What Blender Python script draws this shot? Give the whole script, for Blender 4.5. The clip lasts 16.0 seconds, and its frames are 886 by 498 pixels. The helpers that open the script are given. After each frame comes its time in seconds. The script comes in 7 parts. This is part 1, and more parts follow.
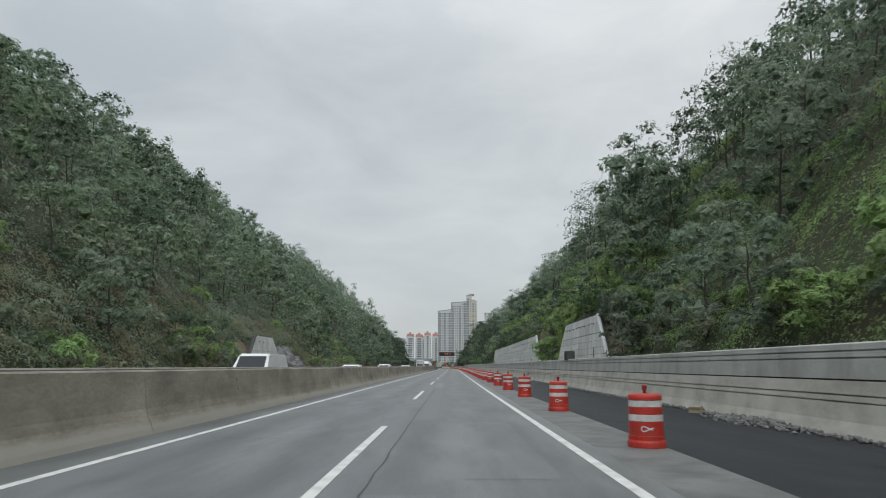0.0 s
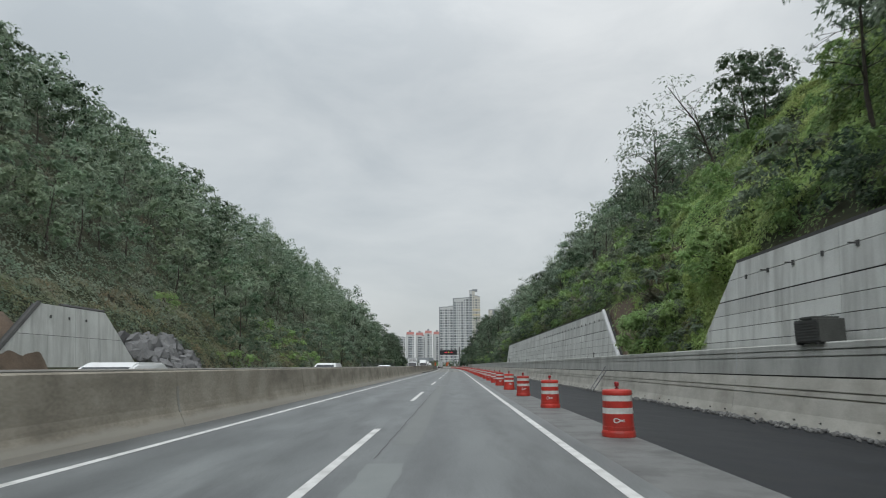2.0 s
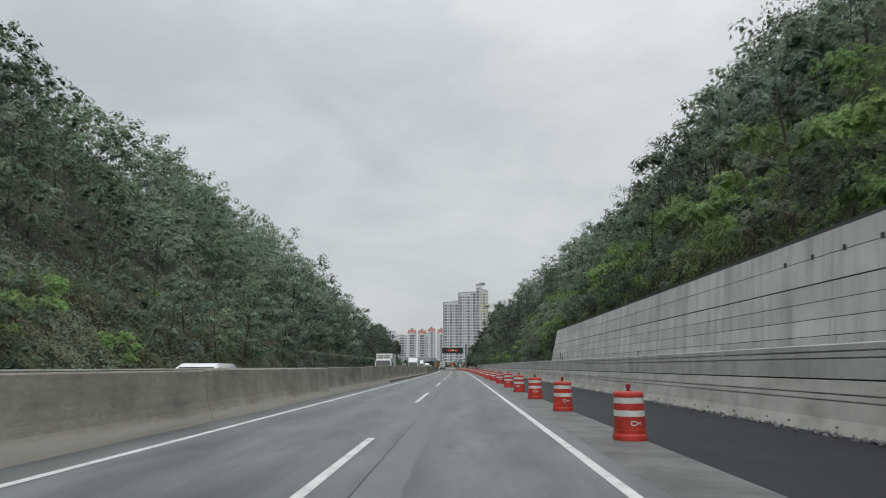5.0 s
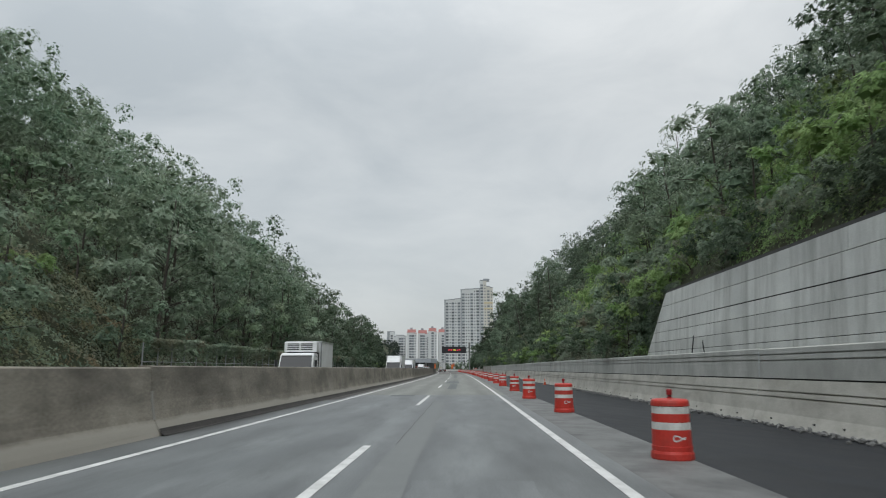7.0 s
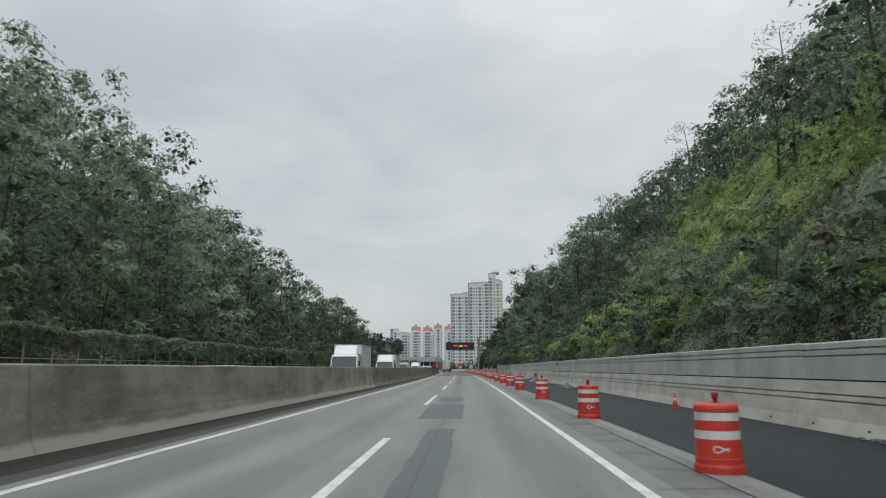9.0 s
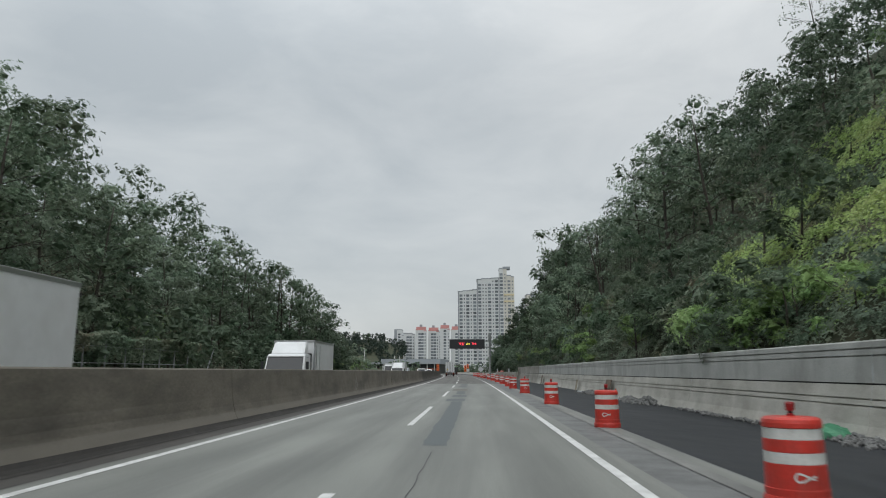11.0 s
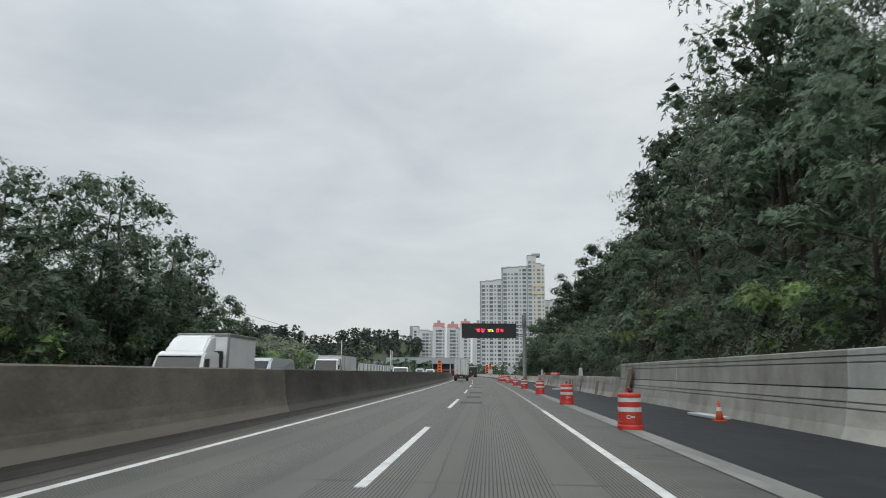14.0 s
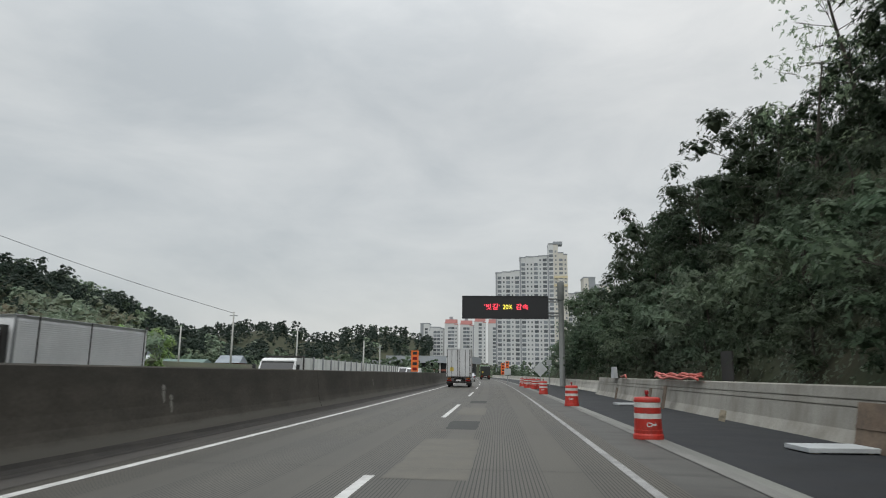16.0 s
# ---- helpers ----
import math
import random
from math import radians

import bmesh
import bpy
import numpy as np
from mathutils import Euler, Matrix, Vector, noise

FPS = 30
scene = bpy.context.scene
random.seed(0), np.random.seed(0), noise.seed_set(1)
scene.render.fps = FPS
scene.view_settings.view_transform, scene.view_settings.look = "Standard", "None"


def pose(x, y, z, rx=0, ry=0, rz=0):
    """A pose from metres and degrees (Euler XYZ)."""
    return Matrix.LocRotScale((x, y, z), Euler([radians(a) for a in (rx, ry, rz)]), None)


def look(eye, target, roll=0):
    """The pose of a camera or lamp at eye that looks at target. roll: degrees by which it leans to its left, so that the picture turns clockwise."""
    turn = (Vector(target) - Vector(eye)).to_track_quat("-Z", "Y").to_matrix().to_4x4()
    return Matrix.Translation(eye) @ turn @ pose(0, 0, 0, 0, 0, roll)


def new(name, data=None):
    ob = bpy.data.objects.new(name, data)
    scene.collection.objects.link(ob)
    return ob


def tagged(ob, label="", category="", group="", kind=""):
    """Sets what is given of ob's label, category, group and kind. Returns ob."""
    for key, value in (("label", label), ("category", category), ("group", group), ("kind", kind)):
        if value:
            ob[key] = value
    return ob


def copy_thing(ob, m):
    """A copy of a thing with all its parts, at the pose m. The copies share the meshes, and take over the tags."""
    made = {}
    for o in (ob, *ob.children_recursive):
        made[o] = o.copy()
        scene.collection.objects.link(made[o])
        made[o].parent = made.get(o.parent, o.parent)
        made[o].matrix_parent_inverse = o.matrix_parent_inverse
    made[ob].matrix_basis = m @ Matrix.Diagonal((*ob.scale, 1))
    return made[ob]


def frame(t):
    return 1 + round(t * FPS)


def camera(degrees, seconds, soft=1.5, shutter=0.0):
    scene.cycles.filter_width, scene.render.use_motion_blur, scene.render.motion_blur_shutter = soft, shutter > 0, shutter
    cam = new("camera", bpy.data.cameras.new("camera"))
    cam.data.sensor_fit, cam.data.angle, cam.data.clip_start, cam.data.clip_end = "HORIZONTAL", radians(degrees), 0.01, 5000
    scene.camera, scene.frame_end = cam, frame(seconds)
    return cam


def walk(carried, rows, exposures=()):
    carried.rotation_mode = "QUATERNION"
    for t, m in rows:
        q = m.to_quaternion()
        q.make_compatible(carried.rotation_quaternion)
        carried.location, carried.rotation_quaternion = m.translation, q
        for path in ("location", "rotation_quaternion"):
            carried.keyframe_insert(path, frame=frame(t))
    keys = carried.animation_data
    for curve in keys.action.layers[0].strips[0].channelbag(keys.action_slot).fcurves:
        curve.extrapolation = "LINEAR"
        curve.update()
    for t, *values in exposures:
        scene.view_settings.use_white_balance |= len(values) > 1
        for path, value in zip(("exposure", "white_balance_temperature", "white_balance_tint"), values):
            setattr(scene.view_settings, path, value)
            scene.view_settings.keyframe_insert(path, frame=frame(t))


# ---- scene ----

# ================= camera and walk =================
cam = camera(67.49, 16.0, soft=1.05, shutter=0.12)
ROWS = [
    (0.0, 1.496, 0.00, 0.509, 10.019, 0.054), (0.5, 1.535, 11.29, 0.536, 10.029, -0.020),
    (1.0, 1.598, 22.57, 0.575, 10.052, -0.025), (1.5, 1.688, 33.86, 0.603, 10.027, -0.153),
    (2.0, 1.796, 45.17, 0.659, 9.997, -0.198), (2.5, 1.886, 56.45, 0.764, 10.032, -0.275),
    (3.0, 1.952, 67.78, 0.864, 10.007, -0.413), (3.5, 2.007, 79.19, 0.920, 10.005, -0.489),
    (4.0, 2.072, 90.66, 0.993, 10.015, -0.185), (6.5, 2.456, 148.06, 1.289, 10.194, -0.071),
    (7.0, 2.502, 159.40, 1.377, 10.232, -0.109), (7.5, 2.523, 170.62, 1.506, 10.139, -0.036),
    (8.0, 2.543, 181.74, 1.619, 10.076, -0.059), (8.5, 2.559, 192.94, 1.833, 10.094, -0.211),
    (9.0, 2.585, 204.28, 2.020, 10.202, -0.082), (11.5, 2.658, 261.68, 2.964, 10.466, -0.210),
    (12.0, 2.593, 273.28, 3.205, 10.422, -0.235), (12.5, 2.490, 285.02, 3.577, 10.398, -0.035),
    (13.0, 2.364, 296.79, 3.955, 10.496, 0.055), (13.5, 2.221, 308.52, 4.367, 10.523, 0.130),
    (14.0, 2.082, 320.21, 4.862, 10.576, 0.454), (14.5, 1.948, 331.91, 5.287, 10.635, 0.540),
    (15.0, 1.810, 343.61, 5.603, 10.627, 0.685), (15.5, 1.640, 355.27, 5.985, 10.653, 0.717),
    (16.0, 1.445, 366.96, 6.326, 10.632, 0.608),
]
EYE = 1.37
walk(cam, [(t, pose(x, y, EYE, 90 + pitch, 0, yaw) @ pose(0, 0, 0, 0, 0, roll)) for t, x, y, yaw, pitch, roll in ROWS],
     exposures=[(0.0, 0.0, 6500, 10), (9.0, 0.02, 6500, 10), (11.5, -0.08, 6500, 10), (12.5, -0.10, 6500, 10), (13.5, 0.08, 6500, 10), (14.0, 0.12, 6500, 10), (14.5, 0.0, 6560, 10),
                (15.5, -0.04, 6640, 10.5), (16.0, 0.03, 6680, 11)])

# ================= sky and sun =================
SKY_STRENGTH = 1.0
world = bpy.data.worlds.new("overcast_sky")
scene.world = world
world.use_nodes = True
wn, wl = world.node_tree.nodes, world.node_tree.links
wn.clear()
w_out = wn.new("ShaderNodeOutputWorld")
w_bg = wn.new("ShaderNodeBackground")
w_sky = wn.new("ShaderNodeTexSky")
w_sky.sky_type, w_sky.sun_disc = "NISHITA", False
w_sky.sun_elevation, w_sky.sun_rotation = radians(50), radians(20)
w_sky.air_density, w_sky.dust_density = 1.0, 3.0
w_co = wn.new("ShaderNodeTexCoord")
w_map = wn.new("ShaderNodeMapping")
w_map.inputs["Scale"].default_value = (1.0, 0.75, 2.4)
w_n1 = wn.new("ShaderNodeTexNoise")
w_n1.inputs["Scale"].default_value, w_n1.inputs["Detail"].default_value, w_n1.inputs["Roughness"].default_value = 3.4, 8.0, 0.56
w_n1.inputs["Distortion"].default_value = 0.35
w_ramp = wn.new("ShaderNodeValToRGB")
w_ramp.color_ramp.elements[0].position, w_ramp.color_ramp.elements[0].color = 0.36, (0.430, 0.474, 0.496, 1)
w_ramp.color_ramp.elements[1].position, w_ramp.color_ramp.elements[1].color = 0.66, (0.542, 0.580, 0.593, 1)
w_mix = wn.new("ShaderNodeMix")
w_mix.data_type, w_mix.blend_type = "RGBA", "ADD"
w_mix.inputs["Factor"].default_value = 0.012
wl.new(w_co.outputs["Generated"], w_map.inputs["Vector"])
wl.new(w_map.outputs["Vector"], w_n1.inputs["Vector"])
wl.new(w_n1.outputs["Fac"], w_ramp.inputs["Fac"])
wl.new(w_ramp.outputs["Color"], w_mix.inputs["A"])
wl.new(w_sky.outputs["Color"], w_mix.inputs["B"])
wl.new(w_mix.outputs["Result"], w_bg.inputs["Color"])
# an overcast sky is brightest overhead
w_sep = wn.new("ShaderNodeSeparateXYZ")
w_zen = wn.new("ShaderNodeMapRange")
w_zen.interpolation_type = "SMOOTHSTEP"
w_zen.inputs["From Min"].default_value, w_zen.inputs["From Max"].default_value = 0.35, 1.0
w_zen.inputs["To Min"].default_value, w_zen.inputs["To Max"].default_value = SKY_STRENGTH, SKY_STRENGTH * 2.3
wl.new(w_co.outputs["Generated"], w_sep.inputs["Vector"])
wl.new(w_sep.outputs["Z"], w_zen.inputs["Value"])
wl.new(w_zen.outputs["Result"], w_bg.inputs["Strength"])
wl.new(w_bg.outputs["Background"], w_out.inputs["Surface"])

sun = new("sun", bpy.data.lights.new("sun", "SUN"))
sun.data.energy, sun.data.angle, sun.data.color = 1.4, radians(60), (0.985, 0.99, 0.965)
sun.matrix_world = look((0, 0, 100), (4, 70, 0))

# ================= helpers =================


def road_x(y):
    """The road's centre dash line: a slight double bend."""
    v = min(y, 460.0) / 370
    x = 7.515 * v * v - 7.913 * v ** 3
    if y > 460:
        d = y - 460
        x += -0.0486 * d - 0.00016 * min(d, 300) ** 2 - (0.096 * (d - 300) if d > 300 else 0)
    return x


def road_yaw(y):
    return math.degrees(-math.atan((road_x(y + 1) - road_x(y - 1)) / 2))


def spot(off, y, z=0.0, turn=0.0):
    """Pose at a distance off the dash line, y along, turned with the road."""
    return pose(road_x(y) + off, y, z, 0, 0, road_yaw(y) + turn)


def flare(y):
    """How much farther out and lower the new lane's outer edge lies than where it closes in on the old road."""
    return float(np.interp(y, (110, 300, 362), (1.36, 1.22, 1.0)))


def out(off, y):
    return 1.6 + (off - 1.6) * (1 + (flare(y) - 1) * min(1.0, max(0.0, (off - 5.25) / 3.4)))


def down(off, z, y):
    return 1.37 + (z - 1.37) * (1 + (flare(y) - 1) * min(1.0, max(0.0, (off - 5.25) / 3.4)))


def side_spot(off, y, z=0.0, turn=0.0):
    """Pose of a loose thing on the new lane or at the foot of its barrier."""
    y += 25 * (flare(y) - 1)
    return spot(out(off, y), y, down(off, z, y), turn)


def mesh_from(name, verts, faces, mat=None, smooth=False):
    me = bpy.data.meshes.new(name)
    me.from_pydata([tuple(v) for v in verts], [], [tuple(f) for f in faces])
    if mat:
        me.materials.append(mat)
    if smooth:
        for p in me.polygons:
            p.use_smooth = True
    me.update()
    return me


def quads(name, co, mat):
    """A mesh of loose quads from an array (n, 4, 3)."""
    n = len(co)
    me = bpy.data.meshes.new(name)
    me.vertices.add(4 * n)
    me.vertices.foreach_set("co", np.ascontiguousarray(co, dtype=np.float32).ravel())
    me.loops.add(4 * n)
    me.loops.foreach_set("vertex_index", np.arange(4 * n, dtype=np.int32))
    me.polygons.add(n)
    me.polygons.foreach_set("loop_start", np.arange(0, 4 * n, 4, dtype=np.int32))
    me.polygons.foreach_set("loop_total", np.full(n, 4, dtype=np.int32))
    me.materials.append(mat)
    me.update(calc_edges=True)
    return me


def tris(name, co, mat):
    """A mesh of loose triangles from an array (n, 3, 3)."""
    n = len(co)
    me = bpy.data.meshes.new(name)
    me.vertices.add(3 * n)
    me.vertices.foreach_set("co", np.ascontiguousarray(co, dtype=np.float32).ravel())
    me.loops.add(3 * n)
    me.loops.foreach_set("vertex_index", np.arange(3 * n, dtype=np.int32))
    me.polygons.add(n)
    me.polygons.foreach_set("loop_start", np.arange(0, 3 * n, 3, dtype=np.int32))
    me.polygons.foreach_set("loop_total", np.full(n, 3, dtype=np.int32))
    me.materials.append(mat)
    me.update(calc_edges=True)
    return me


def put(name, data, parent=None, m=None, label="", category="", group="", kind=""):
    ob = new(name, data)
    if parent is not None:
        ob.parent = parent
    if m is not None:
        ob.matrix_basis = m
    return tagged(ob, label, category, group, kind)


def part(name, bm, material, parent, label="", m=None, smooth=False, kind=""):
    """Links a bmesh as one mesh object under a thing or under a part."""
    me = bpy.data.meshes.new(name)
    bmesh.ops.recalc_face_normals(bm, faces=bm.faces)
    bm.to_mesh(me)
    bm.free()
    me.materials.append(material)
    if smooth:
        for p in me.polygons:
            p.use_smooth = True
    return put(name, me, parent, m, label, kind=kind)


def box(bm, x0, x1, y0, y1, z0, z1, bevel=0.0, taper=0.0):
    """Adds a box; taper draws its top in by that many metres."""
    t = taper
    vs = [bm.verts.new(c) for c in ((x0, y0, z0), (x1, y0, z0), (x1, y1, z0), (x0, y1, z0),
                                    (x0 + t, y0 + t, z1), (x1 - t, y0 + t, z1), (x1 - t, y1 - t, z1), (x0 + t, y1 - t, z1))]
    fs = [bm.faces.new([vs[i] for i in f]) for f in ((3, 2, 1, 0), (4, 5, 6, 7), (0, 1, 5, 4), (1, 2, 6, 5), (2, 3, 7, 6), (3, 0, 4, 7))]
    if bevel:
        es = list({e for f in fs for e in f.edges})
        bmesh.ops.bevel(bm, geom=es, offset=bevel, segments=2, affect="EDGES", profile=0.6)
    return bm


def boxes(*args, bevel=0.0):
    bm = bmesh.new()
    for a in args:
        box(bm, *a, bevel=bevel)
    return bm


def lathe(profile, n=20, bm=None, cx=0.0, cy=0.0):
    """Turns (radius, z) rows round the z axis, closed at both ends."""
    bm = bm or bmesh.new()
    rings = [[bm.verts.new((cx + r * math.cos(2 * math.pi * k / n), cy + r * math.sin(2 * math.pi * k / n), z)) for k in range(n)] for r, z in profile]
    for a, b in zip(rings, rings[1:]):
        for k in range(n):
            bm.faces.new((a[k], a[(k + 1) % n], b[(k + 1) % n], b[k]))
    bm.faces.new(rings[0][::-1])
    bm.faces.new(rings[-1])
    return bm


def tube_geo(points, radii, n=6):
    """Vertices and faces of a tapered tube along points."""
    vs, fs = [], []
    for i, (q, r) in enumerate(zip(points, radii)):
        a = Vector(points[max(i - 1, 0)])
        b = Vector(points[min(i + 1, len(points) - 1)])
        d = (b - a).normalized()
        u = d.cross(Vector((0, 0, 1)) if abs(d.z) < 0.9 else Vector((1, 0, 0))).normalized()
        w = d.cross(u)
        for k in range(n):
            c = 2 * math.pi * k / n
            vs.append(Vector(q) + (u * math.cos(c) + w * math.sin(c)) * r)
    for i in range(len(points) - 1):
        for k in range(n):
            fs.append((i * n + k, i * n + (k + 1) % n, (i + 1) * n + (k + 1) % n, (i + 1) * n + k))
    fs.append(tuple(range(n))[::-1])
    fs.append(tuple((len(points) - 1) * n + k for k in range(n)))
    return vs, fs


def tube(bm, points, radii, n=6):
    vs, fs = tube_geo(points, radii, n)
    bv = [bm.verts.new(v) for v in vs]
    for f in fs:
        bm.faces.new([bv[i] for i in f])
    return bm


def sweep(profile, y0, y1, step=4.0, close=True, base=0.0, wob=0.0, seed=0, flared=False):
    """Sweeps a profile of (off, z) along the road from y0 to y1; closed profiles get end caps."""
    n = max(1, int(math.ceil((y1 - y0) / step)))
    k = len(profile)
    rnd = random.Random(seed)
    vs, fs = [], []
    for i in range(n + 1):
        y = y0 + (y1 - y0) * i / n
        for o, z in profile:
            oo, zz = (out(o, y), down(o, z, y)) if flared else (o, z)
            vs.append((road_x(y) + oo + rnd.uniform(-wob, wob), y, zz + base + rnd.uniform(-wob, wob) * 0.3))
    for i in range(n):
        for j in range(k if close else k - 1):
            a, b = i * k + j, i * k + (j + 1) % k
            fs.append((a, b, b + k, a + k))
    if close:
        fs.append(tuple(range(k))[::-1])
        fs.append(tuple(n * k + j for j in range(k)))
    return vs, fs


def swept(name, profile, y0, y1, mat, step=4.0, close=True, parent=None, label="", category="", kind="structure", base=0.0, wob=0.0, seed=0, flared=False):
    vs, fs = sweep(profile, y0, y1, step, close, base, wob, seed, flared)
    me = mesh_from(name, vs, fs, mat)
    if not close:
        at = me.attributes.new("off", "FLOAT", "POINT")
        at.data.foreach_set("value", np.array([v[0] - road_x(v[1]) for v in vs], dtype=np.float32))
    if close:
        bm = bmesh.new()
        bm.from_mesh(me)
        bmesh.ops.recalc_face_normals(bm, faces=bm.faces)
        bm.to_mesh(me)
        bm.free()
    return put(name, me, parent, None, label, category, "", kind)


def empty(name, m, label, category, group="", kind=""):
    ob = new(name)
    ob.matrix_basis = m
    return tagged(ob, label, category, group, kind)


# ================= materials =================


def material(name, base, rough=0.8, metal=0.0, spec=0.5):
    m = bpy.data.materials.new(name)
    m.use_nodes = True
    b = m.node_tree.nodes["Principled BSDF"]
    b.inputs["Base Color"].default_value = (*base, 1)
    b.inputs["Roughness"].default_value = rough
    b.inputs["Metallic"].default_value = metal
    b.inputs["Specular IOR Level"].default_value = spec
    return m


def surface(name, dark, light, scale=4.0, fine=60.0, rough=(0.7, 0.9), bump=0.2, dist=0.01, metal=0.0, stretch=(1, 1, 1),
            stain=None, stain_scale=0.4, stain_amount=0.5, stain_stretch=(1, 1, 1), per_object=0.0, spec=0.4):
    """A two-scale noise surface in object space: colour from dark to light, grain, stains and bump."""
    m = bpy.data.materials.new(name)
    m.use_nodes = True
    nt = m.node_tree
    nd, ln = nt.nodes, nt.links
    b = nd["Principled BSDF"]
    b.inputs["Metallic"].default_value = metal
    b.inputs["Specular IOR Level"].default_value = spec
    geo = nd.new("ShaderNodeNewGeometry")
    mp = nd.new("ShaderNodeMapping")
    mp.inputs["Scale"].default_value = stretch
    ln.new(geo.outputs["Position"], mp.inputs["Vector"])
    n1 = nd.new("ShaderNodeTexNoise")
    n1.inputs["Scale"].default_value, n1.inputs["Detail"].default_value = scale, 6
    n2 = nd.new("ShaderNodeTexNoise")
    n2.inputs["Scale"].default_value, n2.inputs["Detail"].default_value = fine, 4
    ln.new(mp.outputs["Vector"], n1.inputs["Vector"])
    ln.new(geo.outputs["Position"], n2.inputs["Vector"])
    mixf = nd.new("ShaderNodeMath")
    mixf.operation = "MULTIPLY_ADD"
    mixf.inputs[1].default_value = 0.45
    ln.new(n2.outputs["Fac"], mixf.inputs[0])
    half = nd.new("ShaderNodeMath")
    half.operation = "MULTIPLY"
    half.inputs[1].default_value = 0.55
    ln.new(n1.outputs["Fac"], half.inputs[0])
    ln.new(half.outputs[0], mixf.inputs[2])
    rp = nd.new("ShaderNodeValToRGB")
    rp.color_ramp.elements[0].position, rp.color_ramp.elements[0].color = 0.32, (*dark, 1)
    rp.color_ramp.elements[1].position, rp.color_ramp.elements[1].color = 0.68, (*light, 1)
    ln.new(mixf.outputs[0], rp.inputs["Fac"])
    col = rp.outputs["Color"]
    if stain:
        ms = nd.new("ShaderNodeMapping")
        ms.inputs["Scale"].default_value = stain_stretch
        ln.new(geo.outputs["Position"], ms.inputs["Vector"])
        n3 = nd.new("ShaderNodeTexNoise")
        n3.inputs["Scale"].default_value, n3.inputs["Detail"].default_value, n3.inputs["Roughness"].default_value = stain_scale, 7, 0.65
        ln.new(ms.outputs["Vector"], n3.inputs["Vector"])
        r3 = nd.new("ShaderNodeMapRange")
        r3.inputs["From Min"].default_value, r3.inputs["From Max"].default_value = 0.45, 0.68
        r3.inputs["To Min"].default_value, r3.inputs["To Max"].default_value = 0.0, stain_amount
        ln.new(n3.outputs["Fac"], r3.inputs["Value"])
        mx = nd.new("ShaderNodeMix")
        mx.data_type = "RGBA"
        mx.inputs["B"].default_value = (*stain, 1)
        ln.new(r3.outputs["Result"], mx.inputs["Factor"])
        ln.new(col, mx.inputs["A"])
        col = mx.outputs["Result"]
    if per_object:
        oi = nd.new("ShaderNodeObjectInfo")
        hv = nd.new("ShaderNodeHueSaturation")
        mr = nd.new("ShaderNodeMapRange")
        mr.inputs["To Min"].default_value, mr.inputs["To Max"].default_value = 1 - per_object, 1 + per_object
        ln.new(oi.outputs["Random"], mr.inputs["Value"])
        ln.new(mr.outputs["Result"], hv.inputs["Value"])
        ln.new(col, hv.inputs["Color"])
        col = hv.outputs["Color"]
    ln.new(col, b.inputs["Base Color"])
    rr = nd.new("ShaderNodeMapRange")
    rr.inputs["To Min"].default_value, rr.inputs["To Max"].default_value = rough
    ln.new(n1.outputs["Fac"], rr.inputs["Value"])
    ln.new(rr.outputs["Result"], b.inputs["Roughness"])
    if bump:
        bp = nd.new("ShaderNodeBump")
        bp.inputs["Strength"].default_value, bp.inputs["Distance"].default_value = bump, dist
        ln.new(mixf.outputs[0], bp.inputs["Height"])
        ln.new(bp.outputs["Normal"], b.inputs["Normal"])
    return m


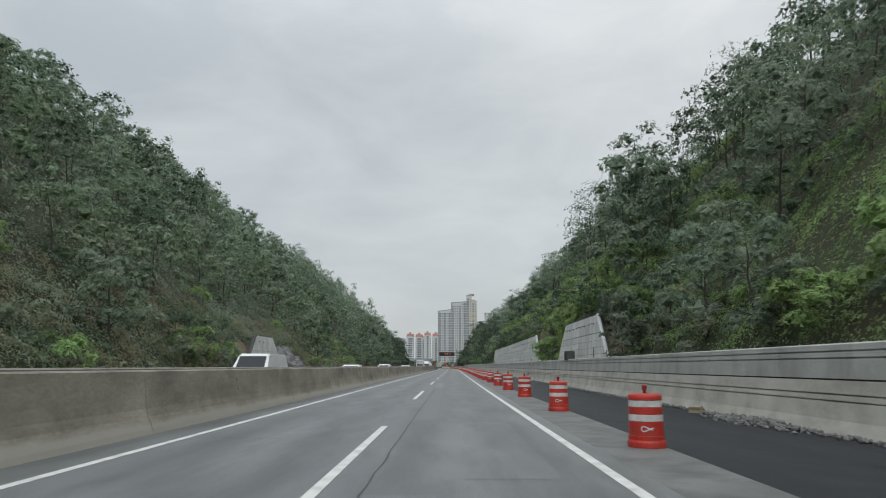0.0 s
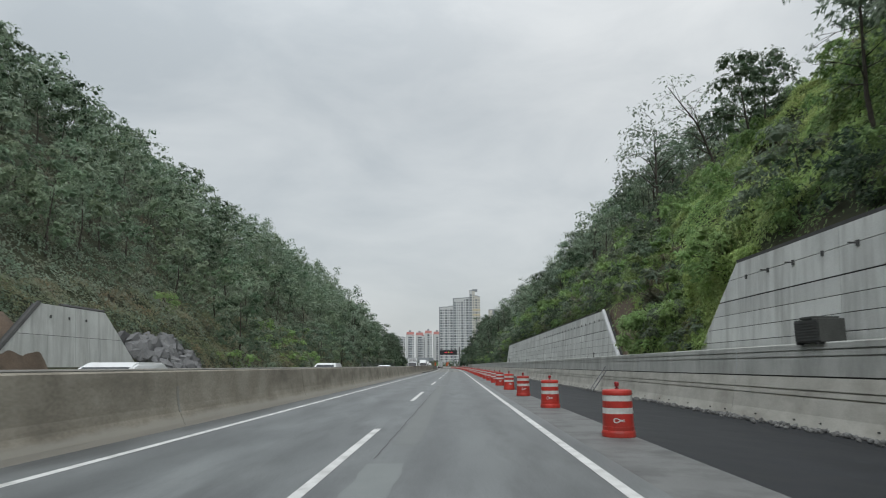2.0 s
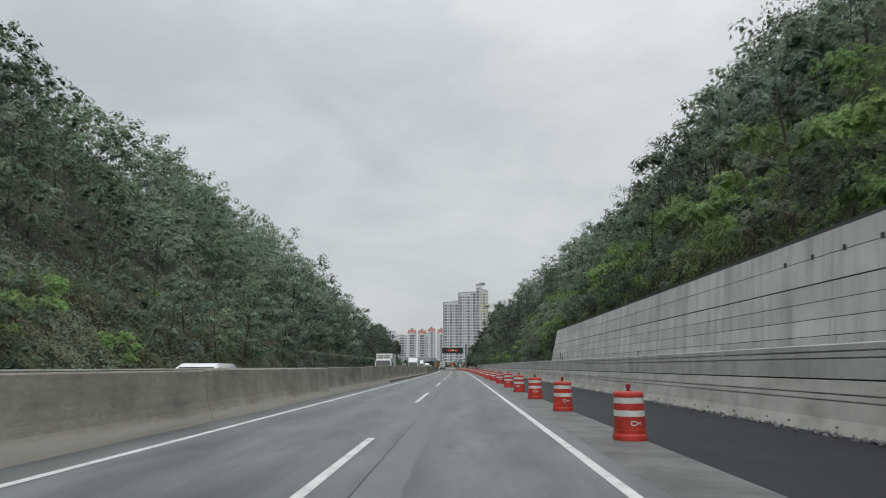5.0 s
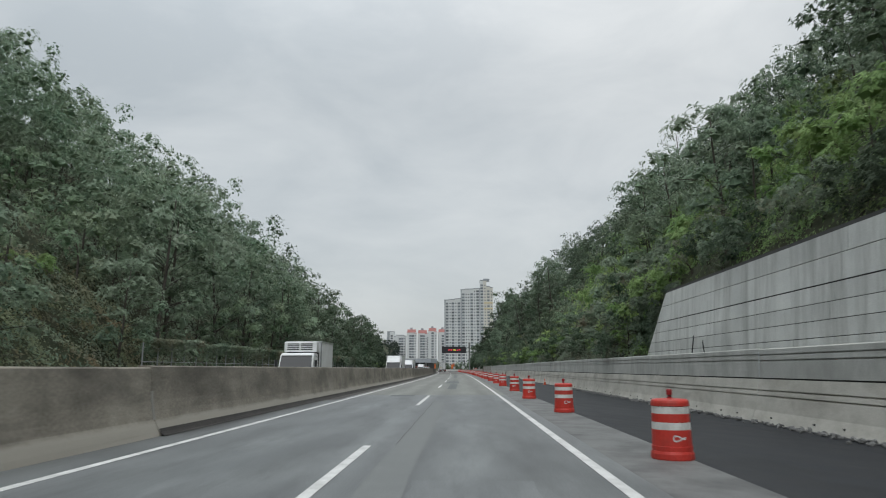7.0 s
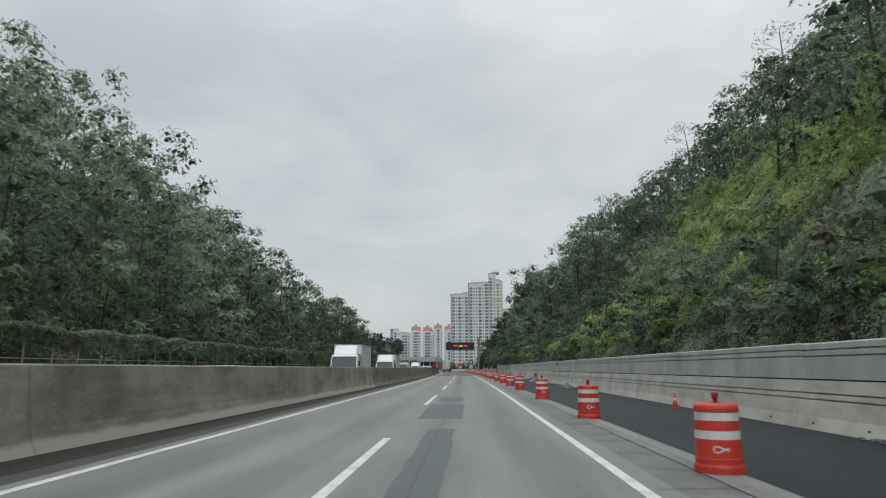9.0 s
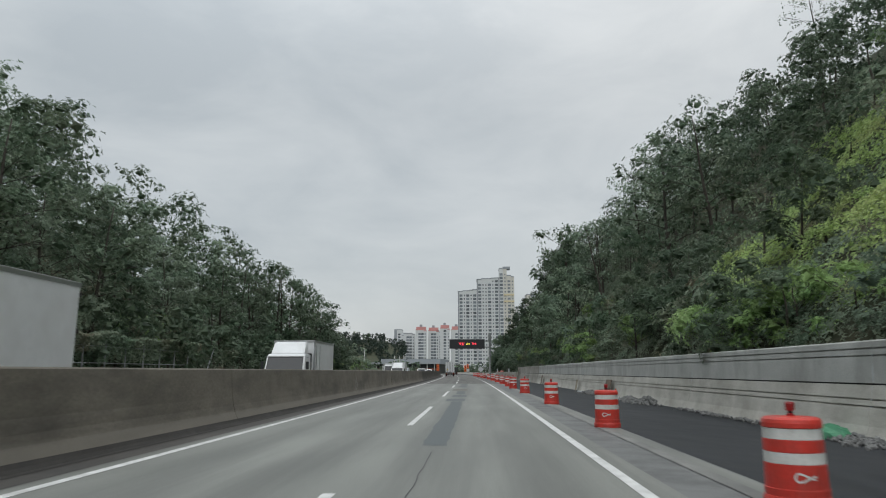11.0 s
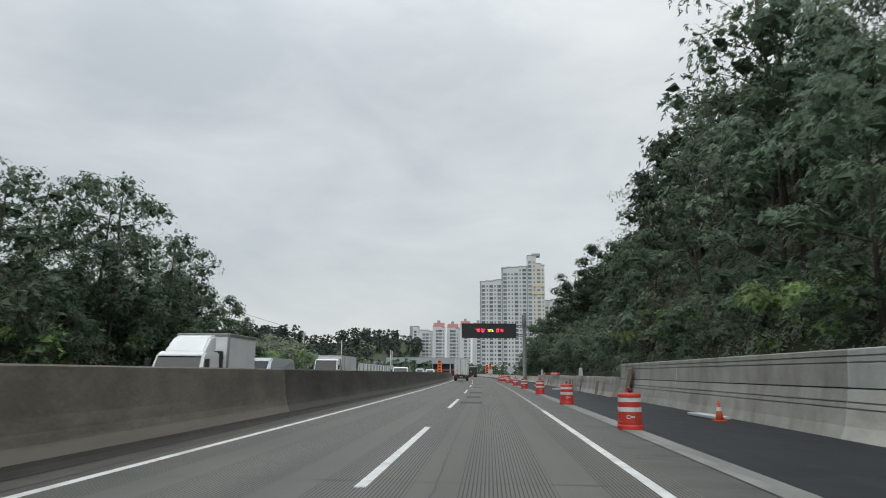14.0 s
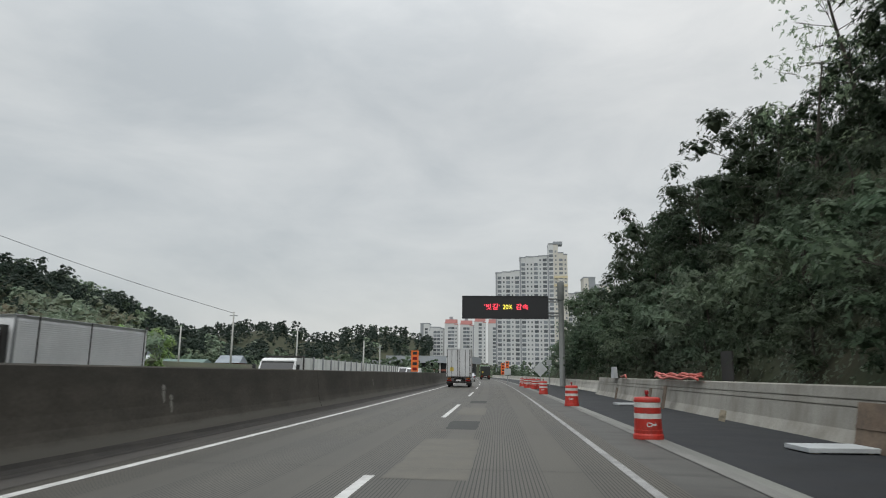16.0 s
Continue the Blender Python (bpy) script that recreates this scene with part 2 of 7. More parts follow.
def foliage(name, dark, light, dry=None, dry_amount=0.0, drift=1.0):
    """Leaves: colour by leaf and by tree, a little light passing through."""
    m = bpy.data.materials.new(name)
    m.use_nodes = True
    nd, ln = m.node_tree.nodes, m.node_tree.links
    b = nd["Principled BSDF"]
    b.inputs["Roughness"].default_value = 0.62
    b.inputs["Specular IOR Level"].default_value = 0.1
    geo, oi = nd.new("ShaderNodeNewGeometry"), nd.new("ShaderNodeObjectInfo")
    big = nd.new("ShaderNodeTexNoise")
    big.inputs["Scale"].default_value, big.inputs["Detail"].default_value = 0.16, 4
    ln.new(geo.outputs["Position"], big.inputs["Vector"])
    s1 = nd.new("ShaderNodeMath")
    s1.operation = "MULTIPLY_ADD"
    s1.inputs[1].default_value = 0.45
    ln.new(geo.outputs["Random Per Island"], s1.inputs[0])
    s2 = nd.new("ShaderNodeMath")
    s2.operation = "MULTIPLY_ADD"
    s2.inputs[1].default_value, s2.inputs[2].default_value = 0.3, 0.0
    ln.new(oi.outputs["Random"], s2.inputs[0])
    s3 = nd.new("ShaderNodeMath")
    s3.operation = "MULTIPLY_ADD"
    s3.inputs[1].default_value = 0.5
    bigr = nd.new("ShaderNodeMapRange")
    bigr.inputs["From Min"].default_value, bigr.inputs["From Max"].default_value = 0.32, 0.68
    ln.new(big.outputs["Fac"], bigr.inputs["Value"])
    ln.new(bigr.outputs["Result"], s3.inputs[0])
    ln.new(s2.outputs[0], s3.inputs[2])
    ln.new(s3.outputs[0], s1.inputs[2])
    rp = nd.new("ShaderNodeValToRGB")
    e = rp.color_ramp.elements
    e[0].position, e[0].color = 0.2, (*dark, 1)
    e[1].position, e[1].color = 0.85, (*light, 1)
    ln.new(s1.outputs[0], rp.inputs["Fac"])
    # hue drifts from olive to blue-green from tree to tree
    tint = nd.new("ShaderNodeTexNoise")
    tint.inputs["Scale"].default_value, tint.inputs["Detail"].default_value = 0.21, 3
    ln.new(geo.outputs["Position"], tint.inputs["Vector"])
    hr, sr = nd.new("ShaderNodeMapRange"), nd.new("ShaderNodeMapRange")
    hr.inputs["From Min"].default_value, hr.inputs["From Max"].default_value = 0.3, 0.7
    hr.inputs["To Min"].default_value, hr.inputs["To Max"].default_value = 0.505 - 0.037 * drift, 0.505 + 0.04 * drift
    sr.inputs["From Min"].default_value, sr.inputs["From Max"].default_value = 0.3, 0.7
    sr.inputs["To Min"].default_value, sr.inputs["To Max"].default_value = 1.0, 1.0 - 0.38 * drift
    hs = nd.new("ShaderNodeHueSaturation")
    ln.new(tint.outputs["Fac"], hr.inputs["Value"])
    ln.new(big.outputs["Fac"], sr.inputs["Value"])
    ln.new(hr.outputs["Result"], hs.inputs["Hue"])
    ln.new(sr.outputs["Result"], hs.inputs["Saturation"])
    ln.new(rp.outputs["Color"], hs.inputs["Color"])
    col = hs.outputs["Color"]
    if dry:
        n = nd.new("ShaderNodeTexNoise")
        n.inputs["Scale"].default_value, n.inputs["Detail"].default_value = 0.35, 5
        ln.new(geo.outputs["Position"], n.inputs["Vector"])
        r = nd.new("ShaderNodeMapRange")
        r.inputs["From Min"].default_value, r.inputs["From Max"].default_value, r.inputs["To Max"].default_value = 0.5, 0.7, dry_amount
        ln.new(n.outputs["Fac"], r.inputs["Value"])
        mx = nd.new("ShaderNodeMix")
        mx.data_type = "RGBA"
        mx.inputs["B"].default_value = (*dry, 1)
        ln.new(r.outputs["Result"], mx.inputs["Factor"])
        ln.new(col, mx.inputs["A"])
        col = mx.outputs["Result"]
    ln.new(col, b.inputs["Base Color"])
    tr = nd.new("ShaderNodeBsdfTranslucent")
    thin = nd.new("ShaderNodeMix")
    thin.data_type = "RGBA"
    thin.inputs["Factor"].default_value = 0.3
    thin.inputs["B"].default_value = (0, 0, 0, 1)
    ln.new(col, thin.inputs["A"])
    ln.new(thin.outputs["Result"], tr.inputs["Color"])
    ms = nd.new("ShaderNodeAddShader")
    ln.new(b.outputs["BSDF"], ms.inputs[0])
    ln.new(tr.outputs["BSDF"], ms.inputs[1])
    ln.new(ms.outputs["Shader"], nd["Material Output"].inputs["Surface"])
    return m


def scuffed(m, pale, top, spread, amount, bottom=None):
    """A pale band of scrapes and splashes along the foot of a barrier, ragged at its upper edge."""
    nd, ln = m.node_tree.nodes, m.node_tree.links
    b = nd["Principled BSDF"]
    col = b.inputs["Base Color"].links[0].from_socket
    geo = nd.new("ShaderNodeNewGeometry")
    sp = nd.new("ShaderNodeSeparateXYZ")
    ln.new(geo.outputs["Position"], sp.inputs["Vector"])
    mp = nd.new("ShaderNodeMapping")
    mp.inputs["Scale"].default_value = (1, 0.45, 1.4)
    ln.new(geo.outputs["Position"], mp.inputs["Vector"])
    n = nd.new("ShaderNodeTexNoise")
    n.inputs["Scale"].default_value, n.inputs["Detail"].default_value, n.inputs["Roughness"].default_value = 1.6, 8, 0.68
    ln.new(mp.outputs["Vector"], n.inputs["Vector"])
    a = nd.new("ShaderNodeMath")
    a.operation, a.inputs[1].default_value = "MULTIPLY_ADD", spread
    ln.new(n.outputs["Fac"], a.inputs[0])
    ln.new(sp.outputs["Z"], a.inputs[2])
    r = nd.new("ShaderNodeMapRange")
    r.interpolation_type = "SMOOTHSTEP"
    r.inputs["From Min"].default_value, r.inputs["From Max"].default_value = top + spread * 0.5 - 0.07, top + spread * 0.5 + 0.07
    r.inputs["To Min"].default_value, r.inputs["To Max"].default_value = amount, 0.0
    ln.new(a.outputs[0], r.inputs["Value"])
    mx = nd.new("ShaderNodeMix")
    mx.data_type = "RGBA"
    mx.inputs["B"].default_value = (*pale, 1)
    ln.new(r.outputs["Result"], mx.inputs["Factor"])
    ln.new(col, mx.inputs["A"])
    ln.new(mx.outputs["Result"], b.inputs["Base Color"])
    return m


def glow(name, colour, strength):
    m = material(name, (0.02, 0.02, 0.02), 0.4)
    b = m.node_tree.nodes["Principled BSDF"]
    b.inputs["Emission Color"].default_value = (*colour, 1)
    b.inputs["Emission Strength"].default_value = strength
    return m




def lane_wear(m, grooves=0.0):
    """Darker wheel tracks and, on sawn concrete, fine grooves, by the distance from the dash line stored on the mesh."""
    nd, ln = m.node_tree.nodes, m.node_tree.links
    b = nd["Principled BSDF"]
    col = b.inputs["Base Color"].links[0].from_socket
    at = nd.new("ShaderNodeAttribute")
    at.attribute_name = "off"
    w = nd.new("ShaderNodeMath")
    w.operation, w.inputs[1].default_value = "MULTIPLY", 2 * math.pi / 1.8
    c = nd.new("ShaderNodeMath")
    c.operation = "COSINE"
    ln.new(at.outputs["Fac"], w.inputs[0])
    ln.new(w.outputs[0], c.inputs[0])
    r = nd.new("ShaderNodeMapRange")
    r.inputs["From Min"].default_value, r.inputs["To Min"].default_value, r.inputs["To Max"].default_value = -1.0, 0.86, 1.08
    ln.new(c.outputs[0], r.inputs["Value"])
    val = r.outputs["Result"]
    if grooves:
        g = nd.new("ShaderNodeMath")
        g.operation, g.inputs[1].default_value = "MULTIPLY", 2 * math.pi / grooves
        gs = nd.new("ShaderNodeMath")
        gs.operation = "SINE"
        ln.new(at.outputs["Fac"], g.inputs[0])
        ln.new(g.outputs[0], gs.inputs[0])
        gr = nd.new("ShaderNodeMapRange")
        gr.inputs["From Min"].default_value, gr.inputs["From Max"].default_value = 0.3, 0.8
        gr.inputs["To Min"].default_value, gr.inputs["To Max"].default_value = 0.0, 0.88
        ln.new(gs.outputs[0], gr.inputs["Value"])
        # the saw went in passes, with plain bands between
        pw = nd.new("ShaderNodeMath")
        pw.operation, pw.inputs[1].default_value, pw.inputs[2].default_value = "MULTIPLY_ADD", 2 * math.pi / 1.75, 1.48
        ps = nd.new("ShaderNodeMath")
        ps.operation = "SINE"
        ln.new(at.outputs["Fac"], pw.inputs[0])
        ln.new(pw.outputs[0], ps.inputs[0])
        pr = nd.new("ShaderNodeMapRange")
        pr.inputs["From Min"].default_value, pr.inputs["From Max"].default_value = -0.6, -0.4
        pr.inputs["To Min"].default_value = 0.04
        ln.new(ps.outputs[0], pr.inputs["Value"])
        k = nd.new("ShaderNodeMath")
        k.operation = "MULTIPLY"
        ln.new(gr.outputs["Result"], k.inputs[0])
        ln.new(pr.outputs["Result"], k.inputs[1])
        inv = nd.new("ShaderNodeMath")
        inv.operation, inv.inputs[0].default_value = "SUBTRACT", 1.0
        ln.new(k.outputs[0], inv.inputs[1])
        mu = nd.new("ShaderNodeMath")
        mu.operation = "MULTIPLY"
        ln.new(inv.outputs[0], mu.inputs[0])
        ln.new(val, mu.inputs[1])
        val = mu.outputs[0]
    h = nd.new("ShaderNodeHueSaturation")
    ln.new(val, h.inputs["Value"])
    ln.new(col, h.inputs["Color"])
    ln.new(h.outputs["Color"], b.inputs["Base Color"])
    return m


M_ASPHALT = surface("worn_asphalt", (0.060, 0.066, 0.069), (0.186, 0.198, 0.200), 0.9, 42, (0.40, 0.62), 0.3, 0.005, stretch=(1, 0.28, 1),
                    stain=(0.055, 0.059, 0.062), stain_scale=1.3, stain_amount=0.6, stain_stretch=(1.2, 0.2, 1))
M_CONCRETE_ROAD = surface("concrete_pavement", (0.1070, 0.1113, 0.1006), (0.2311, 0.2365, 0.2161), 0.8, 45, (0.5, 0.7), 0.2, 0.004, stretch=(1, 0.2, 1),
                          stain=(0.085, 0.085, 0.081), stain_scale=0.8, stain_amount=0.5, stain_stretch=(1.4, 0.06, 1))
M_SAWN_ROAD = lane_wear(surface("sawn_concrete_pavement", (0.0522, 0.0504, 0.0441), (0.1368, 0.1323, 0.1152), 0.8, 45, (0.5, 0.7), 0.2, 0.004, stretch=(1, 0.2, 1),
                                stain=(0.11, 0.107, 0.10), stain_scale=0.8, stain_amount=0.5, stain_stretch=(1.4, 0.06, 1)), 0.05)
# Browner sawn concrete; the far stretch's lower exposure is put into its colour.
M_DIM_ROAD = lane_wear(surface("dim_sawn_concrete", (0.0413, 0.0387, 0.0318), (0.1170, 0.1109, 0.0929), 0.8, 45, (0.45, 0.65), 0.25, 0.004, stretch=(1, 0.2, 1),
                                stain=(0.100, 0.093, 0.078), stain_scale=0.8, stain_amount=0.5, stain_stretch=(1.4, 0.06, 1)), 0.05)
lane_wear(M_ASPHALT)
lane_wear(M_CONCRETE_ROAD)
M_NEW_ASPHALT = surface("new_asphalt", (0.0076, 0.0089, 0.0115), (0.0229, 0.0255, 0.0306), 1.0, 45, (0.55, 0.75), 0.6, 0.006,
                        stain=(0.050, 0.052, 0.056), stain_scale=0.5, stain_amount=0.2, stain_stretch=(1, 0.3, 1), spec=0.26)
M_GUTTER = surface("stained_gutter", (0.043, 0.040, 0.036), (0.094, 0.087, 0.079), 1.0, 45, (0.55, 0.8), 0.3, 0.005,
                   stain=(0.04, 0.039, 0.038), stain_scale=1.2, stain_amount=0.8, stain_stretch=(1, 0.4, 1))
M_STRIP = surface("pale_margin", (0.135, 0.134, 0.128), (0.245, 0.243, 0.23), 1.2, 40, (0.6, 0.85), 0.3, 0.006,
                  stain=(0.10, 0.10, 0.098), stain_scale=0.7, stain_amount=0.8, stain_stretch=(1, 0.35, 1))
M_SHOULDER = surface("old_shoulder", (0.095, 0.098, 0.098), (0.18, 0.183, 0.18), 0.9, 45, (0.5, 0.75), 0.3, 0.005,
                     stain=(0.055, 0.055, 0.057), stain_scale=1.3, stain_amount=0.9, stain_stretch=(0.7, 0.8, 1))
M_LINE = surface("white_road_paint", (0.50, 0.50, 0.49), (0.68, 0.68, 0.67), 3, 40, (0.5, 0.7), 0.15, 0.002,
                 stain=(0.25, 0.25, 0.24), stain_scale=2.2, stain_amount=0.55)
M_LINE_FADED = surface("faded_road_paint", (0.17, 0.172, 0.172), (0.42, 0.42, 0.415), 5, 40, (0.5, 0.7), 0.2, 0.002,
                        stain=(0.09, 0.092, 0.09), stain_scale=2.5, stain_amount=0.6, stain_stretch=(1, 0.3, 1))
M_PATCH = surface("dark_patch", (0.054, 0.065, 0.067), (0.098, 0.113, 0.116), 1.5, 60, (0.5, 0.7), 0.3, 0.004)
# Darker variant of the repair, for the darker concrete past y 340.
M_PATCH_DARKER = surface("darker_patch", (0.0229, 0.0246, 0.0238), (0.0493, 0.0510, 0.0484), 1.5, 60, (0.6, 0.8), 0.4, 0.005)
# Stained shoulder again, its colour lowered to carry the dim light farther on.
M_SHOULDER_DIM = surface("dim_old_shoulder", (0.0541, 0.0541, 0.0508), (0.1082, 0.1074, 0.1000), 0.9, 45, (0.5, 0.75), 0.3, 0.005,
                          stain=(0.045, 0.044, 0.042), stain_scale=1.0, stain_amount=0.9, stain_stretch=(0.5, 1.6, 1))
# Stained new concrete turned brown, with the last stretch's dimness put into its colour.
M_BARRIER_BROWN = surface("dim_stained_concrete", (0.2208, 0.2116, 0.1886), (0.3910, 0.3772, 0.3386), 0.8, 28, (0.75, 0.9), 0.3, 0.007,
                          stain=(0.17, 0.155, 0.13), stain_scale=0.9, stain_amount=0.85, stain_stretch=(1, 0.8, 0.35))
M_PATCH_PALE = surface("pale_worn_patch", (0.135, 0.148, 0.147), (0.20, 0.214, 0.212), 1.5, 60, (0.5, 0.7), 0.3, 0.004)
M_POLE = surface("grey_painted_pole", (0.11, 0.118, 0.115), (0.17, 0.178, 0.172), 2, 30, (0.5, 0.7), 0.1, 0.003)
M_TAN_PATCH = surface("tan_patch", (0.085, 0.079, 0.065), (0.140, 0.131, 0.108), 1.5, 60, (0.5, 0.7), 0.3, 0.004, stain=(0.07, 0.067, 0.06), stain_scale=2.0, stain_amount=0.5)
M_SEAL = material("crack_seal", (0.036, 0.036, 0.037), 0.6)
M_BARRIER_OLD = scuffed(surface("stained_concrete", (0.19, 0.170, 0.136), (0.395, 0.362, 0.302), 0.9, 18, (0.8, 0.95), 0.4, 0.01,
                                stain=(0.125, 0.110, 0.088), stain_scale=0.7, stain_amount=0.75, stain_stretch=(1, 0.35, 1.2)), (0.36, 0.34, 0.30), 0.24, 0.28, 0.85)
M_BARRIER_DAMP = scuffed(surface("damp_dark_concrete", (0.104, 0.092, 0.074), (0.216, 0.194, 0.162), 0.9, 18, (0.75, 0.92), 0.4, 0.01,
                                 stain=(0.058, 0.053, 0.046), stain_scale=0.8, stain_amount=0.7, stain_stretch=(1, 0.35, 1.2)), (0.185, 0.170, 0.145), 0.34, 0.3, 0.7)
M_BARRIER_MID = scuffed(surface("ageing_concrete", (0.1464, 0.1318, 0.1074), (0.3477, 0.3172, 0.2672), 0.9, 18, (0.78, 0.94), 0.4, 0.01,
                                stain=(0.08, 0.073, 0.062), stain_scale=0.8, stain_amount=0.7, stain_stretch=(1, 0.35, 1.2)), (0.34, 0.32, 0.28), 0.32, 0.3, 0.85)
# Darker copy of the median concrete; the last stretch's dimness put into colour.
M_BARRIER_DIM = scuffed(surface("dimmed_median_concrete", (0.042, 0.0375, 0.031), (0.101, 0.091, 0.077), 0.9, 18, (0.7, 0.9), 0.4, 0.01,
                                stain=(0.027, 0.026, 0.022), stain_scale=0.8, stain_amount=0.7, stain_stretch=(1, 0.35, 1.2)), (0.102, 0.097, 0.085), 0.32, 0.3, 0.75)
M_FOOT_STRIP = surface("dark_foot_strip", (0.014, 0.013, 0.012), (0.040, 0.036, 0.032), 1.2, 40, (0.6, 0.9), 0.5, 0.01, stain=(0.06, 0.054, 0.048), stain_scale=1.5, stain_amount=0.4)
M_BARRIER_FOOT = surface("scuffed_concrete", (0.21, 0.20, 0.18), (0.31, 0.30, 0.275), 1.0, 40, (0.8, 0.95), 0.3, 0.008,
                         stain=(0.13, 0.125, 0.115), stain_scale=1.4, stain_amount=0.6)
M_BARRIER_NEW = surface("new_concrete", (0.345, 0.350, 0.332), (0.51, 0.515, 0.490), 0.8, 28, (0.75, 0.9), 0.25, 0.006,
                        stain=(0.27, 0.268, 0.25), stain_scale=0.9, stain_amount=0.75, stain_stretch=(1, 0.8, 0.35))
M_BARRIER_TAN = surface("new_concrete_base", (0.37, 0.358, 0.322), (0.545, 0.528, 0.482), 0.8, 28, (0.75, 0.9), 0.25, 0.006,
                        stain=(0.27, 0.252, 0.218), stain_scale=1.0, stain_amount=0.7, stain_stretch=(1, 0.5, 1.0))
# Near-black for joint gaps, their shade put into the colour; bolt heads share it.
M_GROOVE = material("dark_joint_shade", (0.045, 0.045, 0.045), 0.9)
M_PANEL = surface("wall_concrete", (0.47, 0.482, 0.468), (0.68, 0.690, 0.668), 0.5, 25, (0.75, 0.92), 0.3, 0.008,
                  stain=(0.27, 0.27, 0.255), stain_scale=0.9, stain_amount=0.6, stain_stretch=(1.5, 1.5, 0.13), per_object=0.08)
M_COPING = surface("dark_coping", (0.05, 0.05, 0.05), (0.09, 0.09, 0.088), 2, 40)
M_PIPE_WHITE = surface("white_end_trim", (0.5, 0.51, 0.53), (0.62, 0.63, 0.65), 2, 30)
M_SOIL = surface("bare_soil", (0.085, 0.062, 0.045), (0.17, 0.125, 0.092), 0.9, 14, (0.9, 1.0), 0.8, 0.06,
                 stain=(0.05, 0.04, 0.03), stain_scale=0.6, stain_amount=0.6)
M_GROUND = surface("forest_floor", (0.024, 0.031, 0.016), (0.058, 0.068, 0.034), 0.3, 3, (0.9, 1.0), 0.6, 0.1,
                   stain=(0.06, 0.045, 0.03), stain_scale=0.25, stain_amount=0.5)
M_ROCK = surface("grey_rock", (0.10, 0.10, 0.105), (0.21, 0.21, 0.21), 1.2, 12, (0.85, 0.95), 0.7, 0.05)
M_GRAVEL = surface("grey_gravel", (0.10, 0.10, 0.10), (0.22, 0.22, 0.215), 3, 30, (0.9, 1.0), 0.5, 0.02)
M_LEAF = foliage("broad_leaves", (0.050, 0.074, 0.049), (0.156, 0.211, 0.135))
M_LEAF_DARK = foliage("dark_leaves", (0.023, 0.036, 0.023), (0.082, 0.119, 0.067))
M_PINE = foliage("pine_needles", (0.009, 0.017, 0.014), (0.034, 0.052, 0.037))
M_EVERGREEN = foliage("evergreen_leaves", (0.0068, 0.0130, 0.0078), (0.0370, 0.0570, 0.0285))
M_LEAF_LIGHT = foliage("light_leaves", (0.066, 0.100, 0.056), (0.190, 0.252, 0.146))
M_VINE = foliage("creeper_leaves", (0.048, 0.084, 0.030), (0.172, 0.255, 0.086), (0.120, 0.100, 0.055), 0.45, 0.35)
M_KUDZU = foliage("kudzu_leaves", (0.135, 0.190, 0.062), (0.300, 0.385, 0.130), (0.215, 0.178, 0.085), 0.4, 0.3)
M_SCRUB = foliage("scrub_leaves", (0.044, 0.064, 0.045), (0.138, 0.182, 0.116), (0.125, 0.098, 0.068), 0.8)
M_DRY_SCRUB = foliage("dry_scrub_leaves", (0.051, 0.060, 0.033), (0.153, 0.170, 0.088), (0.155, 0.112, 0.070), 0.9)
M_BARK = surface("bark", (0.035, 0.03, 0.025), (0.085, 0.075, 0.062), 6, 40, (0.9, 1.0), 0.6, 0.02)
M_DRUM = surface("red_plastic", (0.40, 0.030, 0.022), (0.54, 0.046, 0.032), 2.5, 30, (0.35, 0.55), 0.05, 0.002,
                 stain=(0.20, 0.05, 0.04), stain_scale=3.0, stain_amount=0.5, per_object=0.12)
M_BAND = surface("white_reflective_band", (0.52, 0.52, 0.50), (0.68, 0.68, 0.66), 3, 40, (0.35, 0.5), 0.05, 0.002,
                 stain=(0.36, 0.35, 0.33), stain_scale=4, stain_amount=0.6)
M_LAMP_RED = material("red_lens", (0.24, 0.012, 0.014), 0.3)
M_STEEL = surface("galvanised_steel", (0.26, 0.27, 0.28), (0.36, 0.37, 0.38), 3, 40, (0.4, 0.6), 0.1, 0.003, metal=0.6)
M_BLACK = material("black_housing", (0.015, 0.016, 0.018), 0.55)
M_PATCH_LIGHT = surface("pale_patch", (0.105, 0.112, 0.112), (0.165, 0.174, 0.172), 1.5, 60, (0.5, 0.7), 0.3, 0.004)
M_RUST = surface("rusty_plate", (0.10, 0.07, 0.05), (0.22, 0.165, 0.12), 1.4, 20, (0.7, 0.9), 0.3, 0.004, stain=(0.06, 0.05, 0.045), stain_scale=2, stain_amount=0.7)
M_WOOD = surface("weathered_timber", (0.20, 0.17, 0.12), (0.36, 0.31, 0.23), 3, 40, (0.8, 0.95), 0.4, 0.004, stretch=(6, 1, 6))
M_SLAB = surface("pale_slab", (0.38, 0.40, 0.41), (0.50, 0.52, 0.53), 1.5, 30, (0.6, 0.8), 0.15, 0.003)
M_HOSE = surface("red_hose", (0.45, 0.10, 0.08), (0.60, 0.16, 0.13), 5, 40, (0.4, 0.6), 0.1, 0.003)
M_TARP = surface("green_tarpaulin", (0.03, 0.16, 0.08), (0.06, 0.25, 0.13), 4, 30, (0.4, 0.6), 0.3, 0.01)
M_CONE = surface("orange_cone_plastic", (0.50, 0.08, 0.03), (0.62, 0.11, 0.045), 5, 40, (0.4, 0.6), 0.05, 0.002)
M_ORANGE = surface("orange_sign_face", (0.70, 0.14, 0.03), (0.82, 0.20, 0.05), 1, 10, (0.4, 0.5), 0.0)
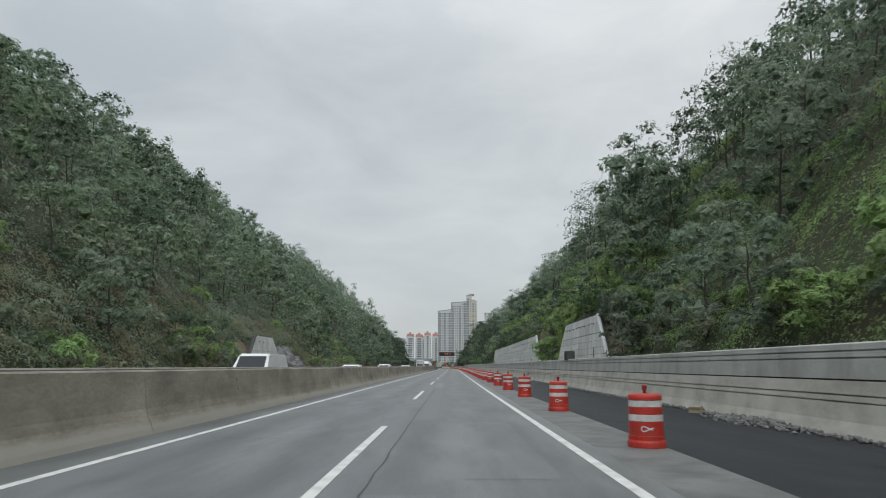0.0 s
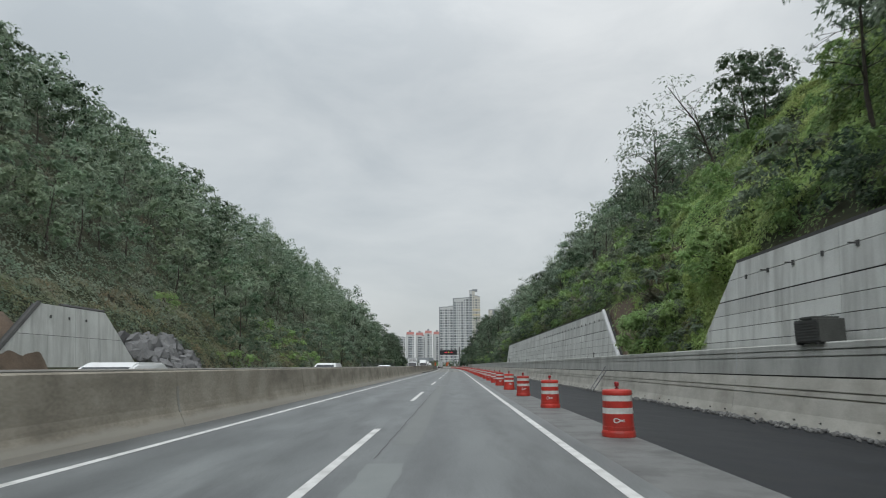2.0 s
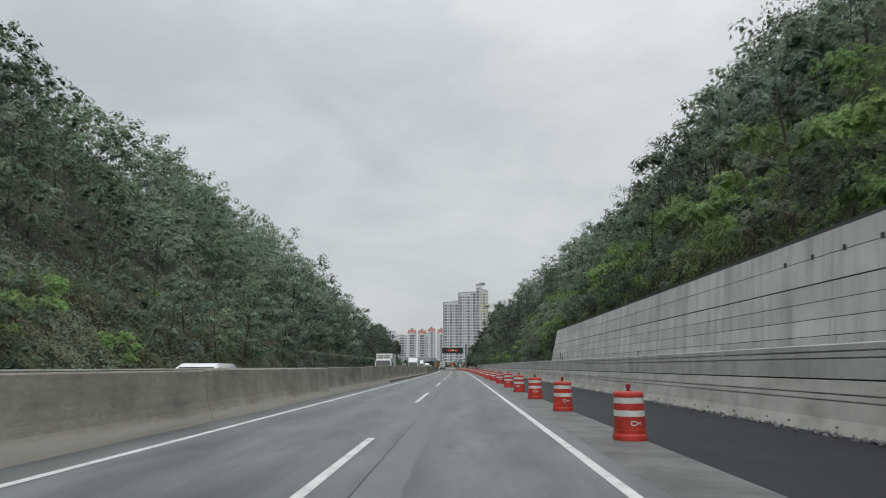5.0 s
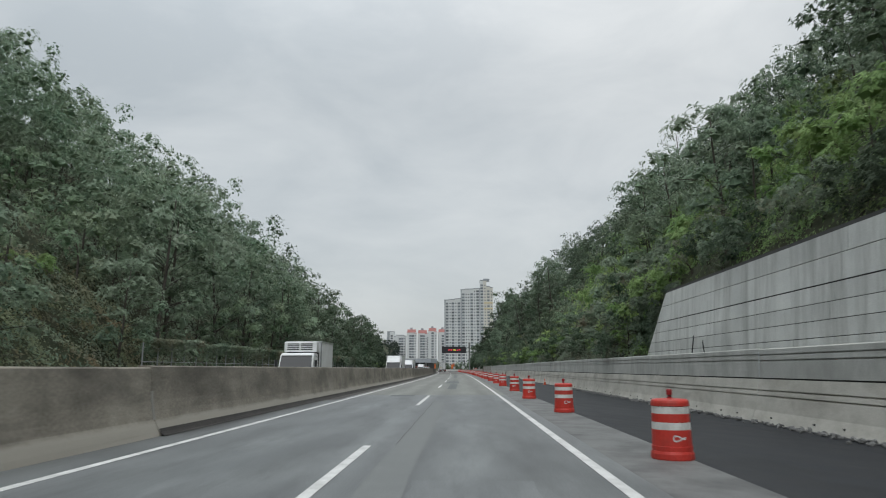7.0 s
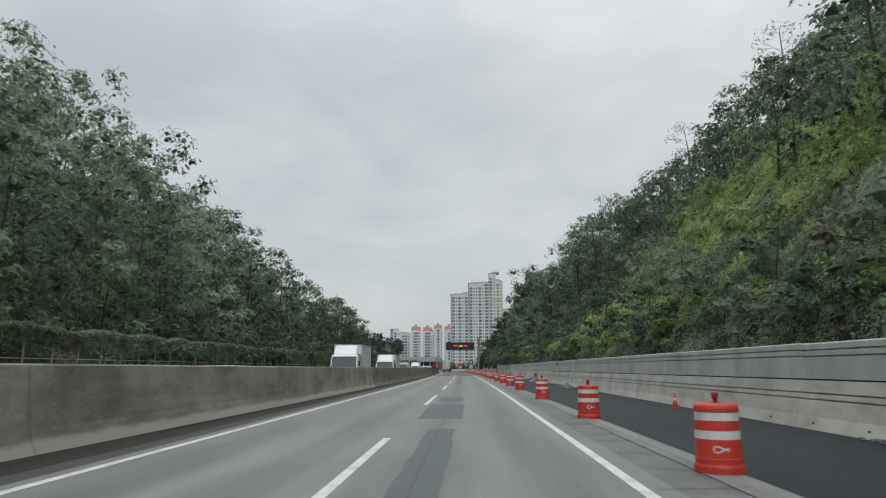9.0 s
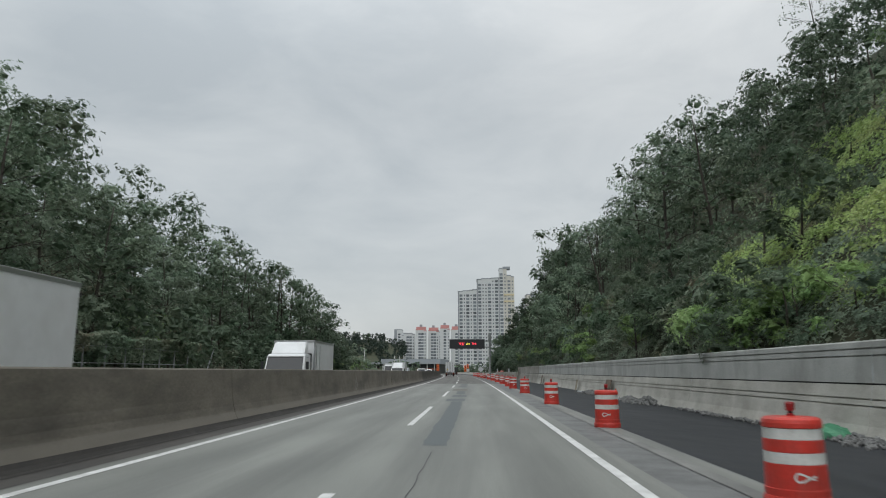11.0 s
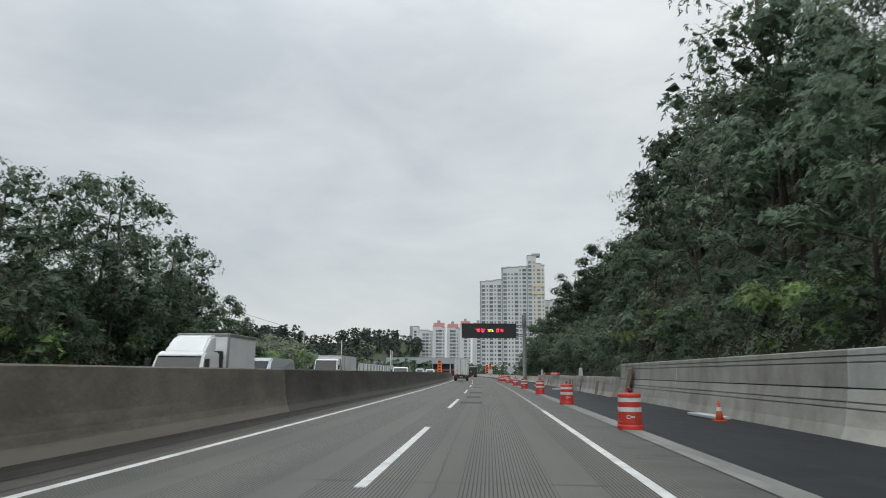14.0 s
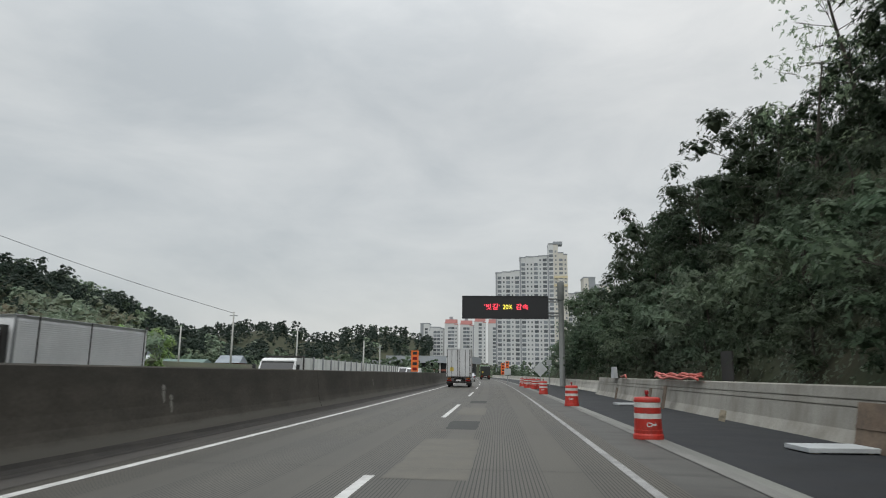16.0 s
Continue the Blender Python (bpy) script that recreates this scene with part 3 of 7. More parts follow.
M_WHITE = surface("white_vehicle_paint", (0.66, 0.67, 0.68), (0.76, 0.77, 0.78), 0.6, 8, (0.25, 0.4), 0.0, spec=0.5, stain=(0.5, 0.5, 0.49), stain_scale=1.0, stain_amount=0.4)
M_SILVER = surface("silver_vehicle_paint", (0.40, 0.42, 0.45), (0.48, 0.50, 0.53), 0.6, 8, (0.25, 0.35), 0.0, metal=0.4)
M_BOX = surface("dirty_white_box", (0.50, 0.51, 0.52), (0.62, 0.63, 0.64), 0.8, 12, (0.35, 0.55), 0.0, stain=(0.38, 0.38, 0.37), stain_scale=1.2, stain_amount=0.6, stain_stretch=(2, 2, 0.5))
M_CORRUGATED = surface("corrugated_silver_panel", (0.60, 0.61, 0.62), (0.74, 0.75, 0.76), 1.0, 12, (0.4, 0.55), 0.0)
M_GREEN = surface("bright_green_paint", (0.10, 0.42, 0.06), (0.16, 0.52, 0.09), 0.8, 10, (0.35, 0.5), 0.0)
M_DARK_TARP = surface("dark_cargo_cover", (0.020, 0.025, 0.024), (0.04, 0.046, 0.044), 1.5, 12, (0.6, 0.8), 0.2, 0.02)
M_CHASSIS = surface("dark_chassis", (0.02, 0.02, 0.02), (0.045, 0.043, 0.04), 3, 30, (0.6, 0.8), 0.1, 0.004)
M_GENERATOR = surface("dark_grey_housing", (0.045, 0.047, 0.044), (0.085, 0.088, 0.082), 2, 30, (0.5, 0.7), 0.1, 0.003)
M_TAIL = material("red_tail_lens", (0.22, 0.014, 0.012), 0.25)
M_AMBER = material("amber_lens", (0.28, 0.09, 0.02), 0.25)
M_YELLOW = material("yellow_plate", (0.55, 0.42, 0.06), 0.5)
M_CHROME = material("bare_metal", (0.55, 0.56, 0.57), 0.3, 0.9)
M_HEADLIGHT = material("clear_lens", (0.70, 0.72, 0.74), 0.12)
M_RUBBER = material("tyre_rubber", (0.018, 0.018, 0.018), 0.85)
M_GLASS_DARK = material("dark_glazing", (0.010, 0.013, 0.017), 0.06, 0.0, 0.45)

# ================= ground and hills =================


def smooth(a, b, v):
    v = min(1.0, max(0.0, (v - a) / (b - a)))
    return v * v * (3 - 2 * v)


def wall_span(y):
    """How far the right-hand cut is held by a retaining wall at y (1: wholly)."""
    return max(smooth(50.5, 53, y) * (1 - smooth(79, 81.5, y)), smooth(92.5, 95, y) * (1 - smooth(205, 207.5, y)))


def dip(y):
    """The cut is lower and overgrown with scrub behind the near end of the long wall."""
    return smooth(98, 112, y) * (1 - smooth(132, 150, y))


def hill(off, y):
    """The ground's height at a distance off the dash line."""
    x = off
    n = noise.noise(Vector((x * 0.045, y * 0.03, 1.7))) * 2.4 + noise.noise(Vector((x * 0.16, y * 0.12, 5.1))) * 0.7
    base = -0.3 - 2.3 * (flare(y) - 1) * smooth(4.2, 5.0, x)
    wide = (flare(y) - 1) / 0.36
    raw, x = x, x - 2.6 * wide * smooth(4.2, 5.0, x)
    if x > 10.4:
        crest = 46 - 12 * smooth(300, 390, y) - 24 * smooth(378, 432, y) - 10 * smooth(440, 495, y)
        slope = (1.06 - 0.10 * smooth(190, 230, y) + 0.16 * smooth(310, 380, y)) * (1 + 0.10 * wide)
        z = 1.6 + slope * (x - 11.3)
        w = wall_span(y)
        if w > 0:
            cut = 1.6 if raw < 14.8 else 6.0 + slope * (raw - 15.0) * (0.92 - 0.2 * dip(y))
            z = z * (1 - w) + cut * w
        if z > crest * 0.75:
            z = crest * 0.75 + (crest * 0.45) * (1 - math.exp(-(z - crest * 0.75) / max(crest * 0.45, 1.0)))
        fade = 1 - smooth(462, 495, y)
        z = (z + n * smooth(14.0, 20, x)) * fade
        f = smooth(10.4, 11.5, x)
        return max(z, -0.3) * f + base * (1 - f)
    if x < -21.0:
        d = -x - 21.5
        crest = 50 - 15 * smooth(185, 240, y) - 8 * smooth(240, 290, y) - 16 * smooth(280, 330, y) - 9 * smooth(320, 372, y)
        crest = max(crest, 0.4)
        z = (0.95 - 0.25 * smooth(290, 340, y)) * d
        if z > crest * 0.8:
            z = crest * 0.8 + (crest * 0.3) * (1 - math.exp(-(z - crest * 0.8) / max(crest * 0.3, 0.5)))
        z = z + n * smooth(4, 12, d) * smooth(2, 20, crest)
        f = smooth(21.0, 21.8, -x)
        return max(z, -0.3) * f - 0.3 * (1 - f)
    return base


def far_hill(x, y):
    """Low wooded hills beyond the cutting."""
    z = 0.0
    for cx, cy, h, rx, ry in ((-235, 640, 46, 70, 120), (-330, 760, 62, 110, 160), (-190, 860, 33, 60, 120), (-110, 930, 34, 80, 140), (-420, 1000, 60, 150, 200)):
        z = max(z, h * math.exp(-((x - cx) / rx) ** 2 - ((y - cy) / ry) ** 2))
    return z


def build_ground():
    xs = [-3000, -1500, -800, -500, -400, -330, -280, -240, -200, -170, -145, -125, -110]
    xs += list(np.arange(-98, -22, 3.0)) + [-21.6, -21.0, -12, -4, 0, 5, 10.4, 10.9, 11.5] + list(np.arange(12.4, 15.6, 0.6)) + list(np.arange(16.5, 70, 2.5))
    xs += [75, 85, 100, 125, 160, 220, 320, 500, 800, 1500, 3000]
    ys = [-600, -200, -90, -60] + list(np.arange(-48, 500, 3.0)) + [510, 525, 545, 570, 600, 640, 690, 740, 800, 860, 930, 1000, 1100, 1250, 1500, 2000, 3000, 4800]
    vs, fs = [], []
    for y in ys:
        for o in xs:
            yy = max(y, -48)
            x = road_x(min(max(y, 0), 900)) + o
            z = hill(o, yy)
            if abs(o) > 21:
                z = max(z, far_hill(x, y) - 0.3)
            vs.append((x, y, z))
    k = len(xs)
    for i in range(len(ys) - 1):
        for j in range(k - 1):
            fs.append((i * k + j, i * k + j + 1, (i + 1) * k + j + 1, (i + 1) * k + j))
    return put("ground", mesh_from("ground", vs, fs, M_GROUND, True), None, None, "dark earth hillsides on both sides of a motorway cutting", "ground", "", "structure")


build_ground()

# ================= carriageways =================
Y0, Y1 = -40.0, 900.0
ROAD_JOIN = 195.4
road = swept("road", [(-4.62, 0.0), (4.0, 0.0)], Y0, ROAD_JOIN, M_ASPHALT, 4, False, label="worn grey asphalt carriageway with two lanes", category="road")
swept("road_2", [(-4.62, 0.0), (4.0, 0.0)], ROAD_JOIN, 326.0, M_CONCRETE_ROAD, 4, False, label="worn tan-grey concrete carriageway with two lanes", category="road")
swept("road_3", [(-4.62, 0.0), (4.0, 0.0)], 326.0, 351.0, M_SAWN_ROAD, 4, False, label="grey concrete carriageway with fine sawn grooves", category="road")
swept("road_4", [(-4.62, 0.0), (4.0, 0.0)], 351.0, Y1, M_DIM_ROAD, 4, False, label="dimmed brownish concrete carriageway with fine sawn grooves", category="road")
for a, e, d in ((198, 312, 0.0), (312, 640, 0.2)):
    swept("edge_strip", [(4.70 + d, 0.004), (4.93 + d, 0.004)], a, e, M_STRIP, 4, False, label="pale concrete edge strip beside the old shoulder", category="edge strip")
    swept("edge_strip_2", [(4.93 + d, 0.002), (5.2 + d, -0.006)], a, e, M_CONCRETE_ROAD, 4, False, label="brownish concrete margin beside the new lane", category="edge strip")
# Near-black brown strip rising a little way up the median barrier's face.
swept("gutter_grit", [(-4.598, 0.15), (-4.555, 0.085), (-4.50, 0.03), (-4.42, 0.009)], 173.5, Y1, M_FOOT_STRIP, 2, False, label="dark strip along the foot of the median barrier", category="gutter", wob=0.006)
swept("gutter", [(-4.6, 0.004), (-3.95, 0.004)], 190, Y1, M_GUTTER, 4, False, label="dark stained gutter strip beside the median", category="gutter")
swept("shoulder_2", [(4.0, 0.0), (5.25, -0.012)], 326.0, Y1, M_SHOULDER_DIM, 4, False, label="dimmed stained hard shoulder strip beside the edge line", category="shoulder")
swept("shoulder", [(4.0, 0.0), (5.25, -0.012)], Y0, 326.0, M_SHOULDER, 4, False, label="old stained hard shoulder strip beside the edge line", category="shoulder")
swept("new_asphalt_lane", [(5.25, -0.03), (6.4, -0.034), (7.5, -0.038), (8.65, -0.042), (11.2, -0.05)], Y0, 640, M_NEW_ASPHALT, 4, False, flared=True, label="fresh dark asphalt of a new lane under construction", category="asphalt")
swept("opposite_road", [(-21.2, 0.0), (-6.2, 0.0)], Y0, Y1, M_CONCRETE_ROAD, 4, False, label="opposite carriageway of grey concrete behind the median", category="road")
swept("median_strip", [(-6.2, 0.004), (-4.6, 0.004)], Y0, Y1, M_BARRIER_FOOT, 4, False, label="concrete strip under the median barriers", category="median")
swept("edge_line", [(3.52, 0.005), (3.68, 0.005)], Y0, 346.0, M_LINE, 3, False, label="worn white edge line painted on the road", category="road marking")
swept("edge_line_3", [(3.53, 0.005), (3.67, 0.005)], 346.0, Y1, M_LINE_FADED, 3, False, label="faded grubby edge line painted on the dimmed road", category="road marking")
swept("edge_line_2", [(-3.69, 0.005), (-3.53, 0.005)], Y0, Y1, M_LINE, 3, False, label="white edge line painted beside the median", category="road marking")
DASH_ENDS = [-7, 15.8, 37.8, 60.3, 81.4, 104.6, 127, 149.4, 171.8, 194.5, 217.9, 239.2, 258, 276.9, 297, 317.5, 337.7, 356.2, 376.2, 397.7]
DASH_ENDS += [DASH_ENDS[-1] + 20.4 * (i + 1) for i in range(20)]
for e in DASH_ENDS:
    swept("lane_dash", [(-0.075, 0.005), (0.075, 0.005)], e - 9.2, e, M_LINE, 3, False, label="worn white lane dash painted on the road", category="road marking")



def patch(x0, x1, y0, y1, mat, label, z=0.003, seed=0):
    """A thin repair with slightly uneven edges, let into the road."""
    rnd = random.Random(seed + int(y0 * 10))
    n = max(2, int((y1 - y0) / 0.45))
    vs, fs = [], []
    for i in range(n + 1):
        y = y0 + (y1 - y0) * i / n
        for x in (x0, x1):
            vs.append((road_x(y) + x + rnd.uniform(-0.03, 0.03), y + (rnd.uniform(-0.03, 0.03) if i in (0, n) else 0), z))
    for i in range(n):
        fs.append((2 * i, 2 * i + 1, 2 * i + 3, 2 * i + 2))
    return put("road_patch", mesh_from("road_patch", vs, fs, mat), None, None, label, "road patch", "", "structure")


def crack(points, width, label="dark sealed crack running along the road"):
    """A wavering sealed crack through (off, y) points."""
    rnd = random.Random(int(points[0][1] * 10))
    vs, fs, k = [], [], 0
    for (o0, ya), (o1, yb) in zip(points, points[1:]):
        n = max(1, int(math.hypot(yb - ya, o1 - o0) / 0.5))
        for i in range(n + 1):
            f = i / n
            y, o = ya + (yb - ya) * f, o0 + (o1 - o0) * f + rnd.uniform(-0.02, 0.02)
            w = width * rnd.uniform(0.5, 1.2) / 2
            across = abs(o1 - o0) > abs(yb - ya)
            vs += [(road_x(y) + o - (0 if across else w), y - (w if across else 0), 0.0045), (road_x(y) + o + (0 if across else w), y + (w if across else 0), 0.0045)]
        for i in range(n):
            fs.append((k + 2 * i, k + 2 * i + 1, k + 2 * i + 3, k + 2 * i + 2))
        k += 2 * (n + 1)
    return put("road_crack", mesh_from("road_crack", vs, fs, M_SEAL), None, None, label, "road crack", "", "structure")


patch(0.46, 1.0, 43.7, 55.0, M_PATCH_PALE, "pale rectangular repair let into the asphalt")
patch(0.57, 1.08, 57.2, 92.0, M_PATCH_LIGHT, "long pale repair strip let into the asphalt")
patch(0.6, 1.2, 95.0, 116.0, M_PATCH_LIGHT, "long pale repair strip let into the asphalt")
patch(0.58, 1.1, 118.0, 164.0, M_PATCH_LIGHT, "long pale repair strip let into the asphalt")
patch(0.5, 1.05, 166.0, 189.0, M_PATCH_LIGHT, "long pale repair strip let into the asphalt")
patch(0.58, 1.25, 17.5, 43.3, M_PATCH_LIGHT, "long blue-grey repair strip let into the asphalt")
patch(-2.0, -0.75, 193.6, 195.2, M_PATCH, "dark square repair beside the end of the asphalt")
patch(0.6, 1.7, 2.0, 7.5, M_ASPHALT, "dark rough repair let into the asphalt")
patch(1.7, 2.9, 8.5, 17.0, M_ASPHALT, "dark rough repair let into the asphalt")
patch(1.1, 2.6, 155.0, 168.0, M_ASPHALT, "dark rough repair let into the asphalt")
for x0, x1, ya, yb in ((0.70, 1.30, 205.5, 220.0), (0.20, 1.45, 223.0, 230.5), (0.35, 1.4, 232.5, 237.0), (0.66, 1.15, 263.0, 281.5), (0.35, 1.25, 281.9, 284.6), (0.5, 1.3, 287.0, 290.0),
                       (0.62, 1.16, 291.5, 297.7), (0.5, 1.2, 309.0, 313.0), (0.58, 1.28, 313.6, 317.2), (0.6, 1.27, 320.0, 324.3), (0.24, 1.28, 351.1, 353.3), (0.36, 1.15, 358.0, 360.8),
                       (0.32, 1.2, 366.7, 370.0), (0.4, 1.2, 384.0, 387.0), (0.4, 1.2, 399.0, 402.0)):
    patch(x0, x1, ya, yb, M_PATCH if ya < 340 else M_PATCH_DARKER, "dark grey repair let into the concrete lane")
for x0, x1, ya, yb in ((0.2, 1.3, 298.3, 304.0), (0.2, 1.35, 376.0, 381.5), (0.3, 1.3, 390.0, 395.0)):
    patch(x0, x1, ya, yb, M_TAN_PATCH, "pale brown repair let into the concrete lane")
_c = random.Random(41)
for i in range(11):
    y = 14.0 + 16.2 * i + _c.uniform(-3, 3)
    o = _c.choice((-3.4, 0.4, 1.3))
    pts = [(o, y)]
    for _ in range(_c.randint(2, 4)):
        pts.append((pts[-1][0] + _c.uniform(0.5, 0.9), pts[-1][1] + _c.uniform(-0.35, 0.35)))
    crack([q for q in pts if q[0] < 3.45], 0.014, "thin ragged crack across the asphalt")
crack([(0.53, -5.0), (0.56, 43.0)], 0.03)
crack([(0.5, 55.5), (0.56, 92.0)], 0.022)
crack([(0.55, 96.0), (0.56, 131.0)], 0.02)
crack([(0.55, 139.0), (0.52, 162.0)], 0.018)
crack([(0.5, 172.0), (0.5, 189.0)], 0.02)
crack([(1.12, 150.0), (1.12, 166.0)], 0.01)
crack([(2.3, 36.0), (2.1, 41.5), (2.3, 46.0)], 0.018)
crack([(0.95, 204.0), (0.9, 262.0)], 0.02)
crack([(0.9, 284.8), (0.92, 291.3)], 0.02)
crack([(0.95, 324.5), (0.82, 337.0), (0.9, 343.0), (0.84, 350.8)], 0.02)
for i in range(16):
    crack([(-4.0, 329.0 + 6.0 * i), (4.9, 329.0 + 6.0 * i)], 0.02, "transverse joint sawn across the concrete")
for i in range(18):
    crack([(3.75, 206.0 + 6.3 * i), (4.9, 206.2 + 6.3 * i)], 0.03, "joint across the old shoulder")

# ================= median barrier =================
def median_face(h):
    return [(-4.56, 0.0), (-4.595, 0.10), (-4.65, 0.22), (-4.705, 0.34), (-4.75, 0.50), (-4.785, 0.72), (-4.85, h - 0.03), (-4.88, h), (-5.12, h), (-5.15, h - 0.03), (-5.25, 0.0)]


REAR = [(-5.62, 0.0), (-5.62, 1.30), (-5.65, 1.33), (-5.85, 1.33), (-5.88, 1.30), (-6.1, 0.0)]
median = empty("median_barrier", pose(0, 0, 0), "weathered brown-grey concrete median barrier in cast segments", "barrier", kind="structure")
seg = [-40, -22, -4, 14, 26.5, 35, 47, 61, 74, 88, 102, 117, 131, 147, 161, 173.5, 196, 214, 232, 250, 268, 287, 304, 322, 341, 358, 374, 391]
seg += [391 + 18 * (i + 1) for i in range(24)]
for i, (a, b) in enumerate(zip(seg, seg[1:])):
    swept("barrier_segment", median_face(1.28 + 0.17 * smooth(125, 185, (a + b) / 2)), a + 0.012, b - 0.012, M_BARRIER_OLD if b < 150 else (M_BARRIER_MID if b < 255 else (M_BARRIER_DAMP if b < 345 else M_BARRIER_DIM)), 4.5, True, median, kind="", wob=0.004, seed=i)
# pale mortar smeared over some of the joints
for y in (26.5, 61, 88, 117, 147, 173.5, 196, 232, 287, 322, 374):
    swept("joint_mortar", [(-4.697, 0.34), (-4.742, 0.50), (-4.777, 0.72), (-4.797, 0.92), (-4.83, 0.92), (-4.80, 0.72), (-4.77, 0.5), (-4.73, 0.34)], y - 0.055, y + 0.05, M_BARRIER_FOOT, 0.05, True, median, label="pale mortar smear", kind="", wob=0.006, seed=int(y))
# pale round plugs with a mortar drip under each
def median_at(z):
    return -4.785 - (z - 0.72) * 0.12 if z > 0.72 else -4.705 - (z - 0.34) * 0.21


for i, (y, z) in enumerate(((20.0, 0.99), (20.05, 0.72), (39.5, 0.95), (93.6, 0.96), (93.7, 0.72), (287.4, 1.02), (287.6, 0.74), (301.0, 0.80), (379.6, 1.04), (379.9, 0.84), (402.0, 1.0))):
    bm = bmesh.new()
    tube(bm, [(-0.03, 0, 0), (0.012, 0, 0)], [0.075, 0.06], 9)
    rnd = random.Random(i)
    ring = [bm.verts.new((0.007, 0.05 * math.cos(a) + rnd.uniform(-0.02, 0.02), -0.14 + (0.16 if math.sin(a) < 0 else 0.1) * math.sin(a))) for a in [k * math.pi / 5 for k in range(10)]]
    bm.faces.new(ring)
    part("plug", bm, M_BARRIER_FOOT, median, "pale round mortar plug with a drip", pose(road_x(y) + median_at(z), y, z, 0, -7, 0))
rear = empty("rear_median_barrier", pose(0, 0, 0), "pale concrete barrier of the opposite carriageway behind the median", "barrier", kind="structure")
for i, (a, b) in enumerate(zip(seg[:16], seg[1:16])):
    swept("barrier_segment", REAR, a + 0.012, b - 0.012, M_BARRIER_FOOT, 4.5, True, rear, kind="")

# ================= right-hand new barrier =================


def grooved(profile, cuts, depth=0.045, width=0.034):
    """Cuts grooves at heights into a profile's road side (first points, upward)."""
    out = []
    for (o0, z0), (o1, z1) in zip(profile, profile[1:]):
        out.append((o0, z0))
        for c in cuts:
            if min(z0, z1) < c < max(z0, z1) and z1 > z0:
                f0, f1 = (c - width / 2 - z0) / (z1 - z0), (c + width / 2 - z0) / (z1 - z0)
                out += [(o0 + (o1 - o0) * f0, c - width / 2), (o0 + (o1 - o0) * f0 + depth, c - width / 2),
                        (o0 + (o1 - o0) * f1 + depth, c + width / 2), (o0 + (o1 - o0) * f1, c + width / 2)]
    out.append(profile[-1])
    return out


BASE_PROFILE = grooved([(9.58, -0.05), (9.69, 0.25), (9.86, 1.075), (10.35, 1.075), (10.35, -0.05)], (0.64, 0.78))


def top_profile(y):
    """The upper course grows a little taller along the cut."""
    h = 1.87 + 0.13 * smooth(150, 260, y)
    return grooved([(9.885, 1.112), (9.93, h - 0.03), (9.96, h), (10.26, h), (10.3, h - 0.03), (10.35, 1.112)], (h - 0.32, h - 0.17))


LOW_PROFILE = grooved([(9.25, -0.05), (9.42, 0.25), (9.60, 1.17), (9.64, 1.2), (9.94, 1.2), (10.1, -0.05)], (0.74, 0.9))
NEW_END = 363.3
new_barrier = empty("new_barrier", pose(0, 0, 0), "new pale grey concrete barrier with grooves along the cut", "barrier", kind="structure")
cuts = list(np.arange(-40, NEW_END - 8, 14.0)) + [NEW_END]
for i, (a, b) in enumerate(zip(cuts, cuts[1:])):
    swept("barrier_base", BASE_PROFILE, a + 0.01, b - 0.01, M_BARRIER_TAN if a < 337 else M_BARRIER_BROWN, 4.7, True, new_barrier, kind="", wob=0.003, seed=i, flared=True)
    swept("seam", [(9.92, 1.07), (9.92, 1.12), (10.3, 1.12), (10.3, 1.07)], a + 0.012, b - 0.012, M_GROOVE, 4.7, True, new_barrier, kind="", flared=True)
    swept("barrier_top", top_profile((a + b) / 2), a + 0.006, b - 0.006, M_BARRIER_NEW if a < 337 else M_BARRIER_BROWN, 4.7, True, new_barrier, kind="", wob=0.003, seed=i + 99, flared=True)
# pale mortar on the vertical joints
for y in cuts[1:-1]:
    swept("joint_mortar", [(9.882, 1.13), (9.924, 1.82), (9.95, 1.82), (9.91, 1.13)], y - 0.03, y + 0.03, M_SLAB, 0.06, True, new_barrier, label="pale mortar joint", kind="", wob=0.003, seed=int(y), flared=True)
    swept("joint_mortar", [(9.722, 0.28), (9.853, 1.05), (9.88, 1.05), (9.75, 0.28)], y - 0.03, y + 0.03, M_SLAB, 0.06, True, new_barrier, label="pale mortar joint", kind="", wob=0.003, seed=int(y) + 7, flared=True)
# bolt heads along the foot
bolt = mesh_from("bolt", *tube_geo([(0.03, 0, 0), (-0.035, 0, 0.012)], [0.035, 0.03], 6), M_GROOVE)
for i in range(72):
    y = 60.0 + 2.35 * i + 0.4 * ((i * 7) % 3)
    put("bolt", bolt, new_barrier, spot(out(9.63, y), y, down(9.63, 0.10, y)))
low_barrier = empty("low_barrier", pose(0, 0, 0), "lower pale concrete barrier with two grooves beside the new lane", "barrier", kind="structure")
cuts = [NEW_END, 376, 391, 406, 419.5]
for i, (a, b) in enumerate(zip(cuts, cuts[1:])):
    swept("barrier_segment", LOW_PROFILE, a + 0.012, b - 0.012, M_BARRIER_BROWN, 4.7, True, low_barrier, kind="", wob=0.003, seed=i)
far_rail = empty("far_barrier", pose(0, 0, 0), "far low concrete barrier along the bend", "barrier", kind="structure")
for a in np.arange(421, 640, 18.0):
    swept("barrier_segment", [(o + 0.9, z * 0.75) for o, z in LOW_PROFILE], a, a + 17.96, M_BARRIER_TAN, 4.7, True, far_rail, kind="")

# ================= retaining walls =================


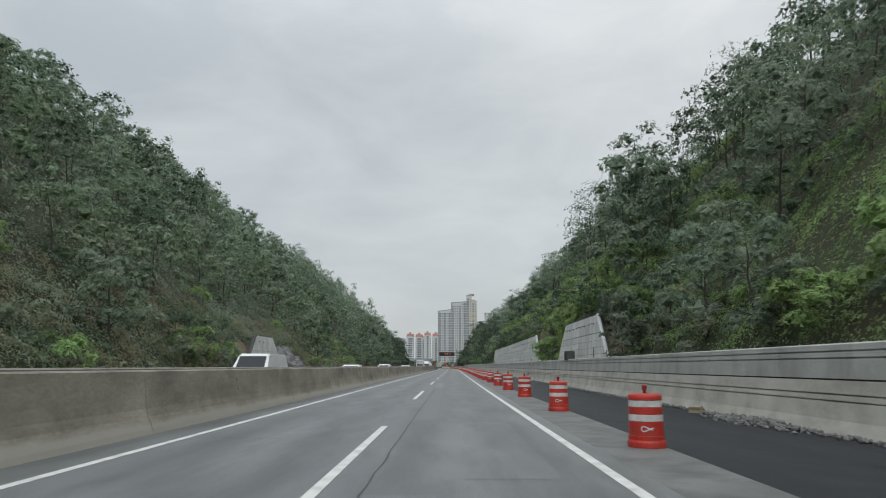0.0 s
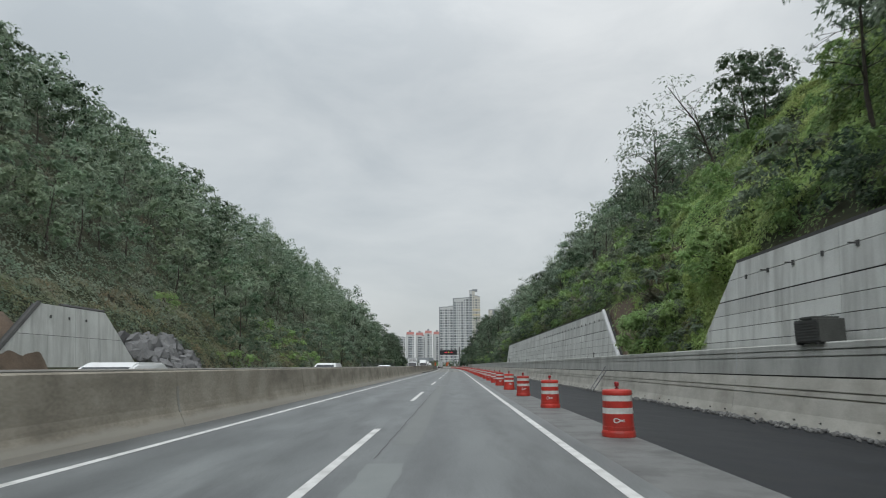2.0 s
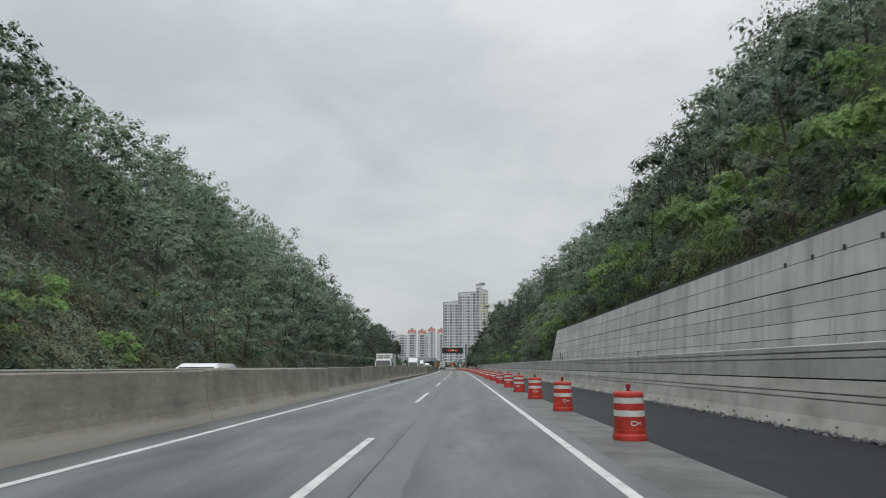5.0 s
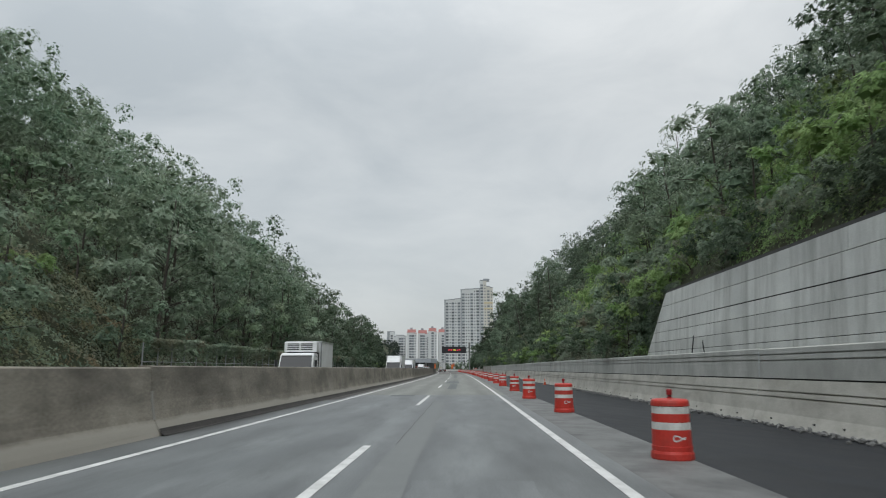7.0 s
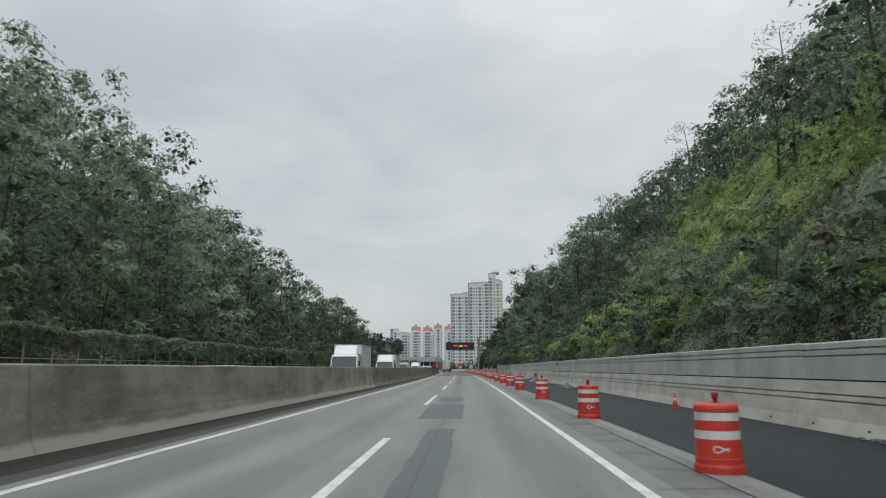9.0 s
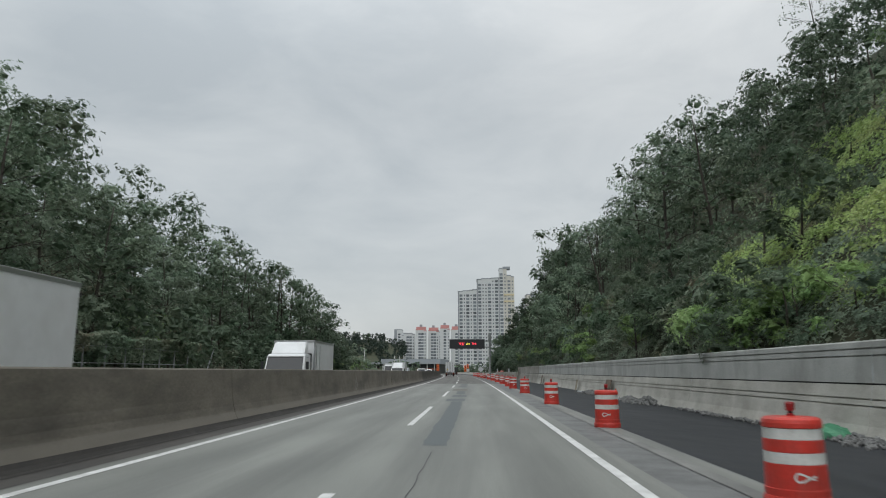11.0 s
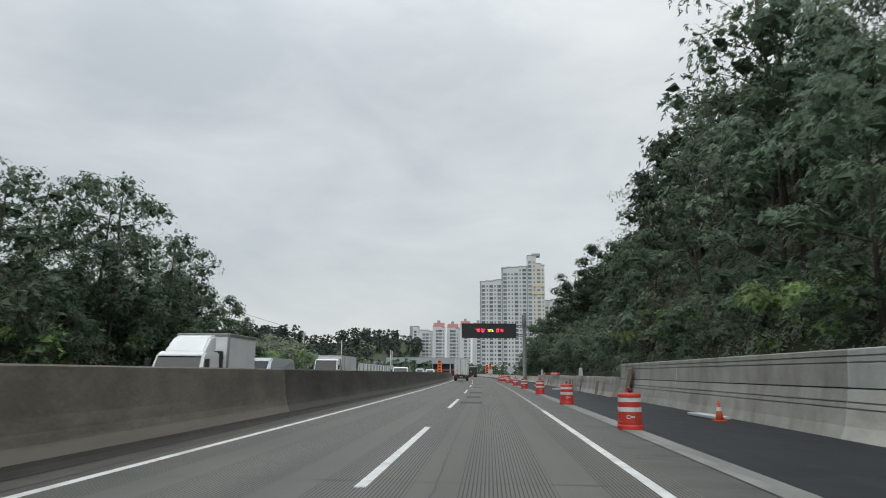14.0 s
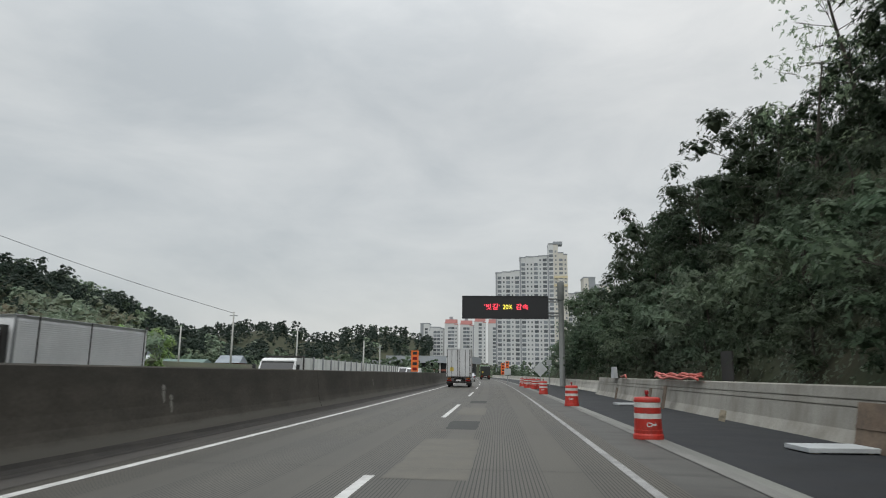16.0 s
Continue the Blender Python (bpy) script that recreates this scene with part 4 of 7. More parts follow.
def retaining_wall(name, x, y_near, y_far, foot_near, foot_far, top, side=1, label="", rows=(0.9, 1.5, 2.09, 2.69, 3.32, 4.25), col=2.0, lean=0.09, z0=0.9):
    """A panelled wall with sloping ends on a line along the road; y_* are the top corners, foot_* the bottom ones."""
    root = empty(name, pose(0, 0, 0), label, "retaining wall", kind="structure")

    def edge(z):
        f = (z - z0) / (top - z0)
        return foot_near + (y_near - foot_near) * f, foot_far + (y_far - foot_far) * f

    def at(y, z, depth):
        return (road_x(y) + x + side * (lean * (z - z0) + depth), y, z)

    # backing slab, its front 3 cm behind the panels
    n = 24
    vs, fs = [], []
    for d in (0.05, 0.5):
        for z in (z0, top - 0.03):
            a, b = edge(z)
            for i in range(n + 1):
                vs.append(at(a + (b - a) * i / n, z, d))
    k = n + 1
    for i in range(n):
        for p, q in ((0, 1), (3, 2), (1, 3), (2, 0)):
            fs.append((p * k + i, p * k + i + 1, q * k + i + 1, q * k + i))
    fs += [(0, k, 3 * k, 2 * k), (n, k + n, 3 * k + n, 2 * k + n)]
    put("backing", mesh_from("backing", vs, fs, M_GROOVE), root)
    zs = [z0, *[r + z0 for r in rows if r + z0 < top - 0.3], top]
    g = 0.013
    for za, zb in zip(zs, zs[1:]):
        a0, b0 = edge(za)
        a1, b1 = edge(zb)
        lo, hi = max(a0, a1), min(b0, b1)
        m = max(1, int(round((hi - lo) / col)))
        ys = [lo + (hi - lo) * i / m for i in range(m + 1)]
        cells = []
        for i in range(m):
            ca, cb, ta, tb = ys[i], ys[i + 1], ys[i], ys[i + 1]
            if i == 0:
                ca, ta = a0, a1
            if i == m - 1:
                cb, tb = b0, b1
            cells.append((ca, cb, ta, tb))
        for ca, cb, ta, tb in cells:
            gl, gh = (0.026 if abs(v - 4.22) < 0.06 else g for v in (za, zb))
            quad = [(ca + g, za + gl), (cb - g, za + gl), (tb - g, zb - gh), (ta + g, zb - gh)]
            vs = [at(y, z, 0.0) for y, z in quad] + [at(y, z, 0.06) for y, z in quad]
            fs = [(0, 1, 2, 3), (7, 6, 5, 4), (0, 4, 5, 1), (1, 5, 6, 2), (2, 6, 7, 3), (3, 7, 4, 0)]
            put("panel", mesh_from("panel", vs, fs, M_PANEL), root)
    # dark coping along the top, pale trim down the near end
    bm = bmesh.new()
    tube(bm, [at(y_near + 2.2 + (y_far - y_near - 2.2) * i / 12, top + 0.05, 0.12) for i in range(13)], [0.13] * 13, 5)
    part("coping", bm, M_COPING, root, "dark coping strip")
    bm = bmesh.new()
    tube(bm, [at(y_near - 0.05, top + 0.02, 0.1), at(foot_near - 0.05, z0, 0.1)], [0.16, 0.16], 6)
    part("end_trim", bm, M_PIPE_WHITE if side > 0 else M_COPING, root, "sloping end trim")
    # iron brackets in a row under the coping
    for i in range(int((y_far - y_near) / 2.0)):
        y = y_near + 1.0 + 2.0 * i
        if i > 18:
            break
        bm = bmesh.new()
        q = at(y, top - 0.75, 0.0)
        box(bm, q[0] - side * 0.02 - 0.03, q[0] - side * 0.02 + 0.03, q[1] - 0.06, q[1] + 0.06, q[2] - 0.09, q[2] + 0.09)
        if i % 3 != 1 and y < 80:
            box(bm, q[0] - side * 0.2 - 0.12, q[0] - side * 0.2 + 0.12, q[1] - 0.025, q[1] + 0.025, q[2] - 0.02, q[2] + 0.03)
        part("bracket", bm, M_COPING, root, "dark iron bracket")
    return root


retaining_wall("retaining_wall_1", 13.9, 58.6, 74.7, 52.6, 80.3, 5.85, col=9.0, label="grey concrete panel retaining wall with stains and brackets")
retaining_wall("retaining_wall_2", 13.9, 102.2, 200.6, 94.4, 205.6, 5.95, col=10.0, label="long grey concrete panel retaining wall along the cut")
retaining_wall("retaining_wall_3", -22.9, 84.9, 92.4, 79.6, 97.8, 5.2, side=-1, label="short stained concrete panel retaining wall in the slope", rows=(2.4,), col=3.0)

# ================= trees =================
RNG = np.random.default_rng(7)


def leaf_cards(centres, normals, size, rng, droop=0.25):
    """Triangles (n, 3, 3): pointed leaves at centres, roughly facing normals."""
    n = len(centres)
    nrm = normals + rng.normal(0, 0.55, (n, 3))
    nrm /= np.linalg.norm(nrm, axis=1, keepdims=True) + 1e-9
    u = np.cross(nrm, rng.normal(0, 1, (n, 3)))
    u /= np.linalg.norm(u, axis=1, keepdims=True) + 1e-9
    v = np.cross(nrm, u)
    s = size * rng.uniform(0.6, 1.35, (n, 1))
    w = s * rng.uniform(0.40, 0.60, (n, 1))
    tip = centres + u * s
    tip[:, 2] -= droop * s[:, 0]
    base = centres - u * s * 0.6
    return np.stack([base + v * w, tip, base - v * w], axis=1)


def crown_cards(blobs, count, size, rng, leaflets=5):
    """Drooping sprays of leaflets on the shells of clumps; blobs are (x, y, z, rx, rz)."""
    b = np.array(blobs)
    m = max(1, count // leaflets)
    area = b[:, 3] ** 2 + b[:, 3] * b[:, 4]
    pick = rng.choice(len(b), m, p=area / area.sum())
    d = rng.normal(0, 1, (m, 3))
    d[:, 2] = d[:, 2] * 0.85 + 0.5
    d /= np.linalg.norm(d, axis=1, keepdims=True)
    r = rng.uniform(0.55, 1.15, (m, 1)) ** 0.5
    c = b[pick, :3] + d * np.stack([b[pick, 3], b[pick, 3], b[pick, 4]], axis=1) * r
    nrm = d * 0.8 + np.array([0, 0, 0.55]) + rng.normal(0, 0.4, (m, 3))
    nrm /= np.linalg.norm(nrm, axis=1, keepdims=True) + 1e-9
    out = d * np.array([1, 1, 0.3]) + rng.normal(0, 0.5, (m, 3)) + np.array([0, 0, -0.2])
    u = out - nrm * np.sum(out * nrm, axis=1, keepdims=True)
    u /= np.linalg.norm(u, axis=1, keepdims=True) + 1e-9
    v = np.cross(nrm, u)
    stem = size * 1.9 * rng.uniform(0.7, 1.3, (m, 1))
    made = []
    for k in range(leaflets):
        f = (k + 0.5) / leaflets
        side = 0.0 if k == leaflets - 1 else (1.0 if k % 2 else -1.0)
        p = c + u * stem * (f - 0.35)
        p[:, 2] -= 0.3 * stem[:, 0] * f * f
        way = u * (0.6 if side else 1.0) + v * side * 0.8 + rng.normal(0, 0.18, (m, 3))
        way /= np.linalg.norm(way, axis=1, keepdims=True) + 1e-9
        across = np.cross(nrm, way)
        s = size * rng.uniform(0.75, 1.3, (m, 1))
        tip = p + way * s * 1.2
        tip[:, 2] -= 0.18 * s[:, 0]
        made.append(np.stack([p + across * s * 0.34, tip, p - across * s * 0.34], axis=1))
    return np.concatenate(made)


def blocking_lumps(blobs, fill, rng, least):
    """Solid lumps added inside the larger clumps to block light and sight: uneven, eight-sided, of loose triangles."""
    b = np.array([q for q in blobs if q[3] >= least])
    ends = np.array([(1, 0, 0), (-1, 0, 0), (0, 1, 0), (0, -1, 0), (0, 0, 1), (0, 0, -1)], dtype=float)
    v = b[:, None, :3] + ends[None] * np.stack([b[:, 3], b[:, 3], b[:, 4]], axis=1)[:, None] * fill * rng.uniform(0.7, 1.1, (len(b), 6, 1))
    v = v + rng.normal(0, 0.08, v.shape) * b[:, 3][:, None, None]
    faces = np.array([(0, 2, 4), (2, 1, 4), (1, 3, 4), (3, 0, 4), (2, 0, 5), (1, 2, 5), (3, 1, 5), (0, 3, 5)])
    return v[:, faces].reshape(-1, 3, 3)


BLOBS = {}
LEAF_RNG = np.random.default_rng(17)


def make_tree(seed, height, spread, clumps, leaves, size, mat, start=0.3, lean=0.0, name="tree", label="", fill=0.5, arch=0.0):
    """A tapered trunk with limbs and a crown of many leaf clumps with gaps."""
    rng = np.random.default_rng(seed)
    rnd = random.Random(seed)
    root = empty(name, pose(0, 0, -500), label, "tree")
    geo_v, geo_f = [], []

    def add(points, radii, n=6):
        vs, fs = tube_geo(points, radii, n)
        k = len(geo_v)
        geo_v.extend(vs)
        geo_f.extend(tuple(i + k for i in f) for f in fs)

    trunk = []
    for i in range(7):
        f = i / 6
        trunk.append((lean * height * f * f + rnd.uniform(-0.12, 0.12) * f * spread * 0.4, rnd.uniform(-0.12, 0.12) * f * spread * 0.4, height * 0.92 * f - 0.6))
    r0 = 0.012 * height + 0.025
    add(trunk, [r0 * (1 - 0.85 * i / 6) + 0.012 for i in range(7)], 7)
    blobs = []
    for k in range(clumps):
        f = start + (1 - start) * (k + rnd.random()) / clumps
        i = min(5, int(f * 6))
        g = f * 6 - i
        p = [trunk[i][j] * (1 - g) + trunk[i + 1][j] * g for j in range(3)]
        a = k * 2.4 + rnd.uniform(-0.5, 0.5)
        reach = spread * (0.45 + 0.75 * math.sin(math.pi * min(1, (f - start) / (1 - start) * 0.8 + 0.18))) * rnd.uniform(0.55, 1.0)
        q = (p[0] + math.cos(a) * reach, p[1] + math.sin(a) * reach, p[2] + reach * rnd.uniform(0.1, 0.55))
        mid = [(p[j] + q[j]) / 2 for j in range(3)]
        mid[2] += reach * (0.08 + 0.22 * arch)
        add([p, mid, q], [r0 * (0.38 + 0.25 * arch) * (1.1 - f), r0 * (0.24 + 0.16 * arch) * (1.1 - f), 0.012], 4)
        for s in range(2):
            e = (q[0] + rnd.uniform(-0.5, 0.5) * spread * 0.4, q[1] + rnd.uniform(-0.5, 0.5) * spread * 0.4, q[2] + rnd.uniform(0.1, 0.5) * spread * 0.35)
            add([mid, [(mid[j] + e[j]) / 2 + 0.05 for j in range(3)], e], [r0 * 0.16 * (1.1 - f) + 0.006, 0.014, 0.006], 3)
            w = spread * rnd.uniform(0.16, 0.30)
            blobs.append((*e, w, w * 0.7))
        w = spread * rnd.uniform(0.22, 0.42)
        blobs.append((*q, w, w * rnd.uniform(0.55, 0.8)))
    put("trunk", mesh_from("trunk", geo_v, geo_f, M_BARK, True), root, None, "dark bare trunk and limbs")
    cards = crown_cards(blobs, 2 * leaves, size * 0.92, rng)
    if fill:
        cards = np.concatenate([cards, blocking_lumps(blobs, fill, rng, spread * 0.22)])
    put("crown", tris("crown", cards, mat), root)
    BLOBS[root] = (blobs, mat, fill, spread * 0.22)
    return root


KINDS = {
    "broad": [make_tree(11 + i, h, s, c, lv, z, m, st, label=lb) for i, (h, s, c, lv, z, m, st, lb) in enumerate([
        (8.5, 2.9, 14, 2500, 0.168, M_LEAF, 0.18, "leafy green broadleaf tree on the hillside"),
        (10.0, 3.1, 16, 2700, 0.174, M_LEAF, 0.24, "tall green broadleaf tree on the hillside"),
        (7.0, 2.7, 13, 2300, 0.163, M_LEAF_LIGHT, 0.12, "light green broadleaf tree on the hillside"),
        (9.0, 3.0, 15, 2500, 0.168, M_LEAF_DARK, 0.2, "dark green broadleaf tree on the hillside"),
        (6.0, 2.6, 13, 2200, 0.16, M_LEAF, 0.06, "bushy green young tree on the slope")])],
    "tall": [make_tree(41 + i, h, s, c, lv, z, m, st, label=lb, fill=0.35) for i, (h, s, c, lv, z, m, st, lb) in enumerate([
        (13.0, 3.4, 20, 2600, 0.178, M_LEAF, 0.2, "tall slender locust tree with feathery leaves"),
        (15.0, 3.6, 22, 2600, 0.178, M_LEAF_DARK, 0.25, "tall dark tree with an open crown"),
        (12.0, 3.6, 20, 2600, 0.178, M_LEAF, 0.18, "tall green tree with layered limbs")])],
    "thin": [make_tree(71 + i, h, s, c, lv, z, m, st, ln, label=lb, fill=0) for i, (h, s, c, lv, z, m, st, ln, lb) in enumerate([
        (12.0, 3.0, 18, 1100, 0.13, M_LEAF, 0.35, -0.1, "thin tree with sparse leaves and bare twigs"),
        (10.0, 2.9, 16, 1000, 0.13, M_LEAF_LIGHT, 0.3, 0.1, "sparse light tree with bare branches")])],
    "open": [make_tree(81 + i, h, s, c, lv, 0.15, m, 0.28, ln, label=lb, fill=0, arch=0.9) for i, (h, s, c, lv, m, ln, lb) in enumerate([
        (11.0, 5.0, 15, 1900, M_LEAF, -0.22, "leaning open tree with long dark arching limbs"),
        (12.0, 4.6, 16, 2100, M_LEAF_DARK, -0.12, "open dark tree with bare arching limbs"),
        (13.0, 3.8, 17, 800, M_LEAF, -0.42, "leaning nearly bare tree with long thin limbs")])],
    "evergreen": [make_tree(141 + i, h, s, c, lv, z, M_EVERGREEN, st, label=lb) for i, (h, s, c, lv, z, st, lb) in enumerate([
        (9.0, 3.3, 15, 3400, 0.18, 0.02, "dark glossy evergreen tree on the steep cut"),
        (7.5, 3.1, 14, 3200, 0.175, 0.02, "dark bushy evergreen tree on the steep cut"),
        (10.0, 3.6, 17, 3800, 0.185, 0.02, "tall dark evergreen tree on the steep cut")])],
    "ivy": [make_tree(191 + i, h, s, c, lv, z, m, 0.02, name="bush", label=lb) for i, (h, s, c, lv, z, m, lb) in enumerate([
        (2.6, 1.8, 9, 2000, 0.11, M_LEAF_DARK, "dense dark ivy-grown bush on the cut slope"),
        (2.2, 1.7, 9, 2000, 0.10, M_SCRUB, "dense scrubby bush on the cut slope"),
        (2.4, 1.8, 9, 2000, 0.12, M_EVERGREEN, "dense dark evergreen bush on the cut slope")])],
    "bush": [make_tree(91 + i, h, s, c, lv, z, m, 0.02, name="bush", label=lb) for i, (h, s, c, lv, z, m, lb) in enumerate([
        (3.0, 1.9, 10, 1450, 0.128, M_SCRUB, "dense green bush on the slope"),
        (2.4, 1.7, 9, 1400, 0.125, M_VINE, "bright green creeper-grown bush on the slope"),
        (3.6, 2.1, 11, 1450, 0.135, M_LEAF_DARK, "dark green bush on the slope")])],
}
WOOD_CARDS, WOOD_TRUNKS = {}, {}


def plant(kind, off, y, scale=1.0, pick=None, group="", joined=None, yaw=None):
    """Plants a tree as a thing, or adds it to a joined wood."""
    protos = KINDS[kind]
    p = protos[int(RNG.integers(len(protos))) if pick is None else pick % len(protos)]
    if off > 0:
        off = max(off, out(10.35, y) + 0.4 + 0.8 * scale)
    z = hill(off, y)
    s = scale * float(RNG.uniform(0.82, 1.18))
    m = pose(road_x(y) + off, y, z, float(RNG.uniform(-5, 5)), float(RNG.uniform(-5, 5)), float(RNG.uniform(0, 360)) if yaw is None else yaw) @ Matrix.Diagonal((s, s, s * float(RNG.uniform(0.92, 1.1)), 1))
    if joined:
        blobs, mat, fill, least = BLOBS[p]
        n, size = joined[1], joined[2]
        mm = np.array(m)
        co = crown_cards(blobs, int(n * 2.3), size * 0.8 / s, LEAF_RNG)
        WOOD_CARDS.setdefault((joined[0], mat), []).append(co @ mm[:3, :3].T + mm[:3, 3])
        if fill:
            co = blocking_lumps(blobs, fill * (0.9 if off < 0 else 0.55), LEAF_RNG, least)
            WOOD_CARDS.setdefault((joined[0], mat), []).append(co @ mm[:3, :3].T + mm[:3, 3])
        WOOD_TRUNKS.setdefault(joined[0], []).append((m, 9.0 if kind != "bush" else 2.0))
        return None
    ob = copy_thing(p, m)
    ob.matrix_basis = m
    return tagged(ob, group=group)


def finish_wood(key, label):
    root = empty(key, pose(0, 0, 0), label, "woods", kind="stuff")
    for (k, mat), arrays in WOOD_CARDS.items():
        if k == key:
            put("crowns", tris("crowns", np.concatenate(arrays), mat), root, kind="stuff")
    vs, fs = [], []
    for m, h in WOOD_TRUNKS[key]:
        k = len(vs)
        tv, tf = tube_geo([m @ Vector((0, 0, -0.6)), m @ Vector((0.25, 0.1, h * 0.25)), m @ Vector((0, 0.35, h * 0.55))], [0.12, 0.08, 0.02], 5)
        vs += tv
        fs += [tuple(i + k for i in f) for f in tf]
    put("trunks", mesh_from("trunks", vs, fs, M_BARK), root, kind="stuff")


def woods():
    # right-hand slope: the two lowest rows are single trees, the rest one wood
    y = -10.0
    while y < 470:
        rows = 7 if y < 330 else (6 if y < 372 else (4 if y < 400 else (3 if y < 440 else 2)))
        for r in range(rows):
            o = (16.3 if y < 205 else (13.8 if y < 372 else 15.0) + 5 * (flare(y) - 1)) + r * 5.0 + float(RNG.uniform(-1.8, 1.8))
            yy = y + float(RNG.uniform(-2.2, 2.2))
            if wall_span(yy) > 0 and o < 18.0:
                o = 18.0 + float(RNG.uniform(0, 1.0))
            low = r < 2 and yy < 330
            tall = yy > 335
            kind = "bush" if (low and RNG.random() < 0.6) else ("tall" if (tall and RNG.random() < 0.5) else ("thin" if RNG.random() < 0.09 else "broad"))
            s = (0.8 if (low and kind != "bush") else 1.05) - 0.12 * smooth(200, 240, yy)
            if kind == "tall":
                s = 0.8 - 0.26 * (smooth(366, 378, yy) - smooth(408, 420, yy))
            if 372 < yy < 415 and kind == "broad":
                s *= 0.82
            if 75 < yy < 101 and r < 5:
                kind, s = "bush", 0.8
            if 205 < yy < 300 and 1 <= r <= 3 and RNG.random() < 0.6 and kind != "bush":
                kind, s = "bush", 1.35
            pick = 1 if kind == "tall" and yy > 350 else (3 if kind == "broad" and yy > 262 and RNG.random() < 0.65 else None)
            if kind == "broad" and r >= 3 and RNG.random() < 0.5 or kind == "broad" and yy > 285:
                pick = 3
            if 318 < yy < 364 and r < 3 and kind == "broad" and int(yy * 10) % 3:
                pick = 0
            if dip(yy) > 0.4:
                kind, s, pick = "bush", 1.15, None
            elif 118 < yy < 185 and r >= 3:
                s *= 0.72
            if kind == "bush":
                pick = 1 if yy < 262 and RNG.random() < 0.7 else (2 if yy > 270 and RNG.random() < 0.6 else None)
            if yy > 374:
                pick = {"broad": 3, "tall": 1, "bush": 2}.get(kind, pick)
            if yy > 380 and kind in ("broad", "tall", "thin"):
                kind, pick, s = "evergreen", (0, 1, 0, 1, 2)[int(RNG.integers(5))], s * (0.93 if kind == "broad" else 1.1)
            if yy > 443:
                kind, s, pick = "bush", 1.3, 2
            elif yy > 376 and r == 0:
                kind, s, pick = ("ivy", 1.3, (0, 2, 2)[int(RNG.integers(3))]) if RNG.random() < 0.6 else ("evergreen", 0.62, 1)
            if r < (1 if kind == "bush" else 2):
                plant(kind, o, yy, s * (1.2 if kind == "bush" else 1), pick, group="bushes on the hillside" if kind in ("bush", "ivy") else "trees on the hillside")
            else:
                plant(kind, o, yy, s * (1.2 if kind == "bush" else 1), pick, joined=("hillside_woods", 1200 if kind == "evergreen" else (760 if r < 4 else 480), (0.2 if kind == "bush" else 0.23) * (1 if r < 4 else 1.3)))
        # bushes close behind the barrier
        if wall_span(y) < 0.01 and not 43 < y < 52 and not 90 < y < 96:
            for _ in range(2):
                plant("bush", 11.9 + 7.2 * (flare(y) - 1) + float(RNG.uniform(0, 1.8)), y + float(RNG.uniform(-2.4, 2.4)), 0.62 + 0.3 * smooth(200, 320, y), 2 if y > 375 else None, group="bushes on the hillside")
        y += 5.0 if y < 330 else 4.4
    # left-hand slope
    y = 16.0
    while y < 382:
        steep = y < 215
        rows = 10 if steep else (8 if y < 280 else (6 if y < 330 else (5 if y < 362 else 4)))
        for r in range(rows):
            d = 1.6 + r * (5.9 if steep else 4.6) + float(RNG.uniform(-2, 2))
            yy = y + float(RNG.uniform(-2.5, 2.5))
            if d < 8 and 73 < yy < 110:
                continue
            if steep:
                kind = "bush" if (r < 2 and RNG.random() < 0.7) else "broad"
                o = -21.8 - max(d, 0.8)
                if r < 1 and kind != "bush":
                    plant(kind, o, yy, 1.0, group="bushes on the hillside" if kind == "bush" else "trees on the hillside")
                else:
                    plant(kind, o, yy, 1.05, (2 if r < 5 and kind == "broad" and RNG.random() < 0.4 else None), joined=("far_bank_woods", (850 if r < 5 else 520) if kind != "bush" else 520, (0.235 if r < 5 else 0.32) if kind != "bush" else 0.2))
            else:
                f = smooth(358, 388, yy)
                kind = "tall" if RNG.random() < 0.6 else "broad"
                o = -23.2 - max(d, 1.2)
                s = 0.98 - 0.17 * smooth(282, 298, yy) + 0.06 * smooth(326, 342, yy) - 0.24 * f
                for _ in range(2 if r == 0 and yy > 255 else 0):
                    plant("bush", -22.6 - float(RNG.uniform(0, 1.6)), yy + float(RNG.uniform(-2.4, 2.4)), 1.25, 2, joined=("far_bank_woods", 520, 0.22))
                if r < 1:
                    plant(kind, o, yy, s, None if yy < 315 else (1 if kind == "tall" else 3), group="trees on the hillside")
                    if RNG.random() < 0.6:
                        plant("bush", o + 1.0, yy + 2, 1.1, joined=("far_bank_woods", 520, 0.22))
                else:
                    plant(kind, o, yy, s, (0 if RNG.random() < 0.5 else 2) if yy < 275 else (1 if kind == "tall" and RNG.random() < (0.35 if yy < 315 else 0.85) else (3 if RNG.random() < (0.35 if yy < 315 else 0.85) else 0)), joined=("far_bank_woods", 1000, 0.24))
        y += 5.6 if steep else 4.6


woods()
